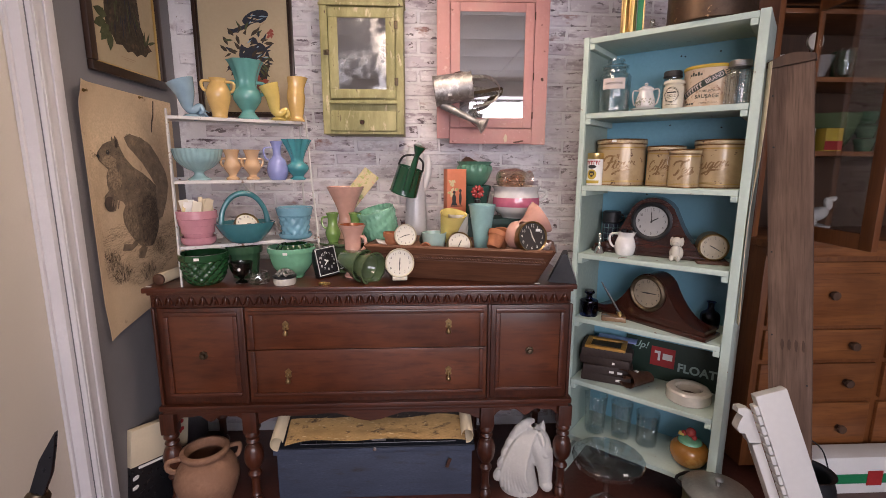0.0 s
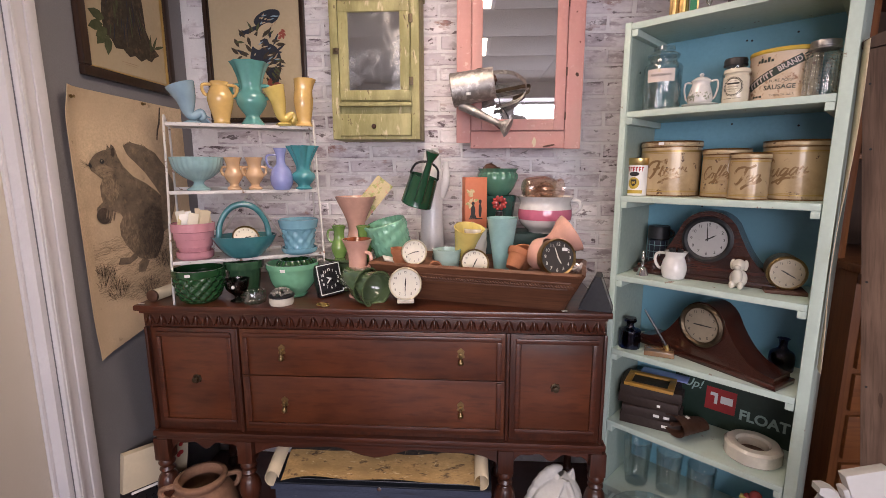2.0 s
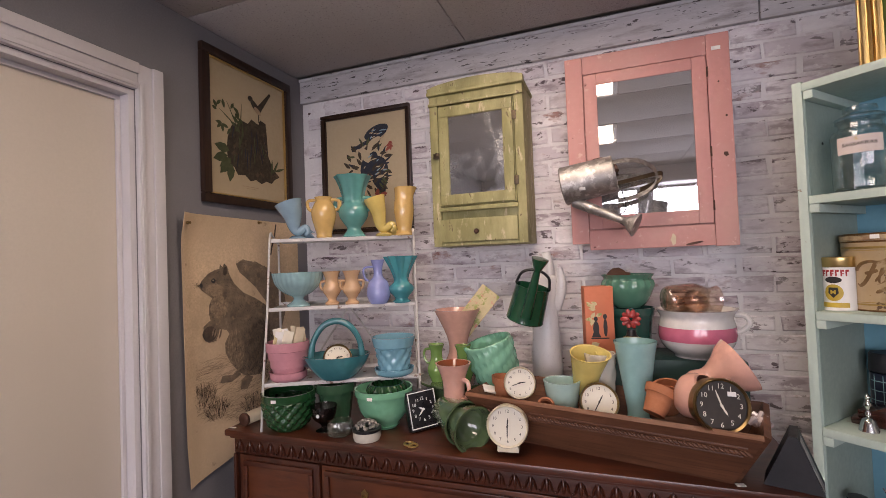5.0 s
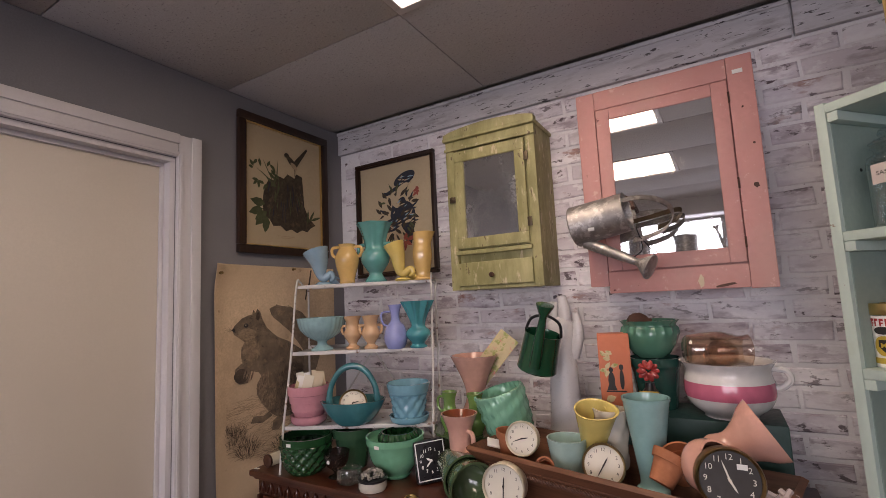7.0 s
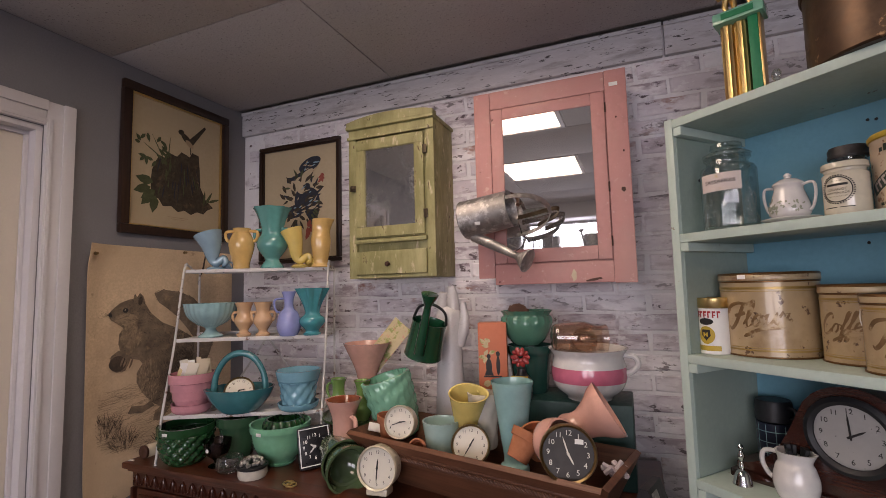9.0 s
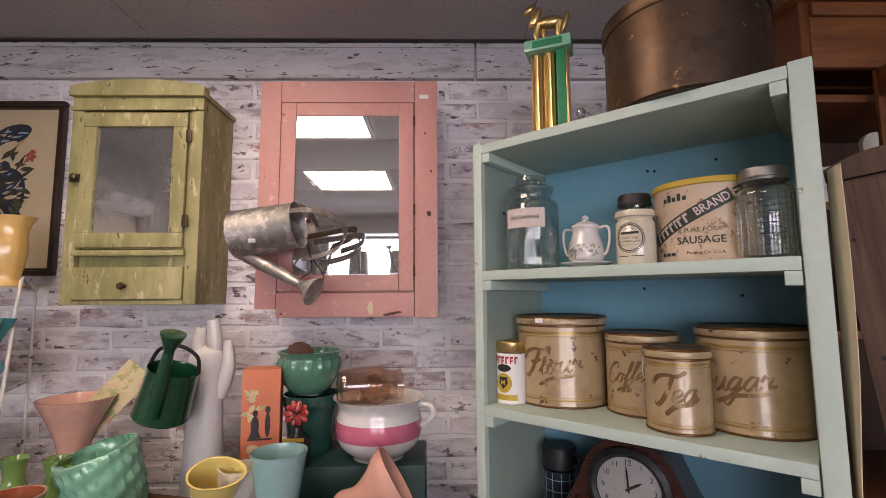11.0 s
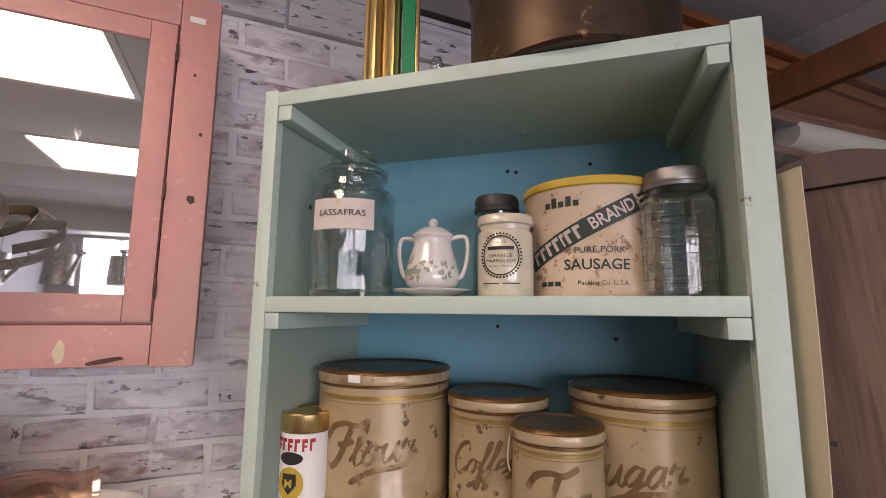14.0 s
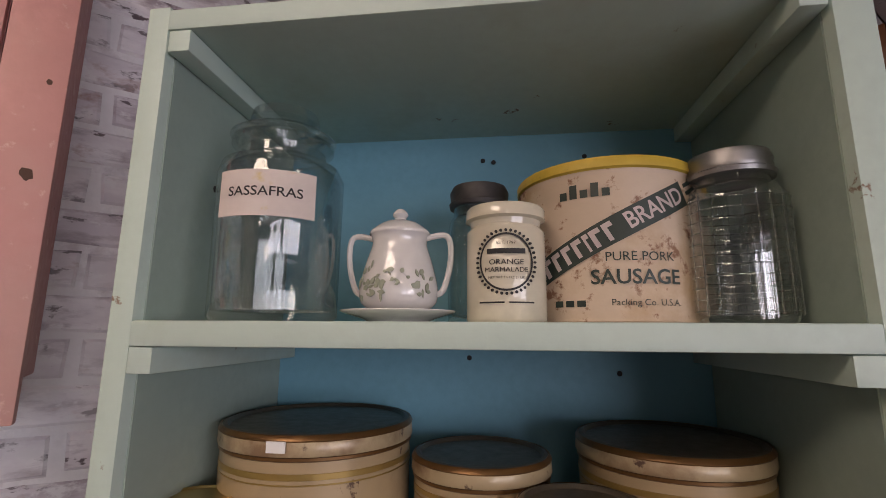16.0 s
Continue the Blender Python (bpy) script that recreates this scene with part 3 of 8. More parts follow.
part("leaf", boxm(-0.02, 0.018, -0.415, 0.415, 0, 2.045, 0.003), "door", door)
knob = side([(0, 0), (0.026, 0), (0.026, 0.006), (0.010, 0.010), (0.010, 0.035), (0.026, 0.045), (0.027, 0.058), (0.018, 0.068), (0, 0.07)], 20, pose(0.018, -0.35, 0.98, 0, 0, 90))
part("door_knob", knob, "brass", door, "round brass door knob")

# ceiling of butted fibre tiles
bm = bmesh.new()
box(bm, XW - 0.12, XE + 0.12, YS - 0.12, YN + 0.12, ZC + 0.02, ZC + 0.08)
LIGHTS = [(0.0, 1.325), (0.0, 0.155)]
for j in range(-8, 2):
    y0, y1 = 1.91 + 0.585 * j, 1.91 + 0.585 * (j + 1)
    y0, y1 = max(y0, YS), min(y1, YN)
    if y1 - y0 < 0.05:
        continue
    for i in range(-1, 4):
        x0, x1 = max(1.17 * i, XW), min(1.17 * (i + 1), XE)
        for lx, ly in LIGHTS:
            if abs(ly - y0) < 0.02 and x0 - 0.01 <= lx < x1:
                x0 = lx + 0.585
        if x1 - x0 > 0.05:
            box(bm, x0 + 0.0015, x1 - 0.0015, y0 + 0.0015, y1 - 0.0015, ZC, ZC + 0.018, 0.003)
structure("ceiling", bm, "tile", "speckled grey white fibre tile ceiling", "ceiling")
for lx, ly in LIGHTS:
    lt = thing("ceiling_light", "square recessed fluorescent ceiling light panel, lit", "ceiling light", pose(lx + 0.2925, ly + 0.2925, ZC), "ceiling lights")
    bm = bmesh.new()
    for x0, x1, y0, y1 in ((-0.29, 0.29, -0.29, -0.265), (-0.29, 0.29, 0.265, 0.29), (-0.29, -0.265, -0.265, 0.265), (0.265, 0.29, -0.265, 0.265)):
        box(bm, x0, x1, y0, y1, -0.004, 0.012, 0.002)
    part("rim", bm, "grid", lt)
    part("diffuser", boxm(-0.265, 0.265, -0.265, 0.265, 0.004, 0.010), "panel", lt)

# ---- buffet ----
def buffet():
    b = thing("buffet_sideboard", "dark walnut buffet sideboard with carved frieze and turned legs", "sideboard", pose(0.096, 2.2, 0))
    bm = boxm(-0.831, 0.831, -0.275, 0.285, 0.945, 0.966, 0.006)
    box(bm, -0.82, 0.82, -0.262, 0.275, 0.934, 0.9445, 0.004)
    part("top", bm, "walnut", b, "polished worn walnut top")
    bm = boxm(-0.812, 0.812, -0.235, 0.26, 0.475, 0.9335, 0.002)
    part("carcass", bm, "walnut_up", b)
    # carved frieze: a row of upright leaves under a bead
    bm = boxm(-0.815, 0.815, -0.246, -0.2355, 0.882, 0.9335, 0.002)
    n = 38
    for i in range(n):
        x = -0.79 + 1.58 * i / (n - 1)
        for dx, w, h, lean in ((0, 0.0062, 0.023, 0), (-0.0105, 0.0045, 0.019, 18), (0.0105, 0.0045, 0.019, -18)):
            bmesh.ops.create_icosphere(bm, subdivisions=1, radius=1, matrix=pose(x + dx, -0.246, 0.906, 0, lean, 0) @ Matrix.Diagonal((w, 0.0085, h, 1)))
        bmesh.ops.create_icosphere(bm, subdivisions=1, radius=0.0045, matrix=pose(x + 0.0213, -0.247, 0.891))
    part("carved_frieze", bm, "walnut", b, "carved leaf frieze", 60)
    bm = boxm(-0.825, 0.84, -0.256, 0.268, 0.452, 0.4745, 0.005)
    box(bm, -0.817, 0.83, -0.248, 0.262, 0.436, 0.4515, 0.004)
    part("base_moulding", bm, "walnut", b)
    # doors
    for cx, w in ((-0.634, 0.29), (0.655, 0.29)):
        d = part("door", boxm(cx - w / 2 - 0.012, cx + w / 2 + 0.012, -0.2475, -0.2355, 0.492, 0.878, 0.002), "walnut_up", b)
        bm = boxm(cx - w / 2 + 0.025, cx + w / 2 - 0.025, -0.250, -0.248, 0.53, 0.845, 0.0008)
        part("door_panel", bm, "walnut_fig", d)
        bm = bmesh.new()
        x0, x1, z0, z1 = cx - w / 2 + 0.006, cx + w / 2 - 0.006, 0.512, 0.864
        for a in ((x0, x1, z0, z0 + 0.018), (x0, x1, z1 - 0.018, z1), (x0, x0 + 0.018, z0 + 0.018, z1 - 0.018), (x1 - 0.018, x1, z0 + 0.018, z1 - 0.018)):
            box(bm, a[0], a[1], -0.257, -0.248, a[2], a[3], 0.004)
        part("panel_moulding", bm, "walnut", d)
        bm = side([(0, 0), (0.017, 0), (0.015, 0.003), (0.007, 0.004), (0.006, 0.010), (0.011, 0.014), (0.010, 0.019), (0, 0.021)], 16, pose(cx, -0.2502, 0.687), lambda a, z, r: r * (1 + 0.12 * math.cos(8 * a)) if r > 0.0145 else r)
        part("knob", bm, "darkbrass", d, "small round brass knob on a rosette")
    # drawers
    for z0, z1, zk in ((0.706, 0.878, 0.787), (0.495, 0.702, 0.588)):
        d = part("drawer", boxm(-0.465, 0.48, -0.2475, -0.2355, z0, z1, 0.002), "walnut_fig", b, "walnut drawer front")
        for kx in (-0.312, 0.327):
            bm = plate([(-0.013, 0.014), (0, 0.026), (0.013, 0.014), (0.010, 0.002), (0.014, -0.008), (0, -0.014), (-0.014, -0.008), (-0.010, 0.002)], 0.003, None, pose(kx, -0.2476, zk + 0.012))
            joined(bm, lathe(smooth_profile([(0.0005, -0.036), (0.009, -0.032), (0.010, -0.022), (0.004, -0.012), (0.006, -0.004), (0.0005, 0.002)], 3), 10, None, pose(kx, -0.258, zk + 0.012)))
            joined(bm, side([(0, 0), (0.005, 0), (0.005, 0.012), (0, 0.013)], 8, pose(kx, -0.2505, zk + 0.016)))
            part("drop_pull", bm, "brass", d, "brass drop pull with a shaped plate")
    bm = bmesh.new()
    x0, x1, z0, z1 = -0.452, 0.468, 0.508, 0.866
    for a in ((x0, x1, z0, z0 + 0.017), (x0, x1, z1 - 0.017, z1), (x0, x0 + 0.017, z0 + 0.017, 0.7), (x0, x0 + 0.017, 0.708, z1 - 0.017), (x1 - 0.017, x1, z0 + 0.017, 0.7), (x1 - 0.017, x1, 0.708, z1 - 0.017)):
        box(bm, a[0], a[1], -0.257, -0.248, a[2], a[3], 0.004)
    part("drawer_moulding", bm, "walnut", b)
    for x in (-0.475, 0.49, -0.808, 0.818):
        part("stile_bead", boxm(x - 0.006, x + 0.006, -0.2545, -0.236, 0.48, 0.881, 0.004), "walnut_up", b)
    # shaped apron between the legs
    LX = (-0.806, -0.481, 0.491, 0.819)
    for a, c in zip(LX, LX[1:]):
        n, out = 20, [(a + 0.03, 0.4355), (c - 0.03, 0.4355)]
        for i in range(n + 1):
            u = i / n
            dip = 0.030 * math.exp(-((u - 0.5) / 0.10) ** 2) + 0.045 * (math.exp(-(u / 0.05) ** 2) + math.exp(-((1 - u) / 0.05) ** 2)) + 0.012 * abs(math.sin(3 * math.pi * u))
            out.append((c - 0.03 - u * (c - a - 0.06), 0.418 - dip * (1 if c - a > 0.5 else 0.75)))
        part("apron", plate(out, 0.018, None, pose(0, -0.205, 0)), "walnut", b)
    pr = smooth_profile([(0.020, 0.0), (0.026, 0.012), (0.024, 0.030), (0.015, 0.045), (0.022, 0.055), (0.017, 0.070), (0.0175, 0.13), (0.022, 0.140), (0.028, 0.150), (0.023, 0.160), (0.018, 0.172),
                         (0.030, 0.195), (0.037, 0.225), (0.036, 0.250), (0.029, 0.275), (0.020, 0.290), (0.028, 0.302), (0.022, 0.315), (0.030, 0.328), (0.026, 0.345)], 3)
    ribs = lambda a, z, r: r * (1 + 0.07 * abs(math.cos(6 * a)) * (1 if 0.18 < z < 0.285 else 0))
    for y in (-0.222, 0.235):
        for x in LX:
            bm = lathe([(0, 0)] + pr + [(0, 0.345)], 36, None, pose(x, y, 0), ribs)
            box(bm, x - 0.028, x + 0.028, y - 0.026, y + 0.026, 0.3455, 0.4358, 0.003)
            part("turned_leg", bm, "walnut_up", b, "bulbous reeded turned leg")
buffet()

# ---- bookcase, standing at an angle ----
SHELF = pose(0.986, 2.136, 0, 0, 0, -40.9)
SZ = (0.20, 0.475, 0.768, 1.053, 1.342, 1.633)
SD = 0.27


def bookcase():
    b = thing("bookcase", "tall narrow turquoise and mint painted wooden bookcase with chipped edges", "bookcase", SHELF)
    for x0, x1, nm in ((-0.016, 0.006, "side_panel"), (0.572, 0.602, "side_panel")):
        s = part(nm, boxm(x0, x1, 0, SD + 0.012, 0, 1.927, 0.002), "mint", b)
        # thin sheets on both sides carry the painted inner shade
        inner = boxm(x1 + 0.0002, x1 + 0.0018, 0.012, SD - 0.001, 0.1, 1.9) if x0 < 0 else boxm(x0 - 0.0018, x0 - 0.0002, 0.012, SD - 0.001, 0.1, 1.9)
        part("inner_face", inner, "mint_shaded", s, "mint inner face with shade put into its colour")
    part("back_panel", boxm(0.0065, 0.5715, SD, SD + 0.01, 0.05, 1.915), "aqua", b, "turquoise painted back board")
    for z in SZ:
        part("shelf", boxm(0.0085, 0.5695, -0.004, SD - 0.002, z - 0.021, z, 0.002), "mint", b)
        for x0, x1 in ((0.0085, 0.030), (0.548, 0.5695)):
            part("cleat", boxm(x0, x1, -0.003, SD - 0.004, z - 0.043, z - 0.0215, 0.0015), "mint", b)
    part("top_board", boxm(0.0065, 0.5715, -0.002, SD + 0.01, 1.901, 1.922, 0.002), "mint", b)
    for x0, x1 in ((0.0085, 0.030), (0.548, 0.5695)):
        part("cleat", boxm(x0, x1, -0.001, SD - 0.004, 1.879, 1.9005, 0.0015), "mint", b)
    for u, z in ((0.29, 1.865), (0.305, 1.862), (0.43, 1.866), (0.27, 1.592), (0.46, 1.575), (0.20, 1.30), (0.12, 1.02), (0.35, 1.02)):
        part("nail_hole", side([(0, 0), (0.0035, 0), (0.003, 0.0015), (0, 0.0015)], 8, pose(u, SD - 0.0003, z)), "inkblack", b)
    for d, z, r in ((0.09, 1.775, 0.004), (0.2, 1.80, 0.003)):
        part("nail_hole", side([(0, 0), (r, 0), (r, 0.001), (0, 0.001)], 8, pose(0.0082, d, z, 0, 0, 90)), "inkblack", b)
bookcase()


def on_shelf(u, d, z, turn=0):
    return SHELF @ pose(u, d, z, 0, 0, turn)


# ---- framed mirror cabinets on the brick wall ----
def green_cabinet():
    c = thing("wall_cabinet", "chippy green wooden wall cabinet with foxed mirror and small drawer", "cabinet", pose(0.062, 2.356, 1.560))
    w = 0.18
    part("body", boxm(-w, w, 0.019, 0.190, 0, 0.575, 0.003), "green_cab", c)
    bm = bmesh.new()
    for a in ((-w, -w + 0.033, 0, 0.575), (w - 0.033, w, 0, 0.575), (-w + 0.033, w - 0.033, 0.0, 0.012), (-w + 0.033, w - 0.033, 0.545, 0.575)):
        box(bm, a[0], a[1], 0.0, 0.0185, a[2], a[3], 0.002)
    part("face_rail", bm, "green_cab", c)
    bm = boxm(-w - 0.006, w + 0.006, -0.014, 0.192, 0.5755, 0.590, 0.004)
    out = [(-w - 0.004, 0.5905)] + [(-w - 0.004 + (2 * w + 0.008) * i / 16, 0.603 + 0.022 * max(0.0, math.sin(math.pi * i / 16)) ** 0.7) for i in range(17)] + [(w + 0.004, 0.5905)]
    plate(out, 0.03, bm, pose(0, 0.02, 0))
    box(bm, -w - 0.003, w + 0.003, -0.008, 0.0, 0.536, 0.548, 0.003)
    part("crest", bm, "green_cab", c, "arched crest board")
    d = part("door", boxm(-0.145, 0.145, 0.004, 0.0185, 0.150, 0.532, 0.002), "green_cab", c)
    bm = bmesh.new()
    for a in ((-0.142, 0.142, 0.153, 0.193), (-0.142, 0.142, 0.488, 0.528), (-0.142, -0.104, 0.193, 0.488), (0.104, 0.142, 0.193, 0.488)):
        box(bm, a[0], a[1], -0.010, 0.0035, a[2], a[3], 0.003)
    part("door_rail", bm, "green_cab", d)
    part("mirror_glass", boxm(-0.1035, 0.1035, -0.002, 0.002, 0.1935, 0.4875), "foxed", d, "cloudy foxed mirror")
    part("ledge", boxm(-0.15, 0.15, -0.013, 0.004, 0.130, 0.146, 0.004), "green_cab", c)
    dr = part("drawer", boxm(-0.146, 0.146, -0.008, 0.012, 0.014, 0.100, 0.003), "green_cab", c)
    part("knob", side([(0, 0), (0.006, 0), (0.005, 0.008), (0.010, 0.014), (0.007, 0.021), (0, 0.022)], 14, pose(-0.005, -0.008, 0.05)), "rusty", dr)
    for z in (0.225, 0.46):
        part("hinge", boxm(0.140, 0.156, -0.0125, -0.009, z - 0.016, z + 0.016, 0.001), "darkbrass", c)
    bm = boxm(-0.165, -0.14, -0.0145, -0.010, 0.332, 0.354, 0.002)
    joined(bm, side([(0, 0), (0.004, 0), (0.004, 0.01), (0.009, 0.014), (0, 0.02)], 10, pose(-0.147, -0.0145, 0.343)))
    part("latch", bm, "darkbrass", c)
green_cabinet()


def pink_cabinet():
    c = thing("mirror_cabinet", "salmon pink painted wooden wall cabinet with mirror door", "cabinet", pose(0.39, 2.378, 1.519))
    part("body", boxm(0.012, 0.495, 0.0215, 0.163, 0.045, 0.672, 0.003), "pink_cab", c)
    part("stile", boxm(0, 0.058, 0.002, 0.021, 0.026, 0.675, 0.003), "pink_cab", c)
    part("stile", boxm(0.438, 0.503, 0, 0.021, 0.0, 0.676, 0.003), "pink_cab", c)
    part("rail", boxm(0.0585, 0.4375, 0.001, 0.021, 0.003, 0.070, 0.003), "pink_cab", c)
    part("rail", boxm(0.0585, 0.4375, 0.001, 0.021, 0.612, 0.675, 0.003), "pink_cab", c)
    d = part("door", boxm(0.0605, 0.4355, 0.010, 0.0205, 0.074, 0.6095), "pink_cab", c)
    for a in ((0.061, 0.1025, 0.0745, 0.609), (0.394, 0.435, 0.0745, 0.609), (0.103, 0.3935, 0.0745, 0.119), (0.103, 0.3935, 0.571, 0.609)):
        part("door_rail", boxm(a[0], a[1], -0.003, 0.0095, a[2], a[3], 0.002), "pink_cab", d)
    part("mirror_glass", boxm(0.1032, 0.3932, 0.002, 0.008, 0.1192, 0.5708), "mirror", d, "bright old mirror glass")
    for z in (0.13, 0.30, 0.555):
        part("hinge", boxm(0.4345, 0.4395, -0.006, -0.0005, z - 0.016, z + 0.016, 0.001), "rusty", c)
    for x, z, w, h in ((0.478, 0.288, 0.012, 0.018), (0.485, 0.41, 0.006, 0.008), (0.468, 0.52, 0.006, 0.006), (0.38, 0.013, 0.05, 0.007)):
        part("paint_chip", plate(oval(x, z, w / 2, h / 2, 10, 12, 0.5, int(x * 999)), 0.0006, None, pose(0, 0.0, 0)), "rusty", c)
    part("paint_chip", plate(oval(0.317, 0.028, 0.008, 0.018, 0, 14, 0.4, 3), 0.0006, None, pose(0, 0.001, 0)), "cream", c)
    part("price_sticker", boxm(0.452, 0.478, -0.0012, -0.0002, 0.622, 0.634), "white", c)
pink_cabinet()


# ---- framed prints ----
def framed(name, label, m, w, h, bw, rim, inner):
    f = thing(name, label, "framed print", m)
    for nm, a in (("frame_rail", (-w / 2, w / 2, 0, bw)), ("frame_rail", (-w / 2, w / 2, h - bw, h)), ("frame_stile", (-w / 2, -w / 2 + bw, bw, h - bw)), ("frame_stile", (w / 2 - bw, w / 2, bw, h - bw))):
        part(nm, boxm(a[0], a[1], -0.022, 0, a[2], a[3], 0.005), rim, f)
    bm = bmesh.new()
    g = bw
    for a in ((-w / 2 + g, w / 2 - g, g, g + 0.006), (-w / 2 + g, w / 2 - g, h - g - 0.006, h - g), (-w / 2 + g, -w / 2 + g + 0.006, g + 0.006, h - g - 0.006), (w / 2 - g - 0.006, w / 2 - g, g + 0.006, h - g - 0.006)):
        box(bm, a[0], a[1], -0.014, -0.005, a[2], a[3], 0.002)
    part("inner_slip", bm, inner, f)
    part("print", boxm(-w / 2 + bw, w / 2 - bw, -0.004, 0, bw, h - bw), "mount", f, "yellowed bird print")
    return f


def leaf(bm, x, z, ln, w, turn, y=-0.0042):
    out = [(0, 0), (ln * 0.3, w * 0.5), (ln * 0.65, w * 0.42), (ln, 0), (ln * 0.65, -w * 0.42), (ln * 0.3, -w * 0.5)]
    plate(out, 0.0006, bm, pose(x, y, z, 0, -turn, 0))


f = framed("framed_print", "small brown bird and stump print in dark brown frame", pose(-0.838, 2.187, 1.748, 0, 0, 90), 0.48, 0.578, 0.034, "frame_a", "gold")
rnd = random.Random(4)
bm = bmesh.new()
stump = [(-0.10, 0.30), (-0.085, 0.325), (-0.055, 0.318), (-0.045, 0.345), (-0.01, 0.338), (0.01, 0.362), (0.05, 0.35), (0.06, 0.372), (0.092, 0.365), (0.098, 0.307), (0.103, 0.23), (0.13, 0.18), (0.17, 0.15), (0.14, 0.135), (0.12, 0.115), (0.09, 0.12), (0.06, 0.105), (0.03, 0.118), (0.0, 0.108), (-0.03, 0.128), (-0.067, 0.123), (-0.085, 0.15), (-0.115, 0.16), (-0.12, 0.215), (-0.115, 0.26)]
plate(stump, 0.0005, bm, pose(0, -0.0042, 0))
part("stump_drawing", bm, "inkdark", f)
def printed_leaf(name, material, *a):
    bm = bmesh.new()
    leaf(bm, *a)
    part(name, bm, material, f)
for i in range(46):      # bark strokes running down to the spread roots
    x = rnd.uniform(-0.09, 0.09)
    printed_leaf("bark_stroke", ("inkdark", "inkblue", "furdark", "inkleaf")[i % 4], x, rnd.uniform(0.20, 0.33), rnd.uniform(0.04, 0.09), 0.005, -92 + 260 * x * (1 if x > 0 else 0.5), -0.0048)
for i in range(22):
    t = rnd.uniform(0, 6.28)
    printed_leaf("leaf_drawing", "inkleaf", -0.11 + 0.055 * math.cos(t), 0.352 + 0.055 * math.sin(t), 0.022 + 0.014 * rnd.random(), 0.013, rnd.uniform(120, 330), -0.0050)
for x, z, ln, tr in ((-0.06, 0.30, 0.115, 120), (-0.075, 0.315, 0.09, 150), (-0.05, 0.31, 0.10, 85)):
    printed_leaf("stem_drawing", "inkleaf", x, z, ln, 0.004, tr, -0.0046)
for x, z, tr in ((-0.11, 0.17, 230), (-0.12, 0.19, 200), (-0.10, 0.16, 262), (-0.11, 0.21, 170), (-0.10, 0.18, 215), (0.13, 0.16, 60), (0.14, 0.17, 20), (0.12, 0.15, 85)):
    printed_leaf("leaf_drawing", "inkleaf", x, z, 0.07, 0.036 if x < 0 else 0.012, tr, -0.0052)
bm = plate(oval(0.035, 0.420, 0.036, 0.014, -40), 0.0005, None, pose(0, -0.0054, 0))
plate([(0.045, 0.425), (0.118, 0.503), (0.126, 0.497), (0.062, 0.405)], 0.0005, bm, pose(0, -0.0054, 0))
plate(oval(0.006, 0.446, 0.013, 0.011), 0.0005, bm, pose(0, -0.0054, 0))
part("bird_drawing", bm, "inkdark", f)
part("breast_drawing", plate(oval(0.045, 0.405, 0.022, 0.010, -35), 0.0005, None, pose(0, -0.0062, 0)), "furlight", f)
part("leg_drawing", plate([(0.05, 0.40), (0.053, 0.40), (0.053, 0.36), (0.05, 0.36)], 0.0005, None, pose(0, -0.0050, 0)), "inkdark", f)
bm = boxm(-0.045, 0.045, -0.0047, -0.0042, 0.083, 0.085)
box(bm, -0.03, 0.03, -0.0047, -0.0042, 0.076, 0.0775)
part("caption_bar", bm, "furlight", f)

f = framed("framed_print", "print of blue jays on a branch in a thin dark frame", pose(-0.502, 2.541, 1.647), 0.451, 0.55, 0.017, "frame_a", "frame_a")
bm = plate(oval(0.055, 0.445, 0.062, 0.030, 20, 22, 0.06), 0.0005, None, pose(0, -0.0042, 0))
plate([(0.02, 0.42), (-0.075, 0.385), (-0.07, 0.37), (0.03, 0.405)], 0.0005, bm, pose(0, -0.0042, 0))
plate(oval(0.02, 0.30, 0.062, 0.045, 60, 22, 0.12, 2), 0.0005, bm, pose(0, -0.0042, 0))
plate(oval(0.065, 0.265, 0.045, 0.07, 5, 22, 0.12, 5), 0.0005, bm, pose(0, -0.0042, 0))
plate(oval(-0.03, 0.235, 0.055, 0.03, 10, 22, 0.2, 6), 0.0005, bm, pose(0, -0.0042, 0))
plate([(0.05, 0.22), (0.10, 0.215), (0.085, 0.14), (0.055, 0.15)], 0.0005, bm, pose(0, -0.0042, 0))
part("bird_drawing", bm, "inkblue", f)
for i in range(26):
    printed_leaf("leaf_drawing", "inkdark", rnd.uniform(-0.10, 0.11), rnd.uniform(0.17, 0.40), 0.045, 0.016, rnd.uniform(0, 360), -0.0048)
for q in (oval(0.045, 0.405, 0.035, 0.014, 25), oval(0.0, 0.345, 0.02, 0.035, 30), oval(0.07, 0.245, 0.02, 0.006, 10)):
    part("white_plumage_drawing", plate(q, 0.0005, None, pose(0, -0.0055, 0)), "mount", f)
for i in range(34):      # dark pointed leaves fanning out round the birds
    t = rnd.uniform(0, 6.28)
    printed_leaf("leaf_drawing", ("inkdark", "inkblue", "inkleaf")[i % 3], 0.01 + 0.075 * math.cos(t), 0.29 + 0.10 * math.sin(t), rnd.uniform(0.03, 0.055), 0.010, math.degrees(t) + rnd.uniform(-40, 40), -0.0052)
for i in range(40):      # pale feather bars
    t = rnd.uniform(0, 360)
    x, z = rnd.choice(((0.055, 0.43), (0.02, 0.31), (0.065, 0.26), (-0.02, 0.24)))
    printed_leaf("feather_drawing", ("mount", "powder", "furlight")[i % 3], x + rnd.uniform(-0.035, 0.035), z + rnd.uniform(-0.025, 0.03), rnd.uniform(0.012, 0.03), 0.005, 25 + rnd.uniform(-30, 30), -0.0060)
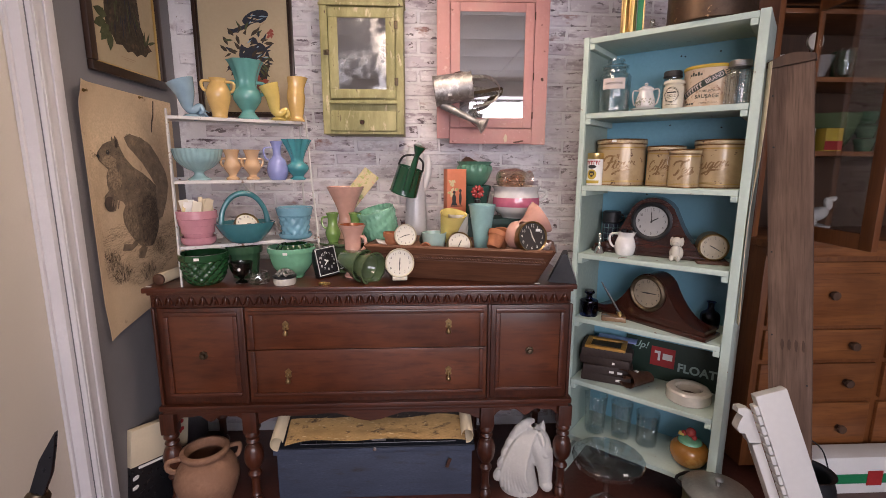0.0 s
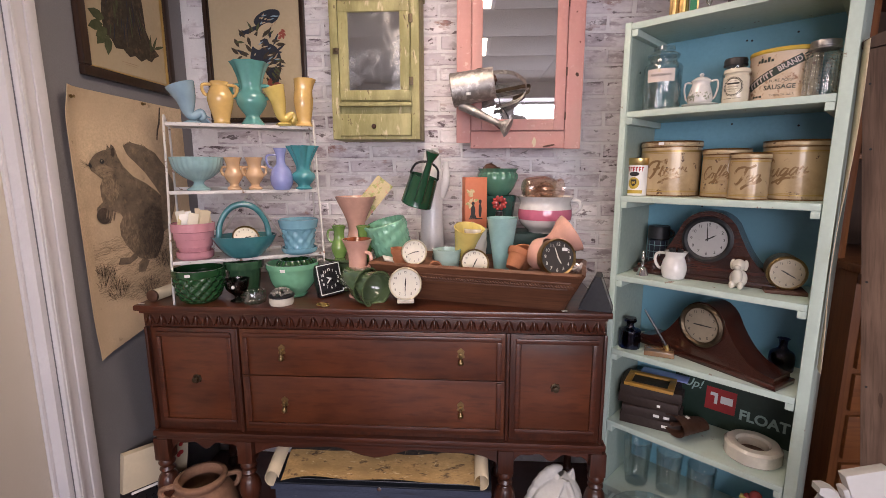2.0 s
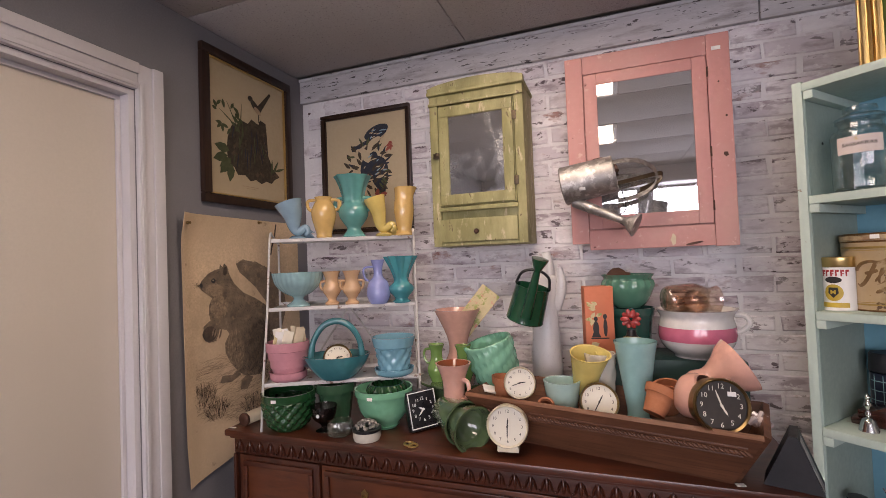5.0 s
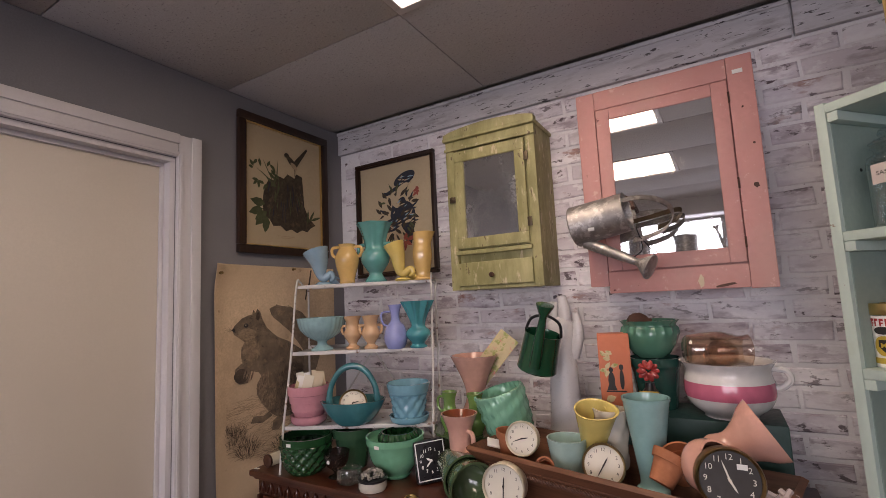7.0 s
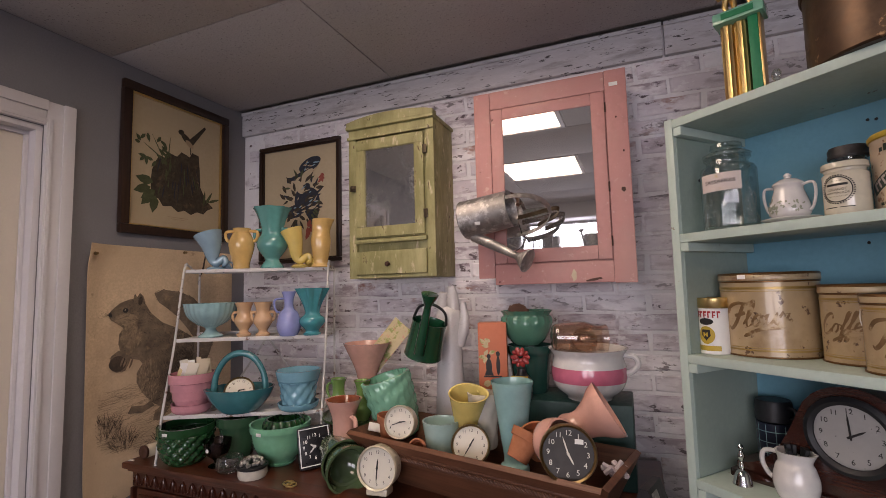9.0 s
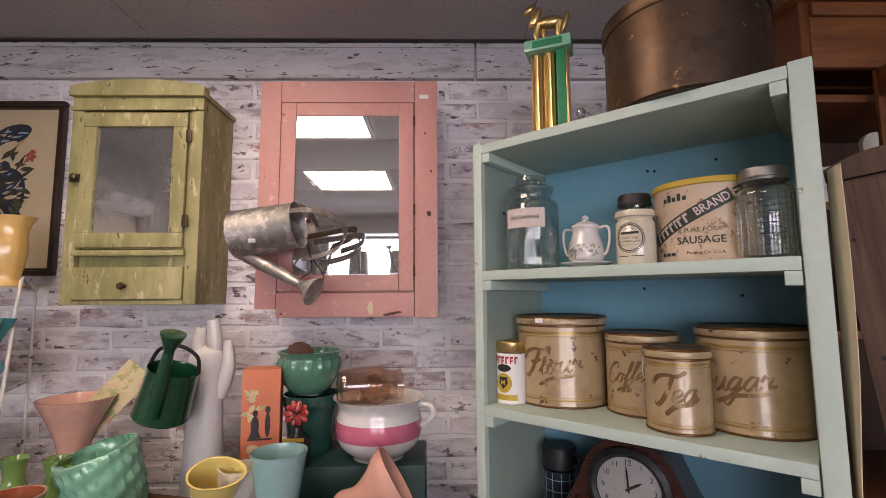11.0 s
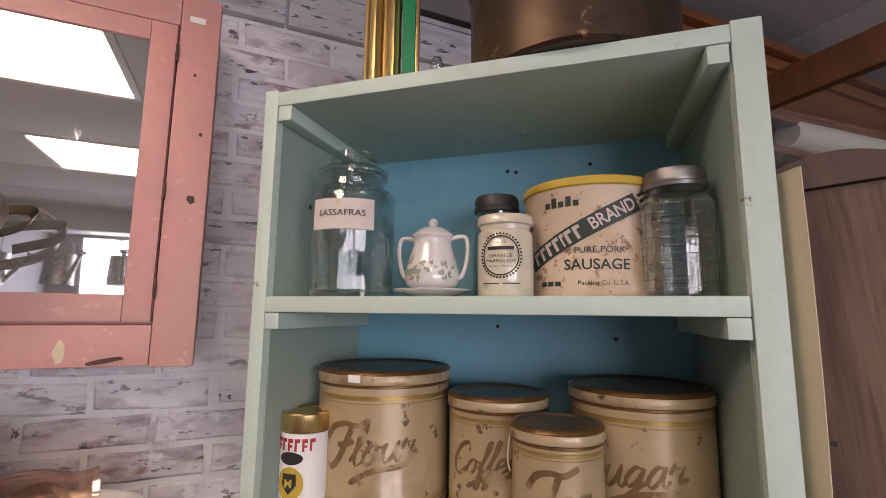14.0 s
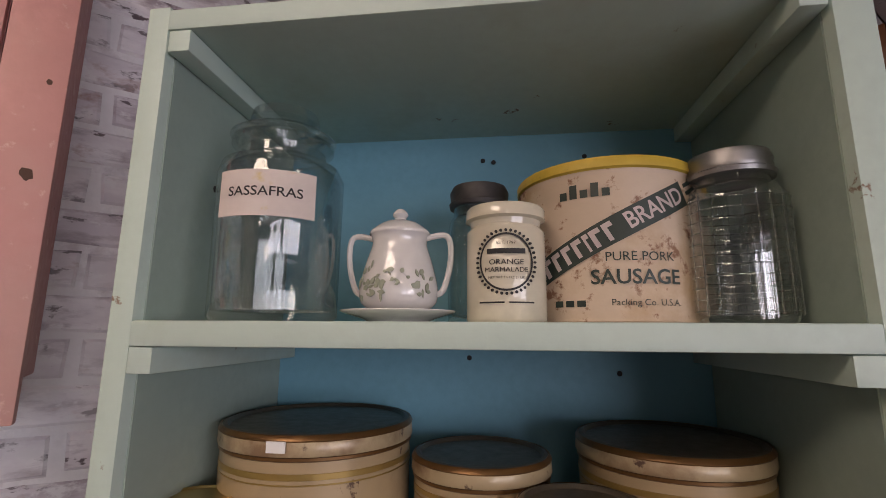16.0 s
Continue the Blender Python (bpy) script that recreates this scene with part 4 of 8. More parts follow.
for i in range(8):
    printed_leaf("flower_drawing", "inkred", 0.115 + 0.01 * rnd.random(), 0.37 + 0.015 * i / 4, 0.022, 0.012, rnd.uniform(200, 340), -0.0048)
for i in range(8):
    printed_leaf("flower_drawing", "inkred", 0.04 + 0.03 * rnd.random(), 0.13 + 0.04 * rnd.random(), 0.04, 0.02, rnd.uniform(0, 360), -0.0048)


# ---- squirrel poster ----
def poster():
    p = thing("poster", "aged tan paper poster of an engraved squirrel with torn curled corners", "poster", pose(-0.838, 2.155, 0.785, 0, 0, 90))
    W0, H = 0.625, 0.915
    bm, cols = bmesh.new(), []
    nx, nz = 20, 26
    for i in range(nx + 1):
        col = []
        for j in range(nz + 1):
            u, v = i / nx, j / nz
            x, z = (u - 0.5) * W0, v * H
            z += (0.10 * u if v == 0 else 0.10 * u * (1 - v))     # lower edge rises towards the corner
            x += 0.02 * (1 - v) * (1 - u)
            y = -0.004 - 0.03 * math.exp(-((u) / 0.05) ** 2) * (0.3 + v * 0.4) - 0.02 * math.exp(-((1 - v) / 0.06) ** 2) * (1 - u) ** 2 - 0.01 * math.exp(-(v / 0.1) ** 2)
            col.append(bm.verts.new((x, y, z)))
        cols.append(col)
    for a, b in zip(cols, cols[1:]):
        for j in range(nz):
            bm.faces.new((a[j], b[j], b[j + 1], a[j + 1]))
    bm.normal_update()
    bmesh.ops.solidify(bm, geom=bm.faces[:], thickness=0.0012)
    part("sheet", bm, "paper", p)
    Y = pose(0, -0.0058, 0)
    def draw(name, outline, material, y=0.0):
        part(name, plate(outline, 0.0004, None, Y @ pose(0, -y, 0)), material, p)
    def hatch(name, outline, count, ln, wide, way, material, y, dense):
        """Short engraved strokes strewn over an outline; way gives their slope, dense how thickly they lie."""
        xs, zs = [q[0] for q in outline], [q[1] for q in outline]
        bm, n = bmesh.new(), len(outline)
        for k in range(count):
            x, z = ink.uniform(min(xs), max(xs)), ink.uniform(min(zs), max(zs))
            inside = False
            for i in range(n):
                (xa, za), (xb, zb) = outline[i], outline[i - 1]
                if (za > z) != (zb > z) and x < (xb - xa) * (z - za) / (zb - za) + xa:
                    inside = not inside
            if not inside or ink.random() > dense(x, z):
                continue
            t = way(x, z) + ink.uniform(-0.3, 0.3)
            l, w = ln * ink.uniform(0.6, 1.2) / 2, wide / 2
            c, d, yy = math.cos(t), math.sin(t), -0.0058 - y - 0.0004 * ink.random()
            q = [(x - c * l, z - d * l), (x + d * w, z - c * w), (x + c * l, z + d * l), (x - d * w, z + c * w)]
            bm.faces.new([bm.verts.new((a, yy, b)) for a, b in q])
        part(name, bm, material, p)["kind"] = "stuff"
    ink = random.Random(31)
    tail = [(-0.06, 0.74), (-0.025, 0.755), (0.045, 0.745), (0.11, 0.72), (0.16, 0.67), (0.21, 0.60), (0.22, 0.55), (0.195, 0.48), (0.15, 0.41), (0.11, 0.40), (0.12, 0.55), (0.09, 0.59), (0.04, 0.645), (-0.005, 0.68), (-0.04, 0.705)]
    head = [(-0.227, 0.668), (-0.22, 0.682), (-0.19, 0.708), (-0.16, 0.719), (-0.141, 0.723), (-0.137, 0.741), (-0.127, 0.728), (-0.118, 0.743), (-0.104, 0.73), (-0.096, 0.703), (-0.074, 0.668), (-0.10, 0.62), (-0.17, 0.615), (-0.20, 0.637), (-0.22, 0.65)]
    trunk = [(-0.074, 0.668), (-0.025, 0.627), (0.04, 0.60), (0.09, 0.57), (0.125, 0.545), (0.138, 0.496), (0.125, 0.44), (0.11, 0.37), (0.08, 0.32), (0.05, 0.297), (0.01, 0.30), (-0.03, 0.31), (-0.065, 0.336), (-0.10, 0.377), (-0.12, 0.414), (-0.121, 0.45), (-0.10, 0.48), (-0.115, 0.50), (-0.15, 0.51), (-0.18, 0.525), (-0.19, 0.563), (-0.189, 0.595), (-0.172, 0.622), (-0.10, 0.625)]
    arm = [(-0.03, 0.565), (-0.035, 0.525), (-0.075, 0.49), (-0.117, 0.497), (-0.147, 0.506), (-0.165, 0.465), (-0.197, 0.464), (-0.22, 0.49), (-0.215, 0.523), (-0.19, 0.54), (-0.15, 0.535), (-0.11, 0.545), (-0.08, 0.59)]
    foot = [(-0.065, 0.338), (-0.05, 0.318), (-0.096, 0.301), (-0.150, 0.310), (-0.137, 0.334), (-0.09, 0.326)]
    rear_foot = [(0.012, 0.295), (-0.02, 0.256), (-0.053, 0.262), (-0.047, 0.294), (-0.022, 0.312)]
    haunch = [(0.11, 0.37), (0.125, 0.44), (0.10, 0.50), (0.04, 0.51), (-0.02, 0.47), (-0.035, 0.40), (-0.02, 0.33), (0.05, 0.298), (0.08, 0.32)]
    draw("tail_drawing", tail, "fur")
    draw("body_drawing", trunk, "fur", 0.0004)
    draw("head_drawing", head, "fur", 0.0012)
    draw("paw_drawing", foot, "fur", 0.0016)
    draw("paw_drawing", rear_foot, "fur", 0.0018)
    draw("arm_drawing", arm, "fur", 0.0024)
    hatch("tail_hair", tail, 3600, 0.030, 0.0016, lambda x, z: 2.6 - 4.0 * max(0.0, x), "furdark", 0.0008, lambda x, z: 0.9)
    hatch("back_hair", trunk, 5200, 0.016, 0.0013, lambda x, z: -0.9 - 2.5 * x, "furdark", 0.0009, lambda x, z: max(0.12, min(1.0, 0.45 + 4.5 * x + 1.2 * (0.45 - z))))
    hatch("haunch_hair", haunch, 2600, 0.018, 0.0014, lambda x, z: -1.2 + 3.0 * x, "furdark", 0.0010, lambda x, z: min(1.0, max(0.1, 0.25 + 7.0 * x)))
    for nm, q, tilt in (("belly_hair", oval(-0.072, 0.42, 0.040, 0.085, 8, 20), 1.5), ("chest_hair", oval(-0.145, 0.585, 0.040, 0.042, 20, 20), 1.0), ("cheek_hair", oval(-0.165, 0.648, 0.040, 0.022, 0, 18), 2.8)):
        hatch(nm, q, 420, 0.016, 0.0016, lambda x, z: tilt, "furlight", 0.0018 if nm != "cheek_hair" else 0.0024, lambda x, z: 0.75)
    hatch("head_hair", head, 1000, 0.010, 0.0010, lambda x, z: 2.7, "furdark", 0.0017, lambda x, z: 0.25 + 6.0 * max(0.0, x + 0.17))
    hatch("arm_hair", arm, 2000, 0.013, 0.0012, lambda x, z: 0.35, "furdark", 0.0029, lambda x, z: min(1.0, 0.30 + 9.0 * max(0.0, 0.525 - z) + 4.0 * max(0.0, x + 0.12)))
    ground = [(-0.26, 0.40), (-0.13, 0.415), (0.08, 0.37), (0.25, 0.39), (0.24, 0.24), (0.10, 0.17), (-0.05, 0.15), (-0.20, 0.19), (-0.265, 0.24)]
    hatch("ground_drawing", ground, 1500, 0.048, 0.0013, lambda x, z: 0.10, "furlight", 0.0000, lambda x, z: 0.85)
    hatch("ground_shade", ground, 900, 0.035, 0.0013, lambda x, z: 0.16, "fur", 0.0001, lambda x, z: min(1.0, 0.15 + 2.6 * max(0.0, x + 0.1) + (0.5 if z < 0.24 else 0)))
    for gx, gz in ((-0.22, 0.285), (-0.16, 0.225), (0.10, 0.29), (0.0, 0.20)):
        hatch("grass_drawing", oval(gx, gz, 0.055, 0.035, 0, 16), 170, 0.042, 0.0013, lambda x, z: 1.57 - 14 * (x - gx), "furdark", 0.0010, lambda x, z: 0.8)
    draw("ear_drawing", oval(-0.116, 0.714, 0.008, 0.016, -8, 14), "furdark", 0.0026)
    draw("nut_drawing", oval(-0.192, 0.494, 0.030, 0.027, 0, 20, 0.08), "furdark", 0.0036)
    for i in range(4):
        draw("claw_drawing", oval(-0.178 + 0.011 * i, 0.500 - 0.004 * i, 0.0035, 0.018, -20, 12), "fur", 0.0042)
    draw("eye_drawing", oval(-0.170, 0.681, 0.010, 0.0085, 0, 16), "inkblack", 0.0028)
    draw("eye_glint", oval(-0.172, 0.683, 0.0022, 0.002, 0, 8), "cream", 0.0036)
    draw("nose_drawing", oval(-0.223, 0.667, 0.006, 0.008, 20, 12), "inkblack", 0.0028)
    for i in range(5):
        a = 2.5 + 0.28 * i
        draw("whisker_drawing", [(-0.222, 0.664 + 0.001 * i), (-0.222 + 0.042 * math.cos(a), 0.668 + 0.042 * math.sin(a) * 0.7), (-0.222, 0.665 + 0.001 * i)], "furdark", 0.0006)
    draw("tear", [(0.165, 0.905), (0.172, 0.905), (0.16, 0.84), (0.145, 0.81), (0.135, 0.77), (0.13, 0.775), (0.138, 0.815), (0.152, 0.845)], "furdark")
    part("push_pin", side([(0, 0), (0.006, 0), (0.006, 0.003), (0.003, 0.004), (0.003, 0.009), (0.005, 0.012), (0, 0.013)], 10, pose(0.06, -0.012, 0.905)), "brass", p)
    part("push_pin", side([(0, 0), (0.006, 0), (0.006, 0.003), (0.003, 0.004), (0.003, 0.009), (0.005, 0.012), (0, 0.013)], 10, pose(-0.295, -0.035, 0.88)), "brass", p)
poster()


# ---- wire plant rack ----
RACK = pose(-0.598, 1.972, 0.9665, 0, 0, 26)
RZ = (0.146, 0.392, 0.640)        # shelf tops above the buffet
RB = (0.0, 0.076, 0.132)          # set-back of each shelf's front


def rack():
    r = thing("plant_rack", "three tier white painted metal plant rack with rust spots", "plant stand", RACK)
    w = 0.515
    for z, b in zip(RZ, RB):
        d = 0.175 if z < 0.2 else 0.15
        s = part("shelf", boxm(0, w, b, b + d, z - 0.004, z, 0.001), "rackwhite", r)
        bm = boxm(-0.002, w + 0.002, b - 0.004, b - 0.0005, z - 0.010, z + 0.003, 0.001)
        box(bm, -0.002, w + 0.002, b + d + 0.0005, b + d + 0.003, z - 0.008, z + 0.012, 0.001)
        part("shelf_lip", bm, "rackwhite", s)
    for x in (-0.006, w + 0.006):
        part("front_leg", tube([(x, -0.035, 0), (x, -0.006, RZ[0] - 0.005), (x, RB[1] - 0.006, RZ[1] - 0.005), (x, RB[2] - 0.006, RZ[2]), (x, RB[2] + 0.03, RZ[2] + 0.018), (x, RB[2] + 0.07, RZ[2] + 0.0)], 0.0042, 8, steps=4), "rackwhite", r)
        part("rear_leg", tube([(x, 0.245, 0), (x, 0.25, 0.3), (x, RB[2] + 0.12, RZ[2] + 0.002)], 0.0042, 8, steps=4), "rackwhite", r)
        for z, b in zip(RZ, RB):
            part("side_bar", tube([(x, b - 0.006, z - 0.006), (x, 0.248, z - 0.006)], 0.0032, 6, steps=1), "rackwhite", r)
    for x0, x1 in ((0.02, 0.26), (w - 0.02, 0.26)):
        part("cross_brace", tube([(x0, 0.252, 0.02), (x1, 0.25, RZ[1] - 0.015)], 0.004, 6, steps=1), "rackwhite", r)
rack()


# ---- pottery ----
def ear(r0, z0, r1, z1, out, turn, rad=0.006, lift=0.0):
    """A handle's bar, bowed out from (r0, z0) to (r1, z1) on the side given in degrees."""
    c, s = math.cos(radians(turn)), math.sin(radians(turn))
    zm = (z0 + z1) / 2
    pts = [(r0 - 0.004, z0), (max(r0, r1) + out * 0.75, z0 + (zm - z0) * 0.15 + lift), (max(r0, r1) + out, zm + lift), (r1 + out * 0.5, z1 + (zm - z1) * 0.15), (r1 - 0.004, z1)]
    return tube([(r * c, r * s, z) for r, z in pts], rad, 8)


def pot(name, label, category, xyz, glaze, pts, turn=0, t=0.005, wave=None, ears=(), group="", tilt=None, n=36, inside=None, steps=4):
    m = Matrix.Translation(xyz) @ (tilt if tilt is not None else Matrix()) @ pose(0, 0, 0, 0, 0, turn)
    if not ears and not inside:
        return solid(name, vessel(pts, t, n, wave, steps=steps), glaze, label, category, m, group)
    o = thing(name, label, category, m, group)
    part("body", vessel(pts, t, n, wave, steps=steps), glaze, o)
    for e in ears:
        part("handle", ear(*e), glaze, o)
    if inside:
        part("lining", lathe([(0.001, inside[1])] + [(r - 0.0055, z) for r, z in smooth_profile(pts, 4) if z > inside[1] + 0.004] , n), inside[0], o)
    return o


def flute(k, depth, lo=-9, hi=9):
    return lambda a, z, r: r * (1 + depth * math.cos(k * a)) if lo < z < hi else r


def quilt(k, depth, rows):
    return lambda a, z, r: r * (1 + depth * (abs(math.sin(k * a / 2 + rows * z)) + abs(math.sin(k * a / 2 - rows * z)) - 1.0))


TOPZ, MIDZ, LOWZ, BUF = 1.6075, 1.3595, 1.1135, 0.9672


def cornucopia(x, y, z, h, glaze, label, flip, mouth):
    o = thing("cornucopia_vase", label, "vase", pose(x, y, z, 0, 0, 20), "vases on the rack")
    part("foot", lathe(hollow([(0.030, 0), (0.034, 0.006), (0.024, 0.014)], 0.004), 24), glaze, o)
    s = flip
    bm = tube([(0.028 * s, 0, 0.018), (0.040 * s, 0, 0.030), (0.030 * s, 0, 0.048), (0.005 * s, 0, 0.030), (-0.012 * s, 0, 0.045), (-0.020 * s, 0, h * 0.65), (-0.034 * s, 0, h * 0.95)],
              [0.006, 0.009, 0.011, 0.016, 0.021, mouth * 0.72, mouth], 22, caps=False)
    bm.normal_update()
    bmesh.ops.solidify(bm, geom=bm.faces[:], thickness=0.004)
    part("horn", bm, glaze, o)


cornucopia(-0.603, 2.174, TOPZ, 0.150, "powder", "powder blue pottery cornucopia vase on the rack's top tier", 1, 0.052)
pot("urn_vase", "butter yellow glazed urn vase with two handles", "vase", (-0.505, 2.204, TOPZ), "butter",
    [(0.026, 0), (0.030, 0.008), (0.030, 0.022), (0.044, 0.075), (0.046, 0.105), (0.034, 0.135), (0.028, 0.145), (0.033, 0.158)], 26, ears=((0.032, 0.148, 0.044, 0.108, 0.016, 0), (0.032, 0.148, 0.044, 0.108, 0.016, 180)), group="vases on the rack")
pot("baluster_vase", "large sea green glazed baluster vase with fluted neck", "vase", (-0.413, 2.268, TOPZ), "sea",
    [(0.040, 0), (0.043, 0.010), (0.026, 0.035), (0.038, 0.055), (0.056, 0.085), (0.054, 0.115), (0.040, 0.140), (0.046, 0.180), (0.060, 0.220), (0.071, 0.238)], 26, wave=flute(8, 0.05, 0.13), ears=((0.042, 0.155, 0.050, 0.105, 0.022, -10, 0.007), (0.042, 0.155, 0.050, 0.105, 0.022, 170, 0.007)), group="vases on the rack", n=48)
cornucopia(-0.292, 2.283, TOPZ, 0.155, "lemon", "lemon yellow cornucopia vase with a curled foot", 1, 0.042)
o = pot("ruffled_vase", "butter yellow tall pitcher vase with a ruffled lip", "vase", (-0.223, 2.319, TOPZ), "butter",
        [(0.034, 0), (0.036, 0.006), (0.026, 0.020), (0.032, 0.06), (0.037, 0.10), (0.034, 0.145), (0.042, 0.185)], 26, wave=lambda a, z, r: r * (1 + (0.20 * max(0, (z - 0.13) / 0.05)) * math.cos(a) * (z > 0.13) + 0.03 * math.cos(6 * a)), group="vases on the rack")
pot("footed_bowl", "pale aqua ribbed pedestal bowl", "bowl", (-0.576, 2.132, MIDZ), "paleaqua",
    [(0.040, 0), (0.042, 0.006), (0.022, 0.020), (0.020, 0.034), (0.050, 0.050), (0.080, 0.080), (0.091, 0.118), (0.092, 0.124)], 26, wave=flute(28, 0.016, 0.04), n=112, group="pottery on the rack")
for x, y in ((-0.462, 2.178), (-0.385, 2.192)):
    pot("small_urn_vase", "small peach glazed urn vase with scroll handles", "vase", (x, y, MIDZ), "peach",
        [(0.023, 0), (0.026, 0.008), (0.015, 0.020), (0.031, 0.046), (0.033, 0.062), (0.024, 0.085), (0.026, 0.105), (0.034, 0.124)], 26, ears=((0.024, 0.088, 0.030, 0.056, 0.012, 0, 0.005), (0.024, 0.088, 0.030, 0.056, 0.012, 180, 0.005)), group="small peach vases")
pot("bottle_vase", "lilac blue glazed bottle vase with one handle", "vase", (-0.290, 2.219, MIDZ), "lilac",
    [(0.030, 0), (0.040, 0.020), (0.043, 0.045), (0.034, 0.080), (0.018, 0.100), (0.017, 0.130), (0.026, 0.160)], 26, ears=((0.018, 0.135, 0.036, 0.085, 0.016, 180, 0.004),), group="pottery on the rack")
pot("fluted_vase", "teal glazed vase with a fluted flaring neck", "vase", (-0.216, 2.258, MIDZ), "teal",
    [(0.030, 0), (0.033, 0.006), (0.024, 0.016), (0.045, 0.042), (0.043, 0.062), (0.026, 0.080), (0.036, 0.125), (0.056, 0.170)], 26, wave=lambda a, z, r: r * (1 + (0.15 * math.cos(8 * a) * min(1, max(0, (z - 0.07) / 0.06)))), n=64, group="pottery on the rack")

# lower tier
o = thing("flower_pot", "pink stepped flower pot and saucer holding paper seed packets", "flower pot", pose(-0.560, 2.045, LOWZ, 0, 0, 26))
part("saucer", vessel([(0.052, 0), (0.062, 0.010), (0.064, 0.030), (0.066, 0.032)], 0.005), "pinkpot", o)
part("pot", lathe([(z, 0.010 + y) for z, y in hollow([(0.046, 0), (0.056, 0.036), (0.060, 0.037), (0.063, 0.066), (0.067, 0.067), (0.069, 0.092), (0.074, 0.094), (0.074, 0.124)], 0.006)], 36), "pinkpot", o)
rnd = random.Random(2)
for i in range(10):
    a, w = rnd.uniform(-25, 25), rnd.choice((0.012, 0.016, 0.03, 0.034))
    h = rnd.uniform(0.06, 0.085)
    solid("seed_packet" if w > 0.02 else "plant_marker", boxm(-w / 2, w / 2, -0.0008, 0.0008, 0, h, 0.0004), rnd.choice(("white", "cream", "ivory")) if i else "leafprint",
          "paper seed packet standing in the pink pot" if w > 0.02 else "white plastic plant marker in the pink pot", "seed packet" if w > 0.02 else "plant marker",
          pose(-0.560, 2.045, LOWZ, 0, 0, 26) @ pose(-0.05 + 0.011 * i, rnd.uniform(-0.03, 0.03), 0.10, rnd.uniform(-14, 14), a * 0.7, a), "papers in the pink pot")
o = thing("pottery_basket", "peacock green glazed pottery basket with arched handle", "basket", pose(-0.398, 2.100, LOWZ, 0, 0, 26))
part("bowl", vessel([(0.055, 0), (0.070, 0.012), (0.092, 0.045), (0.105, 0.082)], 0.006, 48, lambda a, z, r: r * (1 + 0.10 * abs(math.cos(a)) ** 3 * (z / 0.08) - 0.16 * abs(math.sin(a)) ** 2 + 0.018 * math.sin(5 * a + 30 * z))), "peacock", o)
part("handle", tube([(-0.088, 0, 0.072), (-0.078, 0, 0.13), (-0.045, 0, 0.18), (0, 0, 0.197), (0.045, 0, 0.18), (0.078, 0, 0.13), (0.088, 0, 0.072)], [0.012, 0.010, 0.011, 0.012, 0.011, 0.010, 0.012], 10), "peacock", o)
o = thing("flower_pot", "sky blue quilted flower pot on a matching saucer", "flower pot", pose(-0.222, 2.190, LOWZ, 0, 0, 26))
part("saucer", vessel([(0.055, 0), (0.066, 0.008), (0.070, 0.024)], 0.005), "sky", o)
part("pot", vessel([(0.048, 0.010), (0.052, 0.02), (0.062, 0.09), (0.070, 0.10), (0.072, 0.108), (0.078, 0.134)], 0.006, 60, lambda a, z, r: quilt(10, 0.085, 70)(a, z, r) if 0.02 < z < 0.095 else r, steps=18), "sky", o)


# ---- clocks ----
def round_clock(name, label, m, r, case, dial, ink, depth=0.045, hour=0, minute=180, feet=True, bezel="brass", num=0.22, stand=None):
    o = thing(name, label, "alarm clock", m, "alarm clocks")
    part("case", side([(0, 0), (r * 0.75, 0), (r * 0.97, 0.010), (r * 0.99, depth), (0, depth)], 40, pose(0, depth, 0)), case, o)
    part("bezel", side([(r * 0.90, 0), (r * 1.0, 0), (r * 1.02, 0.006), (r * 0.97, 0.012), (r * 0.90, 0.007)], 40), bezel, o)
    d = part("dial", side([(0, 0), (r * 0.90, 0), (r * 0.90, 0.003), (0, 0.003)], 40), dial, o)
    part("numeral", joined(bmesh.new(), numerals(r * 0.70, r * num), pose(0, -0.0033, 0)), ink, d)
    part("pointer", joined(bmesh.new(), pointers(r * 0.75, hour, minute, r * 0.035), pose(0, -0.0038, 0)), ink, d)
    if feet:
        bm = bmesh.new()
        for x in (-0.5, 0.5):
            tube([(r * x, depth * 0.3, -r * 0.8), (r * x * 1.25, depth * 0.3, -r * 1.08)], r * 0.07, 8, bm, steps=1)
        part("foot", bm, bezel, o)
    if stand:
        part("stand", boxm(-r * 0.52, r * 0.52, -0.004, depth, -r - 0.012, -r * 0.9, 0.004), case, o)
    return o


round_clock("alarm_clock", "ivory round alarm clock with a pale dial, standing on its foot", pose(0.232, 1.952, 1.052, -6, 0, 6), 0.056, "ivorycase", "ivory", "inkblack", 0.04, 5, 182, False, "ivorycase", 0.2, True)
round_clock("alarm_clock", "round ivory clock with pale dial lying in the pottery basket", pose(-0.385, 2.085, 1.185, -35, 18, 30), 0.048, "brass", "ivory", "inkblack", 0.03, 60, 200, False)
TRAY = pose(0.50, 2.06, BUF, 0, 0, -14)
round_clock("alarm_clock", "round cream dial alarm clock leaning in the wooden tray", pose(0.252, 2.045, 1.145, -12, 0, 8), 0.045, "ivorycase", "ivory", "inkblack", 0.035, 80, 250, False, "ivorycase")
round_clock("alarm_clock", "round cream alarm clock with brass rim in the wooden tray", pose(0.468, 2.020, 1.112, -22, 0, 10), 0.050, "brass", "ivory", "inkblack", 0.035, 30, 210, False)
round_clock("alarm_clock", "large round alarm clock with a dark brown dial and brass rim", pose(0.730, 1.895, 1.160, -10, 4, 12), 0.059, "brass", "browndial", "ivory", 0.05, 150, 340, True, "brass", 0.26)
o = thing("alarm_clock", "square black alarm clock with white numeral bars, tilted back", "alarm clock", pose(-0.060, 2.080, BUF + 0.004, -12, -4, 44) , "alarm clocks")
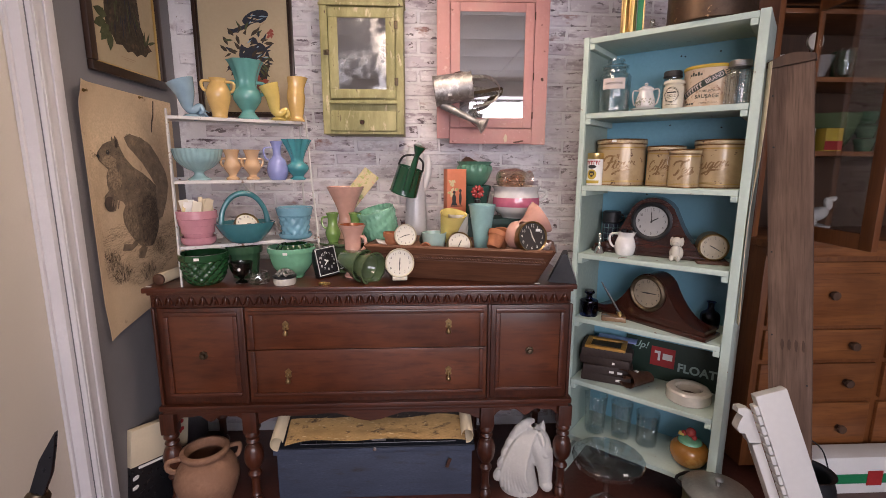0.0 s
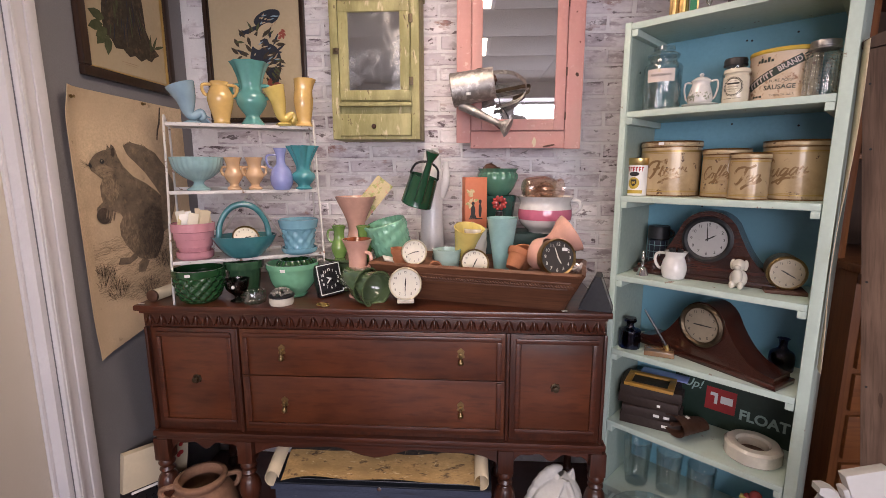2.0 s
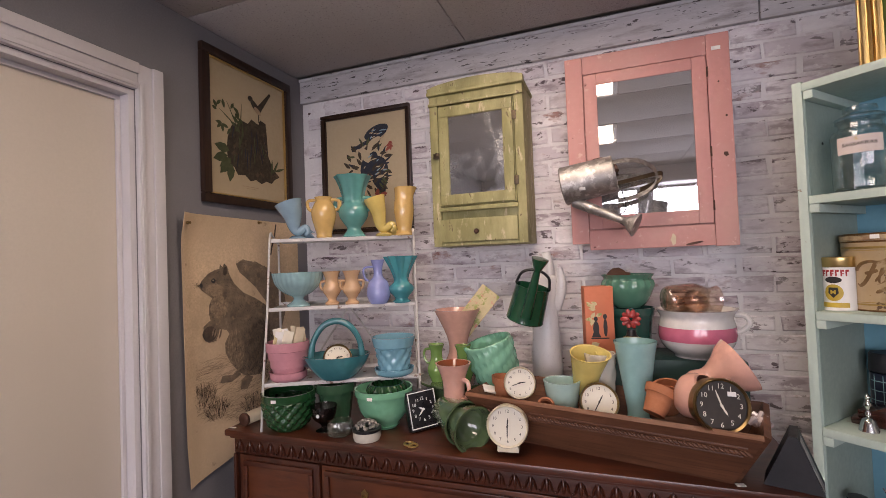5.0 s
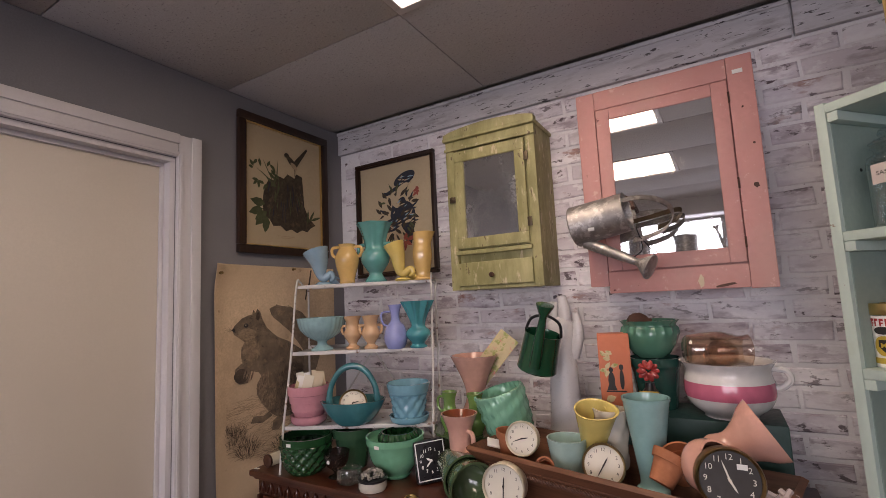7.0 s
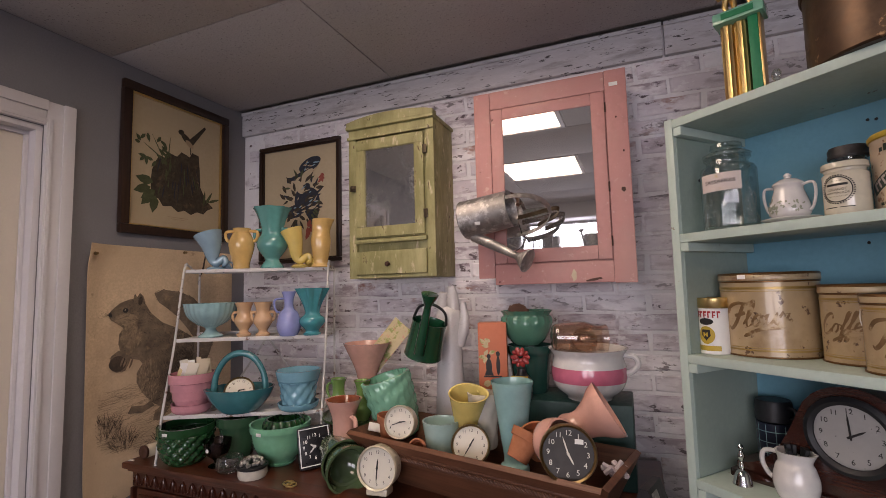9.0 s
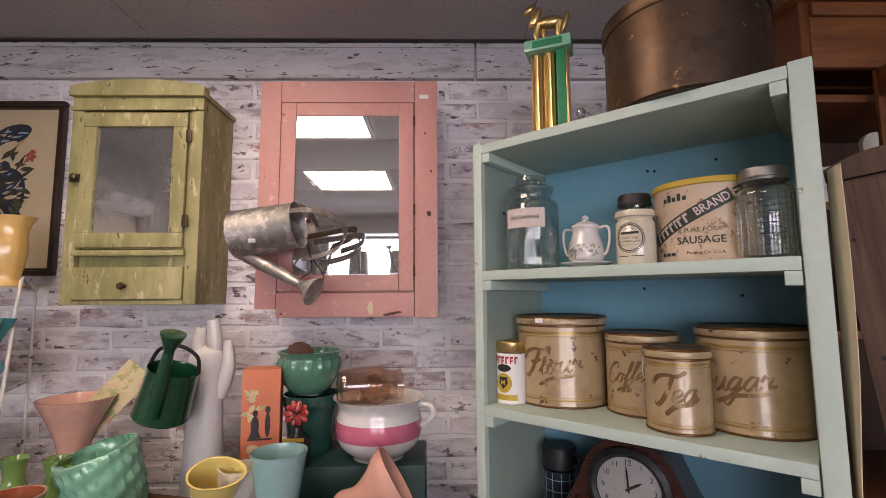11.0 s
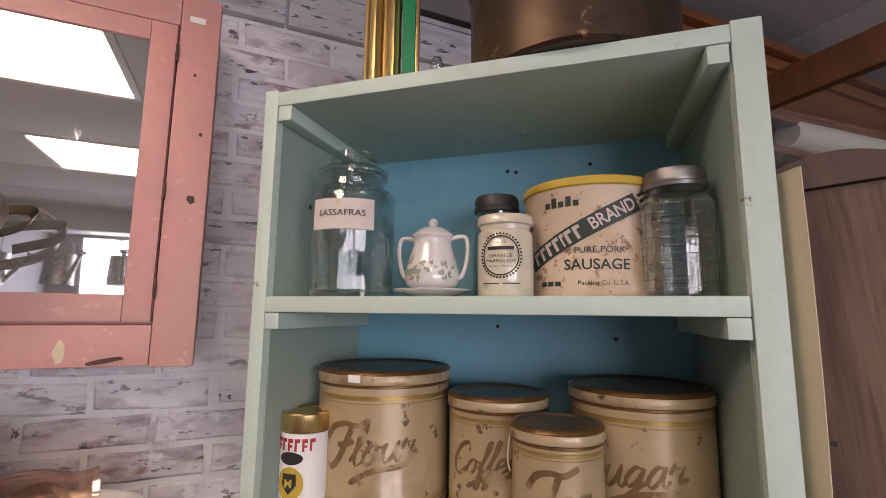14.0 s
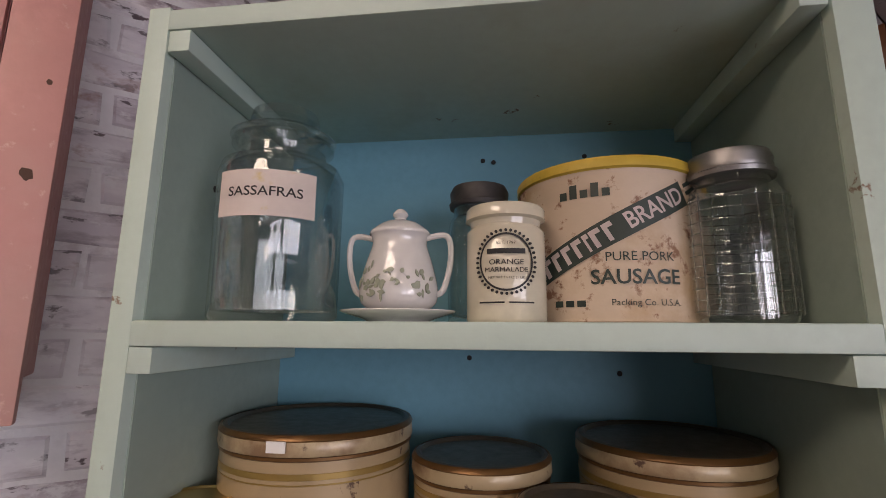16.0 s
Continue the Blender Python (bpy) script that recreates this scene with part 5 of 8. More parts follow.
part("case", boxm(-0.050, 0.050, 0, 0.035, 0, 0.124, 0.008), "black", o)
bm = bmesh.new()
for a in ((-0.046, 0.046, 0.008, 0.011), (-0.046, 0.046, 0.117, 0.120), (-0.046, -0.043, 0.011, 0.117), (0.043, 0.046, 0.011, 0.117)):
    box(bm, a[0], a[1], -0.0015, -0.0002, a[2], a[3])
part("dial_border", bm, "white", o)
part("numeral", joined(bmesh.new(), numerals(0.033, 0.014, 0.0002), pose(0, -0.0006, 0.064)), "white", o)
part("pointer", joined(bmesh.new(), pointers(0.030, 300, 225, 0.003), pose(0, -0.001, 0.064)), "white", o)

# ---- on the buffet's left ----
solid("cardboard_tube", lathe([(0, 0), (0.020, 0), (0.021, 0.002), (0.021, 0.185), (0, 0.185)], 24, None, pose(0, 0, 0, -90)), "cream", "rolled cream paper tube with a dark end cap", "paper roll", pose(-0.688, 1.975, BUF + 0.022, 0, 0, -4))
solid("end_cap", side([(0, 0), (0.0215, 0), (0.022, 0.008), (0.018, 0.011), (0, 0.011)], 24), "rusty", "dark round end cap on the paper tube", "end cap", pose(-0.688, 1.974, BUF + 0.022, 0, 0, -4))
pot("bowl", "dark forest green diamond quilted pottery bowl", "bowl", (-0.527, 2.000, BUF), "forest", [(0.050, 0), (0.058, 0.006), (0.074, 0.040), (0.084, 0.095), (0.088, 0.100), (0.088, 0.122)], 0, 0.006, lambda a, z, r: quilt(14, 0.09, 90)(a, z, r) if 0.008 < z < 0.095 else r, n=84, steps=14)
o = pot("flower_pot", "moss green drip glazed flower pot", "flower pot", (-0.413, 2.110, BUF), "moss", [(0.045, 0), (0.050, 0.01), (0.062, 0.10), (0.070, 0.102), (0.072, 0.132)], wave=flute(18, 0.012), n=54)
pot("goblet", "small smoky brown glass footed cup with a price dot", "goblet", (-0.388, 2.000, BUF), "smoky", [(0.024, 0), (0.026, 0.004), (0.010, 0.012), (0.012, 0.022), (0.036, 0.045), (0.044, 0.082)], t=0.003)
solid("price_dot", side([(0, 0), (0.006, 0), (0.006, 0.001), (0, 0.001)], 12), "white", "round white price dot on the smoky cup", "sticker", pose(-0.378, 1.953, BUF + 0.062))
pot("ashtray", "small cut crystal glass dish", "glass dish", (-0.318, 1.985, BUF), "clear", [(0.030, 0), (0.040, 0.006), (0.040, 0.030), (0.036, 0.046)], t=0.008, wave=flute(12, 0.03), n=48)
o = thing("trinket_box", "small oval beaded trinket box, cream and dark", "trinket box", pose(-0.215, 1.975, BUF))
part("base", lathe([(0, 0), (0.040, 0), (0.044, 0.012), (0.042, 0.026), (0, 0.026)], 28), "ivoryg", o)
part("band", lathe([(0.0425, 0.0265), (0.045, 0.028), (0.045, 0.034), (0.0425, 0.036), (0, 0.036), (0, 0.0265)], 28), "black", o)
bm = bmesh.new()
for i in range(60):
    a, k = rnd.uniform(0, 6.28), rnd.uniform(0, 1) ** 0.5
    bmesh.ops.create_icosphere(bm, subdivisions=1, radius=0.0052, matrix=pose(0.036 * k * math.cos(a), 0.036 * k * math.sin(a), 0.040 + 0.016 * (1 - k * k)))
part("beaded_lid", bm, "steel", o, "lid of pale and silvery beads")
pot("mixing_bowl", "large jadeite green mixing bowl", "bowl", (-0.216, 2.095, BUF), "jadeite", [(0.044, 0), (0.050, 0.008), (0.048, 0.012), (0.078, 0.050), (0.092, 0.105), (0.096, 0.108), (0.096, 0.128)], t=0.006)
pot("nested_bowl", "dark green ribbed bowl resting inside the jadeite bowl", "bowl", (-0.210, 2.105, BUF + 0.062), "forest", [(0.030, 0), (0.048, 0.02), (0.066, 0.055), (0.056, 0.076)], t=0.005, wave=flute(22, 0.035), n=66)
bm = bmesh.new()
for x, y, t in ((0, 0, 10), (0.016, -0.008, -20)):
    tube([(x + 0.014 * math.cos(k * math.pi / 6), y + 0.014 * math.sin(k * math.pi / 6), 0.004) for k in range(13)], 0.0028, 8, bm)
solid("ring", bm, "gold", "two thin gold coloured rings lying together", "ring", pose(-0.068, 1.962, BUF))
o = pot("pink_vase", "tall blush pink glazed vase with rust lining and scroll handle", "vase", (0.035, 2.088, BUF), "blush",
        [(0.036, 0), (0.038, 0.008), (0.030, 0.022), (0.033, 0.10), (0.036, 0.165), (0.056, 0.218)], 0, ears=((0.037, 0.17, 0.034, 0.11, 0.022, -20, 0.007),), inside=("rust", 0.12))
solid("round_stand", lathe([(0, 0), (0.12, 0), (0.125, 0.01), (0.105, 0.05), (0.11, 0.105), (0.135, 0.118), (0.135, 0.126), (0, 0.126)], 40), "willow", "low dark green round pottery stand", "stand", pose(-0.02, 2.275, BUF))
for x, y, k in ((-0.066, 2.205, "applegreen"), (0.032, 2.200, "applegreen")):
    pot("small_jug", "small apple green glazed jug vase with one handle", "jug", (x, y, BUF + 0.1265), k, [(0.020, 0), (0.022, 0.005), (0.032, 0.032), (0.031, 0.05), (0.021, 0.075), (0.021, 0.105), (0.029, 0.127)], 0, ears=((0.022, 0.11, 0.028, 0.06, 0.018, -10 if x > 0 else 180, 0.0045),), group="small green jugs")
pot("trumpet_vase", "large blush pink trumpet vase with ribbed body", "vase", (-0.025, 2.322, BUF + 0.1265), "blush", [(0.052, 0), (0.056, 0.010), (0.052, 0.04), (0.034, 0.085), (0.042, 0.14), (0.085, 0.234)], t=0.006)
solid("seed_packet", boxm(-0.040, 0.040, -0.001, 0.001, 0, 0.225, 0.0005), "leafprint", "tall flowered yellow seed packet leaning in the pink vase", "seed packet", pose(-0.045, 2.335, BUF + 0.25, -14, 38, 0))

# stacked green pots lying on their side
o = thing("flower_pot", "two olive green flower pots nested and lying on their side", "flower pot", pose(0.058, 2.035, BUF + 0.066, 0, 0, 52) @ pose(0, 0, 0, 97))
for nm, z0, k in (("outer_pot", 0.03, 1.0), ("inner_pot", -0.02, 0.98)):
    part(nm, lathe([(r * k, z + z0) for r, z in hollow([(0.040, -0.055), (0.044, -0.05), (0.054, 0.03), (0.062, 0.032), (0.068, 0.06)], 0.006)], 36), "willow", o)

# ---- the wooden tray and what stands in it ----
tray = thing("wooden_trough", "long stained wooden trough with rope moulding and flared sides", "trough", TRAY)
def slab(corners, t):
    """A board between four corners, thickened along its normal."""
    bm = bmesh.new()
    f = bm.faces.new([bm.verts.new(c) for c in corners])
    bm.normal_update()
    r = bmesh.ops.extrude_face_region(bm, geom=[f])
    bmesh.ops.translate(bm, vec=-f.normal * t, verts=[v for v in r["geom"] if isinstance(v, bmesh.types.BMVert)])
    return bm
TB = ((-0.265, -0.030), (0.272, -0.030), (0.272, 0.060), (-0.265, 0.060))
TT = ((-0.385, -0.130), (0.340, -0.130), (0.340, 0.130), (-0.385, 0.130))
for i, nm in enumerate(("front_board", "end_board", "rear_board", "end_board")):
    j = (i + 1) % 4
    part(nm, slab([(*TB[i], 0), (*TB[j], 0), (*TT[j], 0.148), (*TT[i], 0.148)], 0.014), "traywood", tray)
part("bottom_board", boxm(-0.262, 0.270, -0.026, 0.056, 0.001, 0.014), "traywood", tray)
bm = bmesh.new()
for i in range(66):
    u = i / 65
    x = -0.338 + 0.648 * u
    bmesh.ops.create_icosphere(bm, subdivisions=2, radius=1, matrix=pose(x, -0.1165, 0.100, 0, 38, 0) @ Matrix.Diagonal((0.0105, 0.0065, 0.0046, 1)))
for z, y in ((0.088, -0.1055), (0.113, -0.1225)):
    box(bm, -0.33 - 0.6 * (z - 0.1), 0.305 + 0.4 * (z - 0.1), y - 0.003, y + 0.004, z - 0.0025, z + 0.0025, 0.001)
part("rope_moulding", bm, "traywood", tray, "carved rope moulding", 60)

pot("planter", "mint green leaf moulded planter leaning in the trough", "planter", (0.165, 2.225, 1.050), "mintg", [(0.050, 0), (0.060, 0.015), (0.074, 0.09), (0.080, 0.18), (0.078, 0.195)], 0, 0.006, lambda a, z, r: r * (1 + 0.04 * math.sin(9 * a + 60 * z) * math.sin(14 * a - 90 * z) + 0.015 * math.sin(20 * a + 150 * z)), tilt=pose(0, 0, 0, 8, -14, 0), n=72, steps=14)
for i, (x, y, z, rx, ry) in enumerate(((0.195, 2.085, 1.085, 0, 5), (0.325, 2.025, 1.090, 70, 30), (0.598, 1.980, 1.105, -25, 25), (0.640, 2.050, 1.100, 30, -5))):
    pot("clay_pot", "small plain terracotta pot standing in the trough" if i in (0, 3) else "small terracotta pot lying tipped in the trough", "flower pot", (x, y, z), "terra", [(0.024, 0), (0.026, 0.002), (0.033, 0.045), (0.038, 0.046), (0.041, 0.066)] if i != 1 else [(0.014, 0), (0.018, 0.03), (0.022, 0.031), (0.024, 0.045)], tilt=pose(0, 0, 0, rx, ry, 0), group="terracotta pots")
pot("jug", "lemon yellow pottery jug with a wide lip, leaning", "jug", (0.428, 2.115, 1.112), "lemoncup", [(0.026, 0), (0.034, 0.02), (0.040, 0.07), (0.046, 0.12), (0.048, 0.128)], 0, 0.004, lambda a, z, r: r * (1 + 0.35 * max(0, (z - 0.06) / 0.07) * math.cos(a) ** 3 * (math.cos(a) > 0)), ears=((0.044, 0.11, 0.036, 0.04, 0.02, 60, 0.005),), tilt=pose(0, 0, 0, 20, 6, 0))
pot("cup", "ivory relief moulded tumbler", "tumbler", (0.472, 2.125, 1.075), "ivoryg", [(0.032, 0), (0.036, 0.01), (0.040, 0.08), (0.044, 0.148)], 0, 0.005, lambda a, z, r: r * (1 + 0.05 * math.sin(7 * a + 20 * z) * math.sin(90 * z)), n=64, steps=14)
pot("flower_pot", "pale aqua speckled pottery cup", "cup", (0.368, 2.065, 1.055), "aquag", [(0.034, 0), (0.040, 0.02), (0.052, 0.10)], t=0.005)
pot("tall_vase", "tall robin egg blue flaring vase on a stepped foot", "vase", (0.566, 2.085, 1.020), "robin", [(0.036, 0), (0.038, 0.03), (0.028, 0.045), (0.034, 0.10), (0.054, 0.236), (0.056, 0.240)], t=0.005)
o = pot("horn_vase", "blush pink flared vase lying tipped at the trough's end", "vase", (0.690, 2.055, 1.142), "blush", [(0.034, 0), (0.044, 0.03), (0.036, 0.060), (0.046, 0.090), (0.064, 0.118), (0.072, 0.140)], t=0.005, tilt=pose(0, 0, 0, -6, 58, 0))
pot("pink_vase", "rounded blush pink vase lying behind the dark clock", "vase", (0.668, 1.985, 1.125), "blush", [(0.030, 0), (0.050, 0.03), (0.056, 0.06), (0.040, 0.09)], tilt=pose(0, 0, 0, 30, 40, 0))
solid("glass_ball", lathe(smooth_profile([(0.001, -0.03), (0.022, -0.022), (0.031, 0), (0.022, 0.022), (0.001, 0.03)], 5), 24), "black", "shiny black round knob in the trough", "ornament", pose(0.338, 2.150, 1.112))
bm = bmesh.new()
for i in range(14):
    a = rnd.uniform(0, 360)
    tube([(rnd.uniform(-0.03, 0.03), rnd.uniform(-0.02, 0.02), 0.01 * rnd.random()), (rnd.uniform(-0.03, 0.03), rnd.uniform(-0.02, 0.02), 0.03 * rnd.random())], 0.006, 6, bm, steps=1)
solid("seashells", bm, "offpink", "small pale shells heaped in the trough's corner", "shells", pose(0.815, 1.985, 1.095), kind="stuff")
solid("paper_scrap", boxm(-0.022, 0.022, -0.018, 0.018, 0, 0.004, 0.001), "white", "crumpled white paper scrap at the trough's end", "paper", pose(0.155, 2.075, 1.112, 20, 15, 30))

# dark green tin box and what stands on it
solid("tin_box", boxm(-0.235, 0.205, -0.095, 0.095, 0, 0.224, 0.006), "teal_dk", "dark green painted tin box", "box", pose(0.655, 2.305, BUF))
ZB = BUF + 0.2245
o = thing("chamber_pot", "white ironstone chamber pot with a pink band", "chamber pot", pose(0.745, 2.280, ZB, 0, 0, -8))
pr = [(0.062, 0), (0.066, 0.008), (0.092, 0.030), (0.104, 0.060), (0.103, 0.092), (0.098, 0.118), (0.108, 0.138), (0.112, 0.142)]
part("body", vessel(pr, 0.006, 48), "whitech", o)
sm = [(r + 0.0006, z) for r, z in smooth_profile(pr, 8) if 0.050 < z < 0.095]
part("pink_band", lathe(sm, 48), "rose", o, "wide pink painted band")
part("handle", ear(0.100, 0.125, 0.098, 0.075, 0.035, 0, 0.008), "whitech", o)
o = thing("glass_jug", "amber pink pressed glass jug lying in the chamber pot", "glass jug", pose(0.655, 2.215, ZB + 0.176, 0, 92, 18))
part("body", vessel([(0.030, 0), (0.038, 0.01), (0.044, 0.05), (0.046, 0.09), (0.036, 0.13), (0.040, 0.15)], 0.004, 36, flute(10, 0.02)), "amber", o)
part("handle", ear(0.040, 0.12, 0.044, 0.05, 0.022, 90, 0.004), "amber", o)
pot("glass_tumbler", "amber pink glass tumbler tipped in the chamber pot", "tumbler", (0.720, 2.300, ZB + 0.140), "amber", [(0.026, 0), (0.030, 0.01), (0.036, 0.07)], t=0.003, tilt=pose(0, 0, 0, 60, 40, 0))
o = thing("card_box", "tall orange card box with two small dark silhouettes", "box", pose(0.466, 2.262, ZB, 0, 0, 12))
part("carton", boxm(-0.043, 0.043, -0.032, 0.032, 0, 0.215, 0.001), "orangebox", o)
bm = plate(oval(-0.012, 0.085, 0.009, 0.024), 0.0008, None, pose(0, -0.0322, 0))
plate([(-0.026, 0.058), (0.002, 0.058), (-0.012, 0.095)], 0.0008, bm, pose(0, -0.0322, 0))
plate(oval(-0.012, 0.115, 0.006, 0.007), 0.0008, bm, pose(0, -0.0322, 0))
plate(oval(0.016, 0.088, 0.006, 0.028), 0.0008, bm, pose(0, -0.0322, 0))
plate(oval(0.016, 0.122, 0.006, 0.008), 0.0008, bm, pose(0, -0.0322, 0))
box(bm, -0.028, 0.026, -0.033, -0.0322, 0.053, 0.057)
part("silhouette", bm, "inkblack", o)
for i in range(10):
    bm = bmesh.new()
    if i:
        leaf(bm, rnd.uniform(-0.03, -0.005), rnd.uniform(0.10, 0.16), 0.022, 0.012, rnd.uniform(0, 360), -0.0323)
    else:
        leaf(bm, -0.03, 0.03, 0.028, 0.02, 20, -0.0323)
    part("flower_print", bm, "leafprint", o)
pot("flower_pot", "dark fern green glazed flower pot, lower of two", "flower pot", (0.566, 2.325, ZB), "fern", [(0.050, 0), (0.054, 0.01), (0.064, 0.10), (0.070, 0.12), (0.072, 0.142)], group="stacked green pots")
pot("bowl", "fern green glazed bowl with leaf moulded rim stacked on a pot", "bowl", (0.560, 2.325, ZB + 0.1425), "seafern", [(0.040, 0), (0.060, 0.020), (0.078, 0.060), (0.076, 0.085), (0.070, 0.092), (0.080, 0.106)], wave=lambda a, z, r: r * (1 + 0.03 * math.cos(20 * a) * (z > 0.06)), n=80, group="stacked green pots")
o = thing("wall_pocket", "small brown wooden match box standing in the green bowl", "box", pose(0.532, 2.305, ZB + 0.205, -20, 12, 15))
part("front", boxm(-0.032, 0.032, -0.012, 0.012, 0, 0.055, 0.003), "rusty", o)
part("back", plate([(-0.034, 0), (0.034, 0), (0.034, 0.05), (0.02, 0.068), (0, 0.075), (-0.02, 0.068), (-0.034, 0.05)], 0.004, None, pose(0, 0.0165, 0)), "rusty", o)
o = thing("perfume_bottle", "small dark bottle with a red flower stopper and yellow band", "bottle", pose(0.562, 2.222, ZB))
part("bottle", lathe([(0, 0), (0.026, 0), (0.030, 0.01), (0.030, 0.05), (0.014, 0.07), (0.012, 0.085), (0, 0.085)], 20), "black", o)
part("band", boxm(-0.024, 0.024, -0.033, -0.0305, 0.06, 0.068, 0.001), "yellow", o)
bm = bmesh.new()
for i in range(10):
    a = i * 36
    bmesh.ops.create_icosphere(bm, subdivisions=2, radius=1, matrix=pose(0, -0.006, 0.118, 0, a, 0) @ pose(0.017, -0.005 * (i % 3), 0, 0, 0, -30 + 25 * (i % 3)) @ Matrix.Diagonal((0.014, 0.005, 0.008, 1)))
part("flower_stopper", bm, "candy", o, "red petalled stopper")

# porcelain form with a green watering can hung on it
o = bmesh.new()
lathe(smooth_profile([(0.055, 0), (0.057, 0.02), (0.050, 0.20), (0.043, 0.36), (0.045, 0.42), (0.040, 0.47), (0.001, 0.49)], 4), 28, o, None)
for x, z0, z1, r in ((-0.020, 0.44, 0.535, 0.019), (0.014, 0.44, 0.555, 0.021)):
    tube([(x, 0, z0), (x * 1.2, 0, (z0 + z1) / 2), (x * 0.8, -0.006, z1)], [r, r, r * 0.7], 14, o)
tube([(0.035, 0, 0.36), (0.058, -0.01, 0.43), (0.055, -0.012, 0.50)], [0.02, 0.018, 0.010], 12, o)
bmesh.ops.transform(o, matrix=Matrix.Diagonal((1, 0.75, 1, 1)), verts=o.verts)
solid("porcelain_form", o, "glovewhite", "tall white porcelain glove mould standing on the buffet", "glove mould", pose(0.292, 2.335, BUF))


def watering_can(name, label, m, material, h, r, spout_to, rose_r, bail, strap):
    c = thing(name, label, "watering can", m, "watering cans")
    part("body", lathe(hollow([(r * 0.98, 0), (r * 1.02, 0.004), (r, 0.010), (r * 0.92, h - 0.006), (r * 0.95, h)], 0.002), 36), material, c)
    s = part("spout", tube([(r * 0.92, 0, 0.025), ((r * 0.92 + spout_to[0]) / 2, spout_to[1] / 2, (0.025 + spout_to[2]) / 2), spout_to], [0.018, 0.016, 0.011], 12, steps=4), material, c)
    d = (Vector(spout_to) - Vector((r * 0.92, 0, 0.025))).normalized()
    turn = d.to_track_quat("Z", "Y").to_matrix().to_4x4()
    part("rose", lathe([(0.010, 0), (0.013, 0.010), (rose_r, 0.040), (rose_r * 1.02, 0.044), (0, 0.050)], 24, None, Matrix.Translation(spout_to) @ turn), material, s)
    if bail:
        part("bail_handle", tube([(0, -r * 0.9, h), (0, -r * 0.7, h + bail * 0.7), (0, 0, h + bail), (0, r * 0.7, h + bail * 0.7), (0, r * 0.9, h)], 0.0045, 8), material if material != "gcan" else "black", c)
    if strap:
        bm = bmesh.new()
        pts = [(-r * 0.9, h * 0.25), (-r - strap * 0.7, h * 0.45), (-r - strap, h * 0.85), (-r - strap * 0.75, h + strap * 0.35), (-r * 0.6, h + strap * 0.4), (-r * 0.3, h + 0.002)]
        sm = smooth_profile(pts, 5)
        prev = None
        for x, z in sm:
            row = [bm.verts.new((x, -0.009, z)), bm.verts.new((x, 0.009, z))]
            if prev:
                bm.faces.new((prev[0], prev[1], row[1], row[0]))
            prev = row
        bm.normal_update()
        bmesh.ops.solidify(bm, geom=bm.faces[:], thickness=0.0025)
        part("strap_handle", bm, material, c)
    return c


watering_can("watering_can", "glossy dark green enamel watering can hanging tipped from the porcelain form", pose(0.238, 2.232, 1.300, 6, 17, 0) @ pose(0, 0, 0, 0, 0, -80), "gcan", 0.118, 0.060, (0.070, 0, 0.178), 0.026, 0.055, 0)

# galvanised can hung on its side from the pink cabinet
CAN = pose(0.376, 2.282, 1.735, 0, 81, -4)
can = watering_can("watering_can", "dented galvanised watering can hanging on its side by its handle", CAN, "steel", 0.165, 0.063, (0.152, -0.028, 0.158), 0.036, 0.0, 0)
def strap(pts, wide, name, material):
    """A flat metal band along pts, its width along the vector wide."""
    bm, prev = bmesh.new(), None
    wv = Vector(wide)
    for i in range(len(pts) - 1):
        p0, p1, p2, p3 = (Vector(pts[min(max(k, 0), len(pts) - 1)]) for k in (i - 1, i, i + 1, i + 2))
        for k in range(7 if i == len(pts) - 2 else 6):
            u = k / 6
            q = 0.5 * (2 * p1 + (p2 - p0) * u + (2 * p0 - 5 * p1 + 4 * p2 - p3) * u * u + (3 * p1 - p0 - 3 * p2 + p3) * u ** 3)
            row = [bm.verts.new(q - wv), bm.verts.new(q + wv)]
            if prev:
                bm.faces.new((prev[0], prev[1], row[1], row[0]))
            prev = row
    bm.normal_update()
    bmesh.ops.solidify(bm, geom=bm.faces[:], thickness=0.0022)
    ob = part(name, bm, material, can)
    ob.matrix_local = CAN.inverted() @ pose(0.536, 2.272, 1.74)
    return ob
strap([(-0.012, -0.045, 0.046), (0.03, -0.045, 0.050), (0.075, -0.035, 0.044), (0.112, -0.015, 0.022), (0.120, 0.0, -0.008), (0.098, 0.01, -0.038), (0.050, 0.02, -0.056), (0.008, 0.025, -0.062)], (0.002, 0.008, 0.0075), "strap_handle", "steel")
strap([(0.0, 0.055, -0.005), (0.06, 0.05, 0.004), (0.115, 0.045, 0.014), (0.140, 0.04, 0.012), (0.128, 0.04, -0.010), (0.075, 0.045, -0.030)], (0.001, 0.006, 0.007), "rear_handle", "darkbrass")
ob = part("bail", tube([(-0.085, 0.05, 0.055), (-0.065, 0.09, 0.085), (-0.03, 0.11, 0.092), (0.0, 0.1, 0.07), (0.01, 0.06, 0.04)], 0.006, 8), "rusty", can)
ob.matrix_local = CAN.inverted() @ pose(0.536, 2.272, 1.74)
ob = part("cord", tube([(0.02, 0.02, -0.03), (0.03, 0.03, -0.09), (0.0, 0.03, -0.12), (0.04, 0.04, -0.15), (0.06, 0.03, -0.11), (0.03, 0.02, -0.06)], 0.0016, 6), "black", can)
ob.matrix_local = CAN.inverted() @ pose(0.536, 2.272, 1.74)

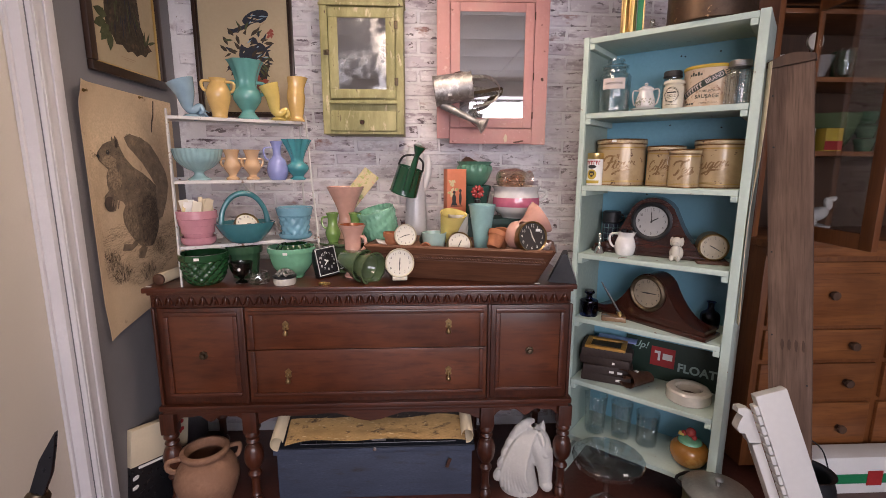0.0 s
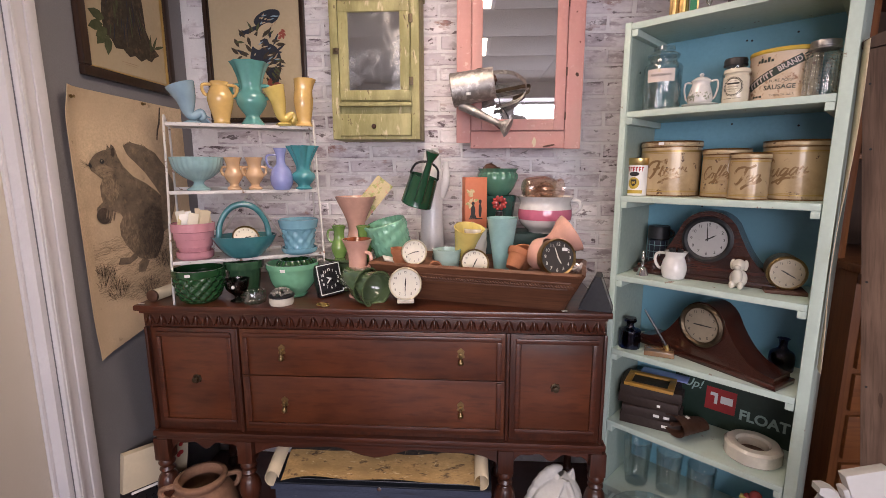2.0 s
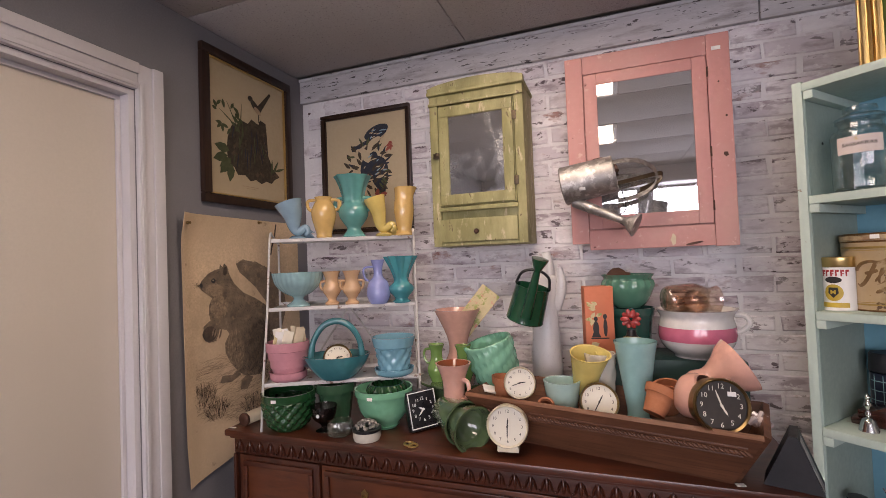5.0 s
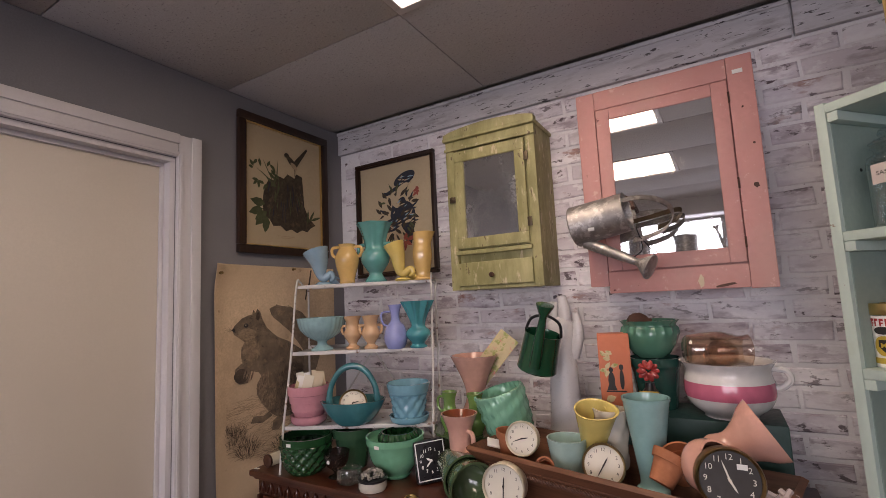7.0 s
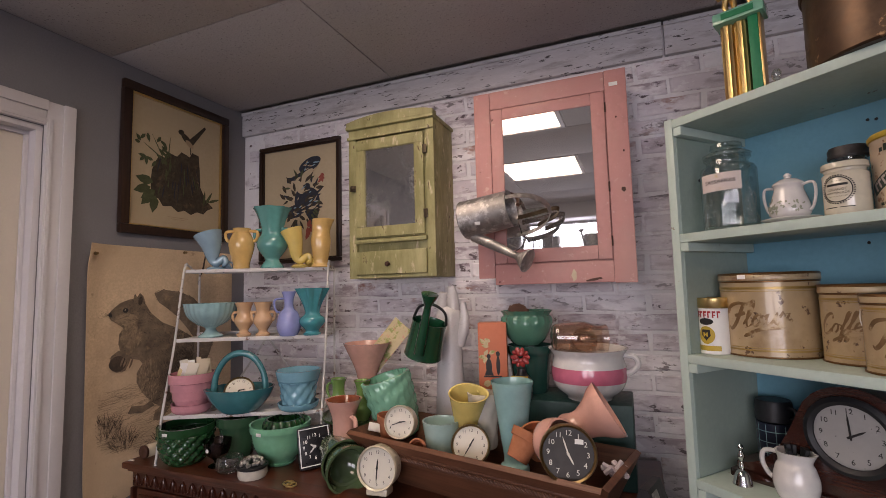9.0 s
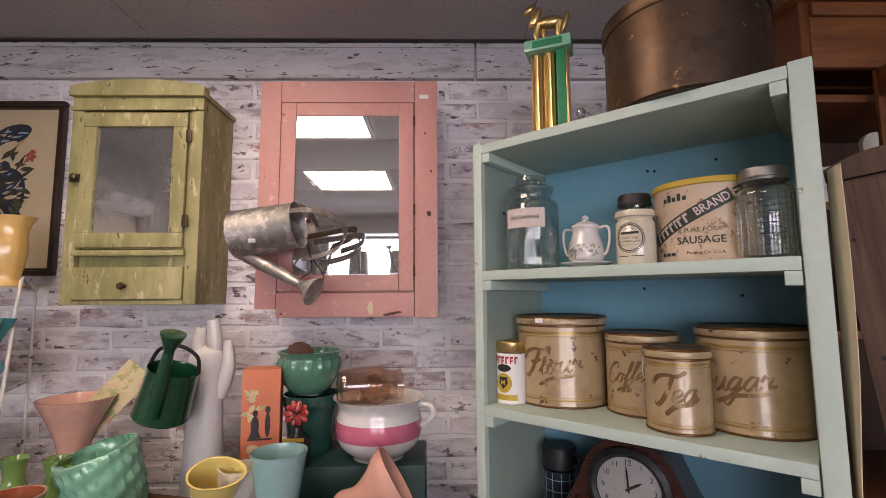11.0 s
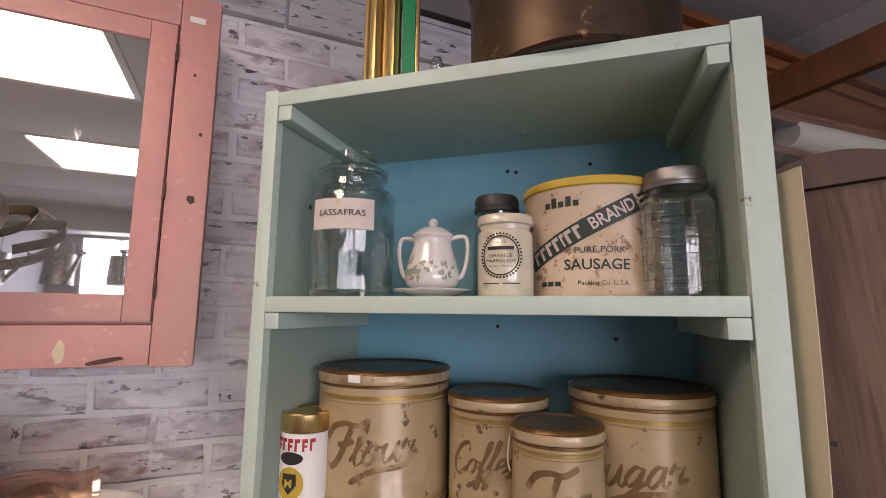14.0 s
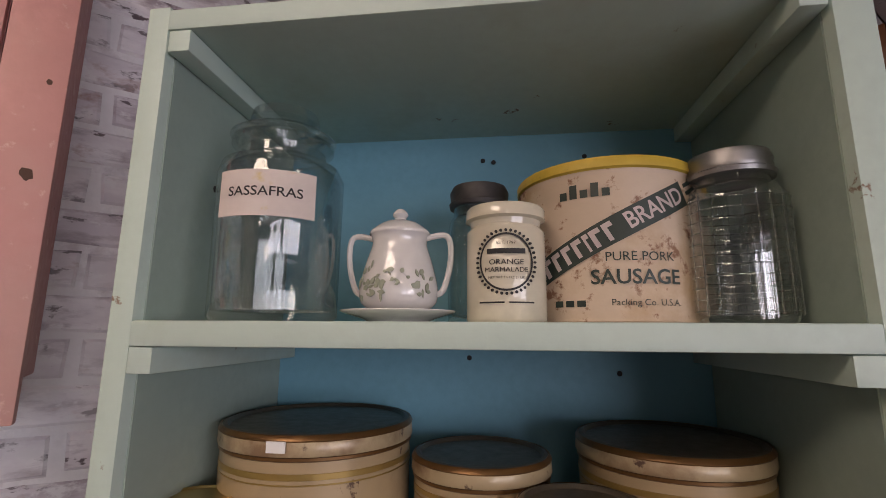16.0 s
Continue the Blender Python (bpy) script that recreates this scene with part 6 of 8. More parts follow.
# black wedge stand beside the trough
o = thing("display_stand", "black plastic wedge display stand", "stand", pose(0.885, 1.990, BUF, 0, 0, -18))
part("body", plate([(-0.055, 0), (0.055, 0), (0.012, 0.118), (-0.004, 0.118)], 0.085, None, pose(0, 0.04, 0)), "blackmatte", o)
part("edge_strip", slab([(0.0165, -0.040, 0.110), (0.0165, -0.006, 0.110), (0.053, -0.006, 0.010), (0.053, -0.040, 0.010)], -0.001), "steel", o)
solid("price_tag", boxm(-0.010, 0.010, -0.006, 0.006, 0, 0.0012), "white", "tiny white price tag on the buffet top", "price tag", pose(0.77, 1.945, BUF, 0, 0, 15), "price tags")
solid("price_tag", boxm(-0.010, 0.010, -0.005, 0.005, 0, 0.0012), "white", "tiny white price tag at the buffet's corner", "price tag", pose(-0.715, 1.945, BUF, 0, 0, 5), "price tags")


# ---- bookcase: top shelf ----
Z = 1.6335
o = thing("apothecary_jar", "clear glass apothecary jar with a worn pale paper label", "jar", on_shelf(0.098, 0.062, Z, 14) @ Matrix.Diagonal((1.06, 1.06, 0.955, 1)))
oct8 = lambda a, z, r: r * (1 - 0.035 * abs(math.sin(4 * a))) if z < 0.155 else r
part("body", lathe([(0, 0.002), (0.052, 0), (0.056, 0.005), (0.057, 0.145), (0.052, 0.156), (0.042, 0.162), (0.040, 0.172), (0.046, 0.178), (0.046, 0.182), (0.042, 0.182), (0.037, 0.172), (0.038, 0.160), (0.048, 0.152), (0.0535, 0.143), (0.053, 0.010), (0, 0.008)], 48, wave=oct8), "clear", o)
part("lid", lathe([(0, 0.184), (0.046, 0.183), (0.048, 0.188), (0.040, 0.194), (0.020, 0.196), (0.018, 0.200), (0.032, 0.206), (0.030, 0.216), (0, 0.220)], 32), "clear", o)
bm = bmesh.new()
box(bm, -0.041, 0.041, -0.0006, 0, 0.092, 0.135)
part("label", wrapped(bm, 0.0572), "jarlabel", o, "worn pale paper label")
part("label_lettering", wrapped(joined(bmesh.new(), lettering("SASSAFRAS", 0.0125, bold=0.0001), pose(0, 0, 0.114)), 0.0584), "inkblack", o)
o = thing("sugar_bowl", "white china sugar bowl with grey flower sprays on a saucer", "sugar bowl", on_shelf(0.216, 0.075, Z) @ Matrix.Diagonal((0.97, 0.97, 1.0, 1)))
part("saucer", vessel([(0.030, 0), (0.034, 0.003), (0.054, 0.009), (0.056, 0.011)], 0.003), "whiteg", o)
pr = [(0.029, 0.012), (0.037, 0.019), (0.038, 0.034), (0.032, 0.058), (0.027, 0.074), (0.029, 0.084)]
part("body", vessel(pr, 0.003, 40), "whiteg", o)
part("lid", lathe(smooth_profile([(0.030, 0.083), (0.029, 0.087), (0.018, 0.095), (0.006, 0.099), (0.008, 0.104), (0.004, 0.109), (0.0005, 0.110)], 4), 32), "whiteg", o)
for t in (0, 180):
    part("handle", ear(0.029, 0.080, 0.036, 0.026, 0.015, t, 0.003, 0.006), "whiteg", o)
bm = bmesh.new()
rnd = random.Random(8)
for i in range(46):
    leaf(bm, rnd.uniform(-0.04, 0.04), 0.022 + 0.028 * rnd.random() * (1 - 0.3 * rnd.random()), rnd.uniform(0.004, 0.009), rnd.uniform(0.002, 0.005), rnd.uniform(0, 360), 0)
for v in bm.verts:
    r0 = 0.0386 if v.co.z < 0.035 else 0.0386 - (v.co.z - 0.035) * 0.24
    a = v.co.x / 0.038 - math.pi / 2
    r = r0 + 0.0004 - v.co.y
    v.co = Vector((r * math.cos(a), r * math.sin(a), v.co.z))
part("flower_spray", bm, "sage_print", o, "grey green transfer print flowers")
o = thing("marmalade_jar", "cream stoneware marmalade jar with black oval print", "jar", on_shelf(0.317, 0.072, Z) @ Matrix.Diagonal((0.97, 0.97, 0.88, 1)))
part("body", lathe(hollow([(0.036, 0), (0.0375, 0.003), (0.0375, 0.092), (0.033, 0.098), (0.034, 0.104), (0.038, 0.106), (0.038, 0.116), (0.036, 0.119)], 0.004), 40), "stonew", o)
bm = bmesh.new()
for i in range(40):
    a = 2 * math.pi * i / 40
    joined(bm, plate(oval(0, 0, 0.0016, 0.0013, 0, 8), 0.0003), pose(0.027 * math.cos(a), 0, 0.058 + 0.031 * math.sin(a), 0, -math.degrees(a), 0))
n = 40
ring = [oval(0, 0.058, 0.0245 * k, 0.0285 * k, 0, n) for k in (1.0, 0.93)]
va, vb = [[bm.verts.new((x, -0.0003, z)) for x, z in q] for q in ring]
for i in range(n):
    bm.faces.new((va[i], va[(i + 1) % n], vb[(i + 1) % n], vb[i]))
box(bm, -0.017, 0.017, -0.0003, 0, 0.066, 0.071)
for text, z, s in (("ORANGE", 0.0575, 0.0075), ("MARMALADE", 0.050, 0.0066), ("NET WT 16 OZ (1 LB)", 0.0425, 0.0034), ("EST. 1797", 0.0765, 0.0042)):
    joined(bm, lettering(text, s), pose(0, 0, z))
box(bm, -0.025, -0.002, -0.0003, 0, 0.018, 0.0195)
box(bm, 0.002, 0.025, -0.0003, 0, 0.018, 0.0195)
part("printed_oval", wrapped(bm, 0.0377), "inkblack", o, "black printed oval with lettering")
o = thing("canning_jar", "glass jar with a dark zinc lid, standing behind", "jar", on_shelf(0.289, 0.165, Z) @ Matrix.Diagonal((1, 1, 0.935, 1)))
part("body", vessel([(0.034, 0), (0.036, 0.01), (0.036, 0.11), (0.030, 0.13), (0.030, 0.14)], 0.003), "clear", o)
part("lid", lathe([(0, 0.142), (0.034, 0.141), (0.035, 0.146), (0.033, 0.149), (0.034, 0.160), (0.031, 0.167), (0, 0.168)], 36), "darklid", o)
# large printed tin
o = thing("lard_tin", "large rust specked cream tin with yellow rim and dark diagonal banner", "tin", on_shelf(0.425, 0.150, Z) @ Matrix.Diagonal((0.965, 0.965, 0.935, 1)))
R = 0.093
part("body", lathe(hollow([(R, 0), (R + 0.0012, 0.002), (R, 0.005), (R, 0.147), (R + 0.001, 0.149)], 0.002), 56), "cantin", o)
part("rim", lathe([(R + 0.0002, 0.149), (R + 0.003, 0.151), (R + 0.003, 0.159), (R + 0.001, 0.162), (R - 0.006, 0.161), (R - 0.008, 0.157), (0, 0.157), (0, 0.149)], 56), "yellow", o, "scuffed yellow lid")
turn = radians(-4)
def on_tin(bm, z=0.0, x=0.0, tilt=0):
    return wrapped(joined(bmesh.new(), bm, pose(x, 0, z, 0, -tilt, 0)), R, 0.0008, turn)
bm = boxm(-0.095, 0.075, -0.0004, 0, -0.0125, 0.0125)
part("banner", on_tin(bm, 0.092, 0.0, 28), "bannergreen", o, "dark green diagonal banner")
bm = bmesh.new()
for i in range(3):
    box(bm, 0.080, 0.10, -0.0004, 0, -0.012 + 0.008 * i, -0.008 + 0.008 * i)
part("banner_stripe", on_tin(bm, 0.092, 0, 28), "bannergreen", o)
x = -0.085
for w in (0.013, 0.012, 0.012, 0.012, 0.007, 0.013, 0.012):
    bm = boxm(x, x + w * 0.35, -0.0009, -0.0005, -0.009, 0.009)
    box(bm, x + w * 0.35, x + w * 0.8, -0.0009, -0.0005, 0.004, 0.009)
    part("banner_bar", on_tin(bm, 0.092, 0.0, 28), "offpink", o, "pale block shape on the banner")
    x += w
part("banner_lettering", on_tin(joined(bmesh.new(), lettering("BRAND", 0.023, bold=0.0004, squeeze=0.85), pose(0.038, -0.0004, 0)), 0.092, 0.0, 28), "offpink", o, "pale lettering on the banner")
bm = lettering("PURE PORK", 0.0122)
joined(bm, lettering("SAUSAGE", 0.0195, bold=0.0003), pose(-0.004, 0, -0.0195))
joined(bm, lettering("Packing Co. U.S.A.", 0.0085), pose(0.004, 0, -0.043))
part("tin_lettering", on_tin(bm, 0.062, 0.016), "bannergreen", o, "dark printed lettering")
for i in range(5):
    part("print_bar", on_tin(boxm(-0.055 + 0.010 * i, -0.048 + 0.010 * i, -0.0004, 0, 0.122, 0.136 if i % 2 else 0.130)), "bannergreen", o)
for i in range(3):
    part("print_bar", on_tin(boxm(-0.064 + 0.011 * i, -0.056 + 0.011 * i, -0.0004, 0, 0.0155, 0.0215)), "bannergreen", o)
o = thing("ribbed_jar", "square ribbed clear glass jar with a zinc screw lid", "jar", on_shelf(0.524, 0.085, Z) @ Matrix.Diagonal((0.94, 0.94, 0.955, 1)))
sq = lambda a, z, r: r * (1 + 0.06 * abs(math.sin(2 * a)) ** 3 + 0.008 * math.cos(36 * a) + 0.006 * math.sin(z * 900)) if 0.004 < z < 0.118 else r
part("body", lathe(hollow([(0.040, 0), (0.044, 0.004)] + [(0.044, 0.004 + 0.0035 * i) for i in range(1, 33)] + [(0.040, 0.126), (0.034, 0.130), (0.034, 0.138)], 0.003), 108, wave=sq), "clear", o)
bm = bmesh.new()
for i in range(11):
    lathe([(0.0442, 0.0105 + 0.0102 * i), (0.0452, 0.0110 + 0.0102 * i), (0.0442, 0.0115 + 0.0102 * i)], 48, bm, wave=lambda a, z, r: r * (1 + 0.06 * abs(math.sin(2 * a)) ** 3))
for i in range(24):
    a = 2 * math.pi * i / 24
    k = 1 + 0.06 * abs(math.sin(2 * a)) ** 3
    box(bm, -0.0005, 0.0005, -0.0008, 0, 0.008, 0.116, 0, pose(0.0443 * k * math.cos(a), 0.0443 * k * math.sin(a), 0, 0, 0, math.degrees(a) + 90))
part("pressed_rib", bm, "glassrib", o, "pressed ribs in a square grid")
part("lid", lathe([(0, 0.139), (0.039, 0.137), (0.040, 0.141), (0.037, 0.143), (0.038, 0.147), (0.037, 0.150), (0.038, 0.154), (0.036, 0.160), (0, 0.161)], 40), "zinc", o, "dull zinc screw lid")

# ---- bookcase: kitchen tins ----
Z = 1.3425


# pen strokes of a flowing script: advance, then strokes of x, z with the small letters one unit high
SCRIPT = {
    "F": (1.35, ((1.0, 2.0, 0.85, 1.2, 0.6, 0.3, 0.25, -0.1, -0.05, 0.15), (-0.45, 1.35, -0.2, 1.95, 0.5, 2.15, 1.2, 2.0, 1.9, 2.25), (0.35, 1.05, 0.9, 1.1, 1.3, 1.25))),
    "T": (1.2, ((0.95, 2.0, 0.85, 1.2, 0.65, 0.3, 0.3, -0.1, 0.0, 0.15), (-0.45, 1.3, -0.15, 1.95, 0.5, 2.1, 1.2, 1.95, 1.8, 2.25))),
    "C": (1.3, ((1.3, 1.55, 1.15, 2.1, 0.55, 1.9, 0.1, 1.0, 0.3, 0.1, 0.9, 0.0, 1.4, 0.5),)),
    "S": (1.3, ((1.3, 1.75, 1.0, 2.15, 0.55, 1.8, 0.8, 1.2, 1.0, 0.5, 0.5, -0.05, 0.0, 0.3, 0.15, 0.6),)),
    "l": (0.6, ((0.0, 0.2, 0.45, 1.3, 0.5, 2.1, 0.3, 1.9, 0.2, 0.6, 0.4, 0.0, 0.75, 0.25),)),
    "f": (0.6, ((0.0, 0.3, 0.45, 1.3, 0.6, 2.1, 0.4, 2.0, 0.25, 0.6, 0.05, -0.9, 0.3, -0.8, 0.35, 0.1, 0.7, 0.35),)),
    "o": (0.95, ((0.7, 0.9, 0.35, 0.95, 0.1, 0.4, 0.35, 0.0, 0.7, 0.3, 0.7, 0.85, 0.9, 0.8, 1.1, 0.75),)),
    "e": (0.75, ((0.1, 0.4, 0.6, 0.6, 0.55, 0.95, 0.2, 0.85, 0.1, 0.3, 0.4, 0.0, 0.85, 0.35),)),
    "u": (1.05, ((0.0, 0.7, 0.2, 1.0, 0.15, 0.4, 0.35, 0.0, 0.65, 0.3, 0.85, 1.0, 0.8, 0.3, 1.0, 0.0, 1.2, 0.3),)),
    "a": (1.0, ((0.75, 0.85, 0.4, 0.95, 0.1, 0.4, 0.3, 0.0, 0.65, 0.35, 0.8, 0.95, 0.75, 0.3, 0.95, 0.0, 1.15, 0.3),)),
    "r": (0.9, ((0.0, 0.6, 0.2, 1.05, 0.3, 0.85, 0.65, 0.9, 0.55, 0.4, 0.65, 0.0, 1.0, 0.35),)),
    "g": (1.0, ((0.75, 0.85, 0.4, 0.95, 0.1, 0.4, 0.3, 0.05, 0.65, 0.35, 0.8, 0.95, 0.65, -0.3, 0.35, -1.0, 0.05, -0.7, 0.6, -0.1, 1.1, 0.3),)),
}


def penned(bm, pts, wide, level):
    """One pen stroke: a broad nib held at forty degrees drawn along a smooth line."""
    pts = [Vector((x, 0, z)) for x, z in pts]
    prev = None
    for i in range(len(pts) - 1):
        p0, p1, p2, p3 = (pts[min(max(k, 0), len(pts) - 1)] for k in (i - 1, i, i + 1, i + 2))
        for k in range(6 if i == len(pts) - 2 else 5):
            u = k / 5
            q = 0.5 * (2 * p1 + (p2 - p0) * u + (2 * p0 - 5 * p1 + 4 * p2 - p3) * u * u + (3 * p1 - p0 - 3 * p2 + p3) * u ** 3)
            d = ((p2 - p0) * (1 - u) + (p3 - p1) * u).normalized()
            side_way = Vector((-d.z, 0, d.x))
            w = wide * (0.30 + 0.70 * abs(d.x * 0.64 - d.z * -0.77)) * (0.45 if (i == 0 and k == 0) or (i == len(pts) - 2 and k == 5) else 1)
            row = [bm.verts.new(q + side_way * w - Vector((0, level, 0))), bm.verts.new(q - side_way * w - Vector((0, level, 0)))]
            if prev:
                bm.faces.new((prev[0], prev[1], row[1], row[0]))
            prev = row


def script(word, size):
    """A word in rising slanted script with a swash under it."""
    bm, x, level = bmesh.new(), 0.0, 0.0
    total = sum(SCRIPT[c][0] for c in word)
    for c in word:
        advance, strokes = SCRIPT[c]
        for flat in strokes:
            pts = [(x + flat[i] + 0.26 * flat[i + 1], flat[i + 1] + 0.10 * (x + flat[i])) for i in range(0, len(flat), 2)]
            pts = [((px - total / 2) * size, (pz - 0.75) * size) for px, pz in pts]
            penned(bm, pts, size * (0.17 if c.isupper() else 0.11), level)
            level += 0.00005
        x += advance
    end = total / 2 * size
    penned(bm, [(end * 1.02, size * 0.10), (end * 0.75, -size * 0.55), (end * 0.1, -size * 0.80), (-end * 0.42, -size * 1.45)], size * 0.17, level)
    return bm


def kitchen_tin(word, size, u, d, r, h, lid_h, turn, label, xs=0.0, zs=0.42):
    o = thing("kitchen_canister", label, "canister", on_shelf(u, d, Z), "kitchen canisters")
    part("body", lathe(hollow([(r, 0), (r + 0.001, 0.003), (r, 0.006), (r, h - lid_h - 0.004)], 0.0015), 56), "tinbody", o)
    l = part("lid", lathe([(0, h - lid_h), (r + 0.0022, h - lid_h), (r + 0.003, h - lid_h + 0.002), (r + 0.0022, h - 0.005), (r - 0.001, h)], 56), "tinlid", o)
    part("lid_top", lathe([(r - 0.001, h), (r - 0.005, h + 0.0005), (r - 0.008, h - 0.003), (0, h - 0.003)], 56), "tintop", l, "darkened lid top")
    # dark bronze strip under the lid, drawn in for its shadow
    part("lid_shadow_line", lathe([(r + 0.0002, h - lid_h - 0.0045), (r + 0.0016, h - lid_h - 0.0035), (r + 0.0016, h - lid_h - 0.0008), (r + 0.0002, h - lid_h - 0.0005)], 56), "bronze", o)
    for z0, z1 in ((h * 0.80, h * 0.83), (h * 0.775, h * 0.783), (h * 0.075, h * 0.095), (h * 0.11, h * 0.118)):
        part("gold_band", lathe([(r + 0.0002, z0), (r + 0.0006, z0 + 0.0003), (r + 0.0006, z1 - 0.0003), (r + 0.0002, z1)], 56), "ltgold", o)
    bm = script(word, size)
    part("script_lettering", wrapped(joined(bmesh.new(), bm, pose(xs, 0, h * zs)), r, 0.0006, turn), "script", o, "worn bronze script lettering")
    part("base_rim", lathe([(r + 0.0012, 0.0), (r + 0.0024, 0.0008), (r + 0.0024, 0.0032), (r + 0.0012, 0.0042)], 56), "bronze", o)
    part("lid_rim", lathe([(r + 0.0023, h - 0.0052), (r + 0.0030, h - 0.0040), (r + 0.0012, h - 0.0004), (r - 0.0004, h + 0.0004)], 56), "bronze", l, "dark worn lid edge")


kitchen_tin("Flour", 0.026, 0.112, 0.160, 0.099, 0.190, 0.018, radians(8), "large cream tin flour canister with dark lid", 0.008, 0.44)
kitchen_tin("Coffee", 0.019, 0.289, 0.164, 0.070, 0.160, 0.017, radians(-6), "medium cream tin coffee canister", -0.004, 0.46)
kitchen_tin("Tea", 0.0235, 0.377, 0.073, 0.0535, 0.143, 0.016, radians(4), "small cream tin tea canister with a wire bail", 0.002, 0.46)
kitchen_tin("Sugar", 0.024, 0.480, 0.170, 0.089, 0.179, 0.017, radians(-4), "large cream tin sugar canister", -0.018, 0.47)
solid("bail_wire", tube([(-0.0585, 0, 0.128), (-0.062, 0, 0.10), (-0.059, -0.002, 0.085)], 0.001, 6), "white", "thin pale wire on the tea canister", "wire", on_shelf(0.377, 0.073, Z) @ pose(0.0025, 0, -0.004))
o = thing("coffee_can", "small white coffee tin with gold top and yellow print", "tin", on_shelf(0.034, 0.068, Z))
r = 0.033
part("body", lathe(hollow([(r, 0), (r + 0.0008, 0.002), (r, 0.004), (r, 0.108)], 0.0015), 40), "white", o)
part("top_band", lathe([(r + 0.0004, 0.109), (r + 0.0012, 0.110), (r + 0.0008, 0.132), (r - 0.001, 0.134), (r - 0.003, 0.132), (0, 0.131), (0, 0.109)], 40), "gold", o)
bm = bmesh.new()
for i in range(7):
    x = -0.034 + 0.0098 * i
    box(bm, x, x + 0.003, -0.0004, 0, 0.086, 0.102)
    box(bm, x + 0.003, x + 0.0072, -0.0004, 0, 0.097, 0.102)
    if i % 2:
        box(bm, x + 0.003, x + 0.0065, -0.0004, 0, 0.091, 0.094)
part("red_bar", wrapped(bm, r), "red", o)
bm = plate(oval(0, 0.077, 0.017, 0.008, 0, 20), 0.0004)
part("dark_badge", wrapped(bm, r), "inkblack", o)
bm = plate(oval(0, 0.045, 0.019, 0.021, 0, 22), 0.0004)
box(bm, -0.03, 0.03, -0.0004, 0, 0.008, 0.020)
part("yellow_sun", wrapped(bm, r), "yellow", o)
bm = plate([(-0.009, 0.058), (0.009, 0.058), (0.010, 0.044), (0, 0.032), (-0.010, 0.044)], 0.0004)
part("shield", wrapped(bm, r, 0.0022), "inkblack", o)
part("shield_letter", wrapped(joined(bmesh.new(), lettering("M", 0.014, bold=0.0004), pose(0, 0, 0.046)), r, 0.0036), "yellow", o)


# ---- bookcase: clocks and small things ----
def mantel_clock(label, m, half, top, r, face_z, depth, round_top):
    o = thing("mantel_clock", label, "clock", m, "mantel clocks")
    n, out = 28, [(-half, 0.018)]
    R = r * (1.55 if round_top else 1.32)
    for i in range(n + 1):
        x = -half + 2 * half * i / n
        ax = abs(x)
        if ax < R * 0.96:
            z = face_z + math.sqrt(max(R * R - ax * ax, 0)) * 1.0
            z = max(z, 0.05)
        else:
            k = (ax - R * 0.96) / (half - R * 0.96)
            z = 0.035 + (face_z + R * 0.28 - 0.035) * max(0.0, 1 - k) ** 2.4
        out.append((x, z))
    out.append((half, 0.018))
    part("case", plate(out, depth, None, pose(0, depth / 2, 0)), "mahog", o, sharp=30)
    part("plinth", boxm(-half - 0.012, half + 0.012, -depth / 2 - 0.012, depth / 2 + 0.008, 0, 0.0175, 0.004), "mahog", o)
    part("rim", side([(r * 0.99, 0), (r * 1.25, 0), (r * 1.27, 0.010), (r * 1.12, 0.016), (r * 0.99, 0.010)], 44, pose(0, -depth / 2 - 0.0003, face_z)), "blackmatte" if round_top else "darkbrass", o)
    d = part("dial", side([(0, 0), (r, 0), (r, 0.004), (0, 0.004)], 44, pose(0, -depth / 2 - 0.0003, face_z)), "silverdial" if round_top else "olddial", o)
    part("numeral", joined(bmesh.new(), numerals(r * 0.80, r * 0.24), pose(0, -depth / 2 - 0.0046, face_z)), "inkblack", d)
    part("pointer", joined(bmesh.new(), pointers(r * 0.9, 58 if round_top else 268, 356 if round_top else 87, 0.0022), pose(0, -depth / 2 - 0.0048, face_z)), "inkblack", d)
    return o


mantel_clock("dark mahogany tambour mantel clock with a silvered dial", on_shelf(0.265, 0.165, 1.0535, 4), 0.225, 0.24, 0.062, 0.146, 0.10, True)
mantel_clock("brown mahogany tambour mantel clock standing askew on its shelf", on_shelf(0.300, 0.125, 0.7685, -16), 0.235, 0.22, 0.060, 0.138, 0.10, False)
o = thing("vacuum_flask", "navy plaid vacuum flask with a black cup", "flask", on_shelf(0.072, 0.215, 1.0535))
part("body", lathe([(0, 0), (0.036, 0), (0.038, 0.004), (0.038, 0.115), (0, 0.116)], 32), "plaid", o)
bm = bmesh.new()
for z in (0.02, 0.045, 0.07, 0.095):
    lathe([(0.0381, z), (0.0386, z + 0.0004), (0.0386, z + 0.0016), (0.0381, z + 0.002)], 32, bm)
for i in range(12):
    a = i * math.pi / 6
    box(bm, -0.0008, 0.0008, -0.0005, 0, 0.006, 0.112, 0, pose(0.0386 * math.cos(a), 0.0386 * math.sin(a), 0, 0, 0, math.degrees(a) + 90))
part("plaid_line", bm, "paleaqua", o)
c = part("cup", lathe([(0, 0.117), (0.036, 0.117), (0.040, 0.120), (0.039, 0.162), (0.036, 0.168), (0, 0.168)], 32), "blackmatte", o)
part("cup_handle", ear(0.039, 0.155, 0.039, 0.128, 0.018, -10, 0.004), "blackmatte", o)
o = thing("bell", "small silver hand bell", "bell", on_shelf(0.078, 0.060, 1.0535))
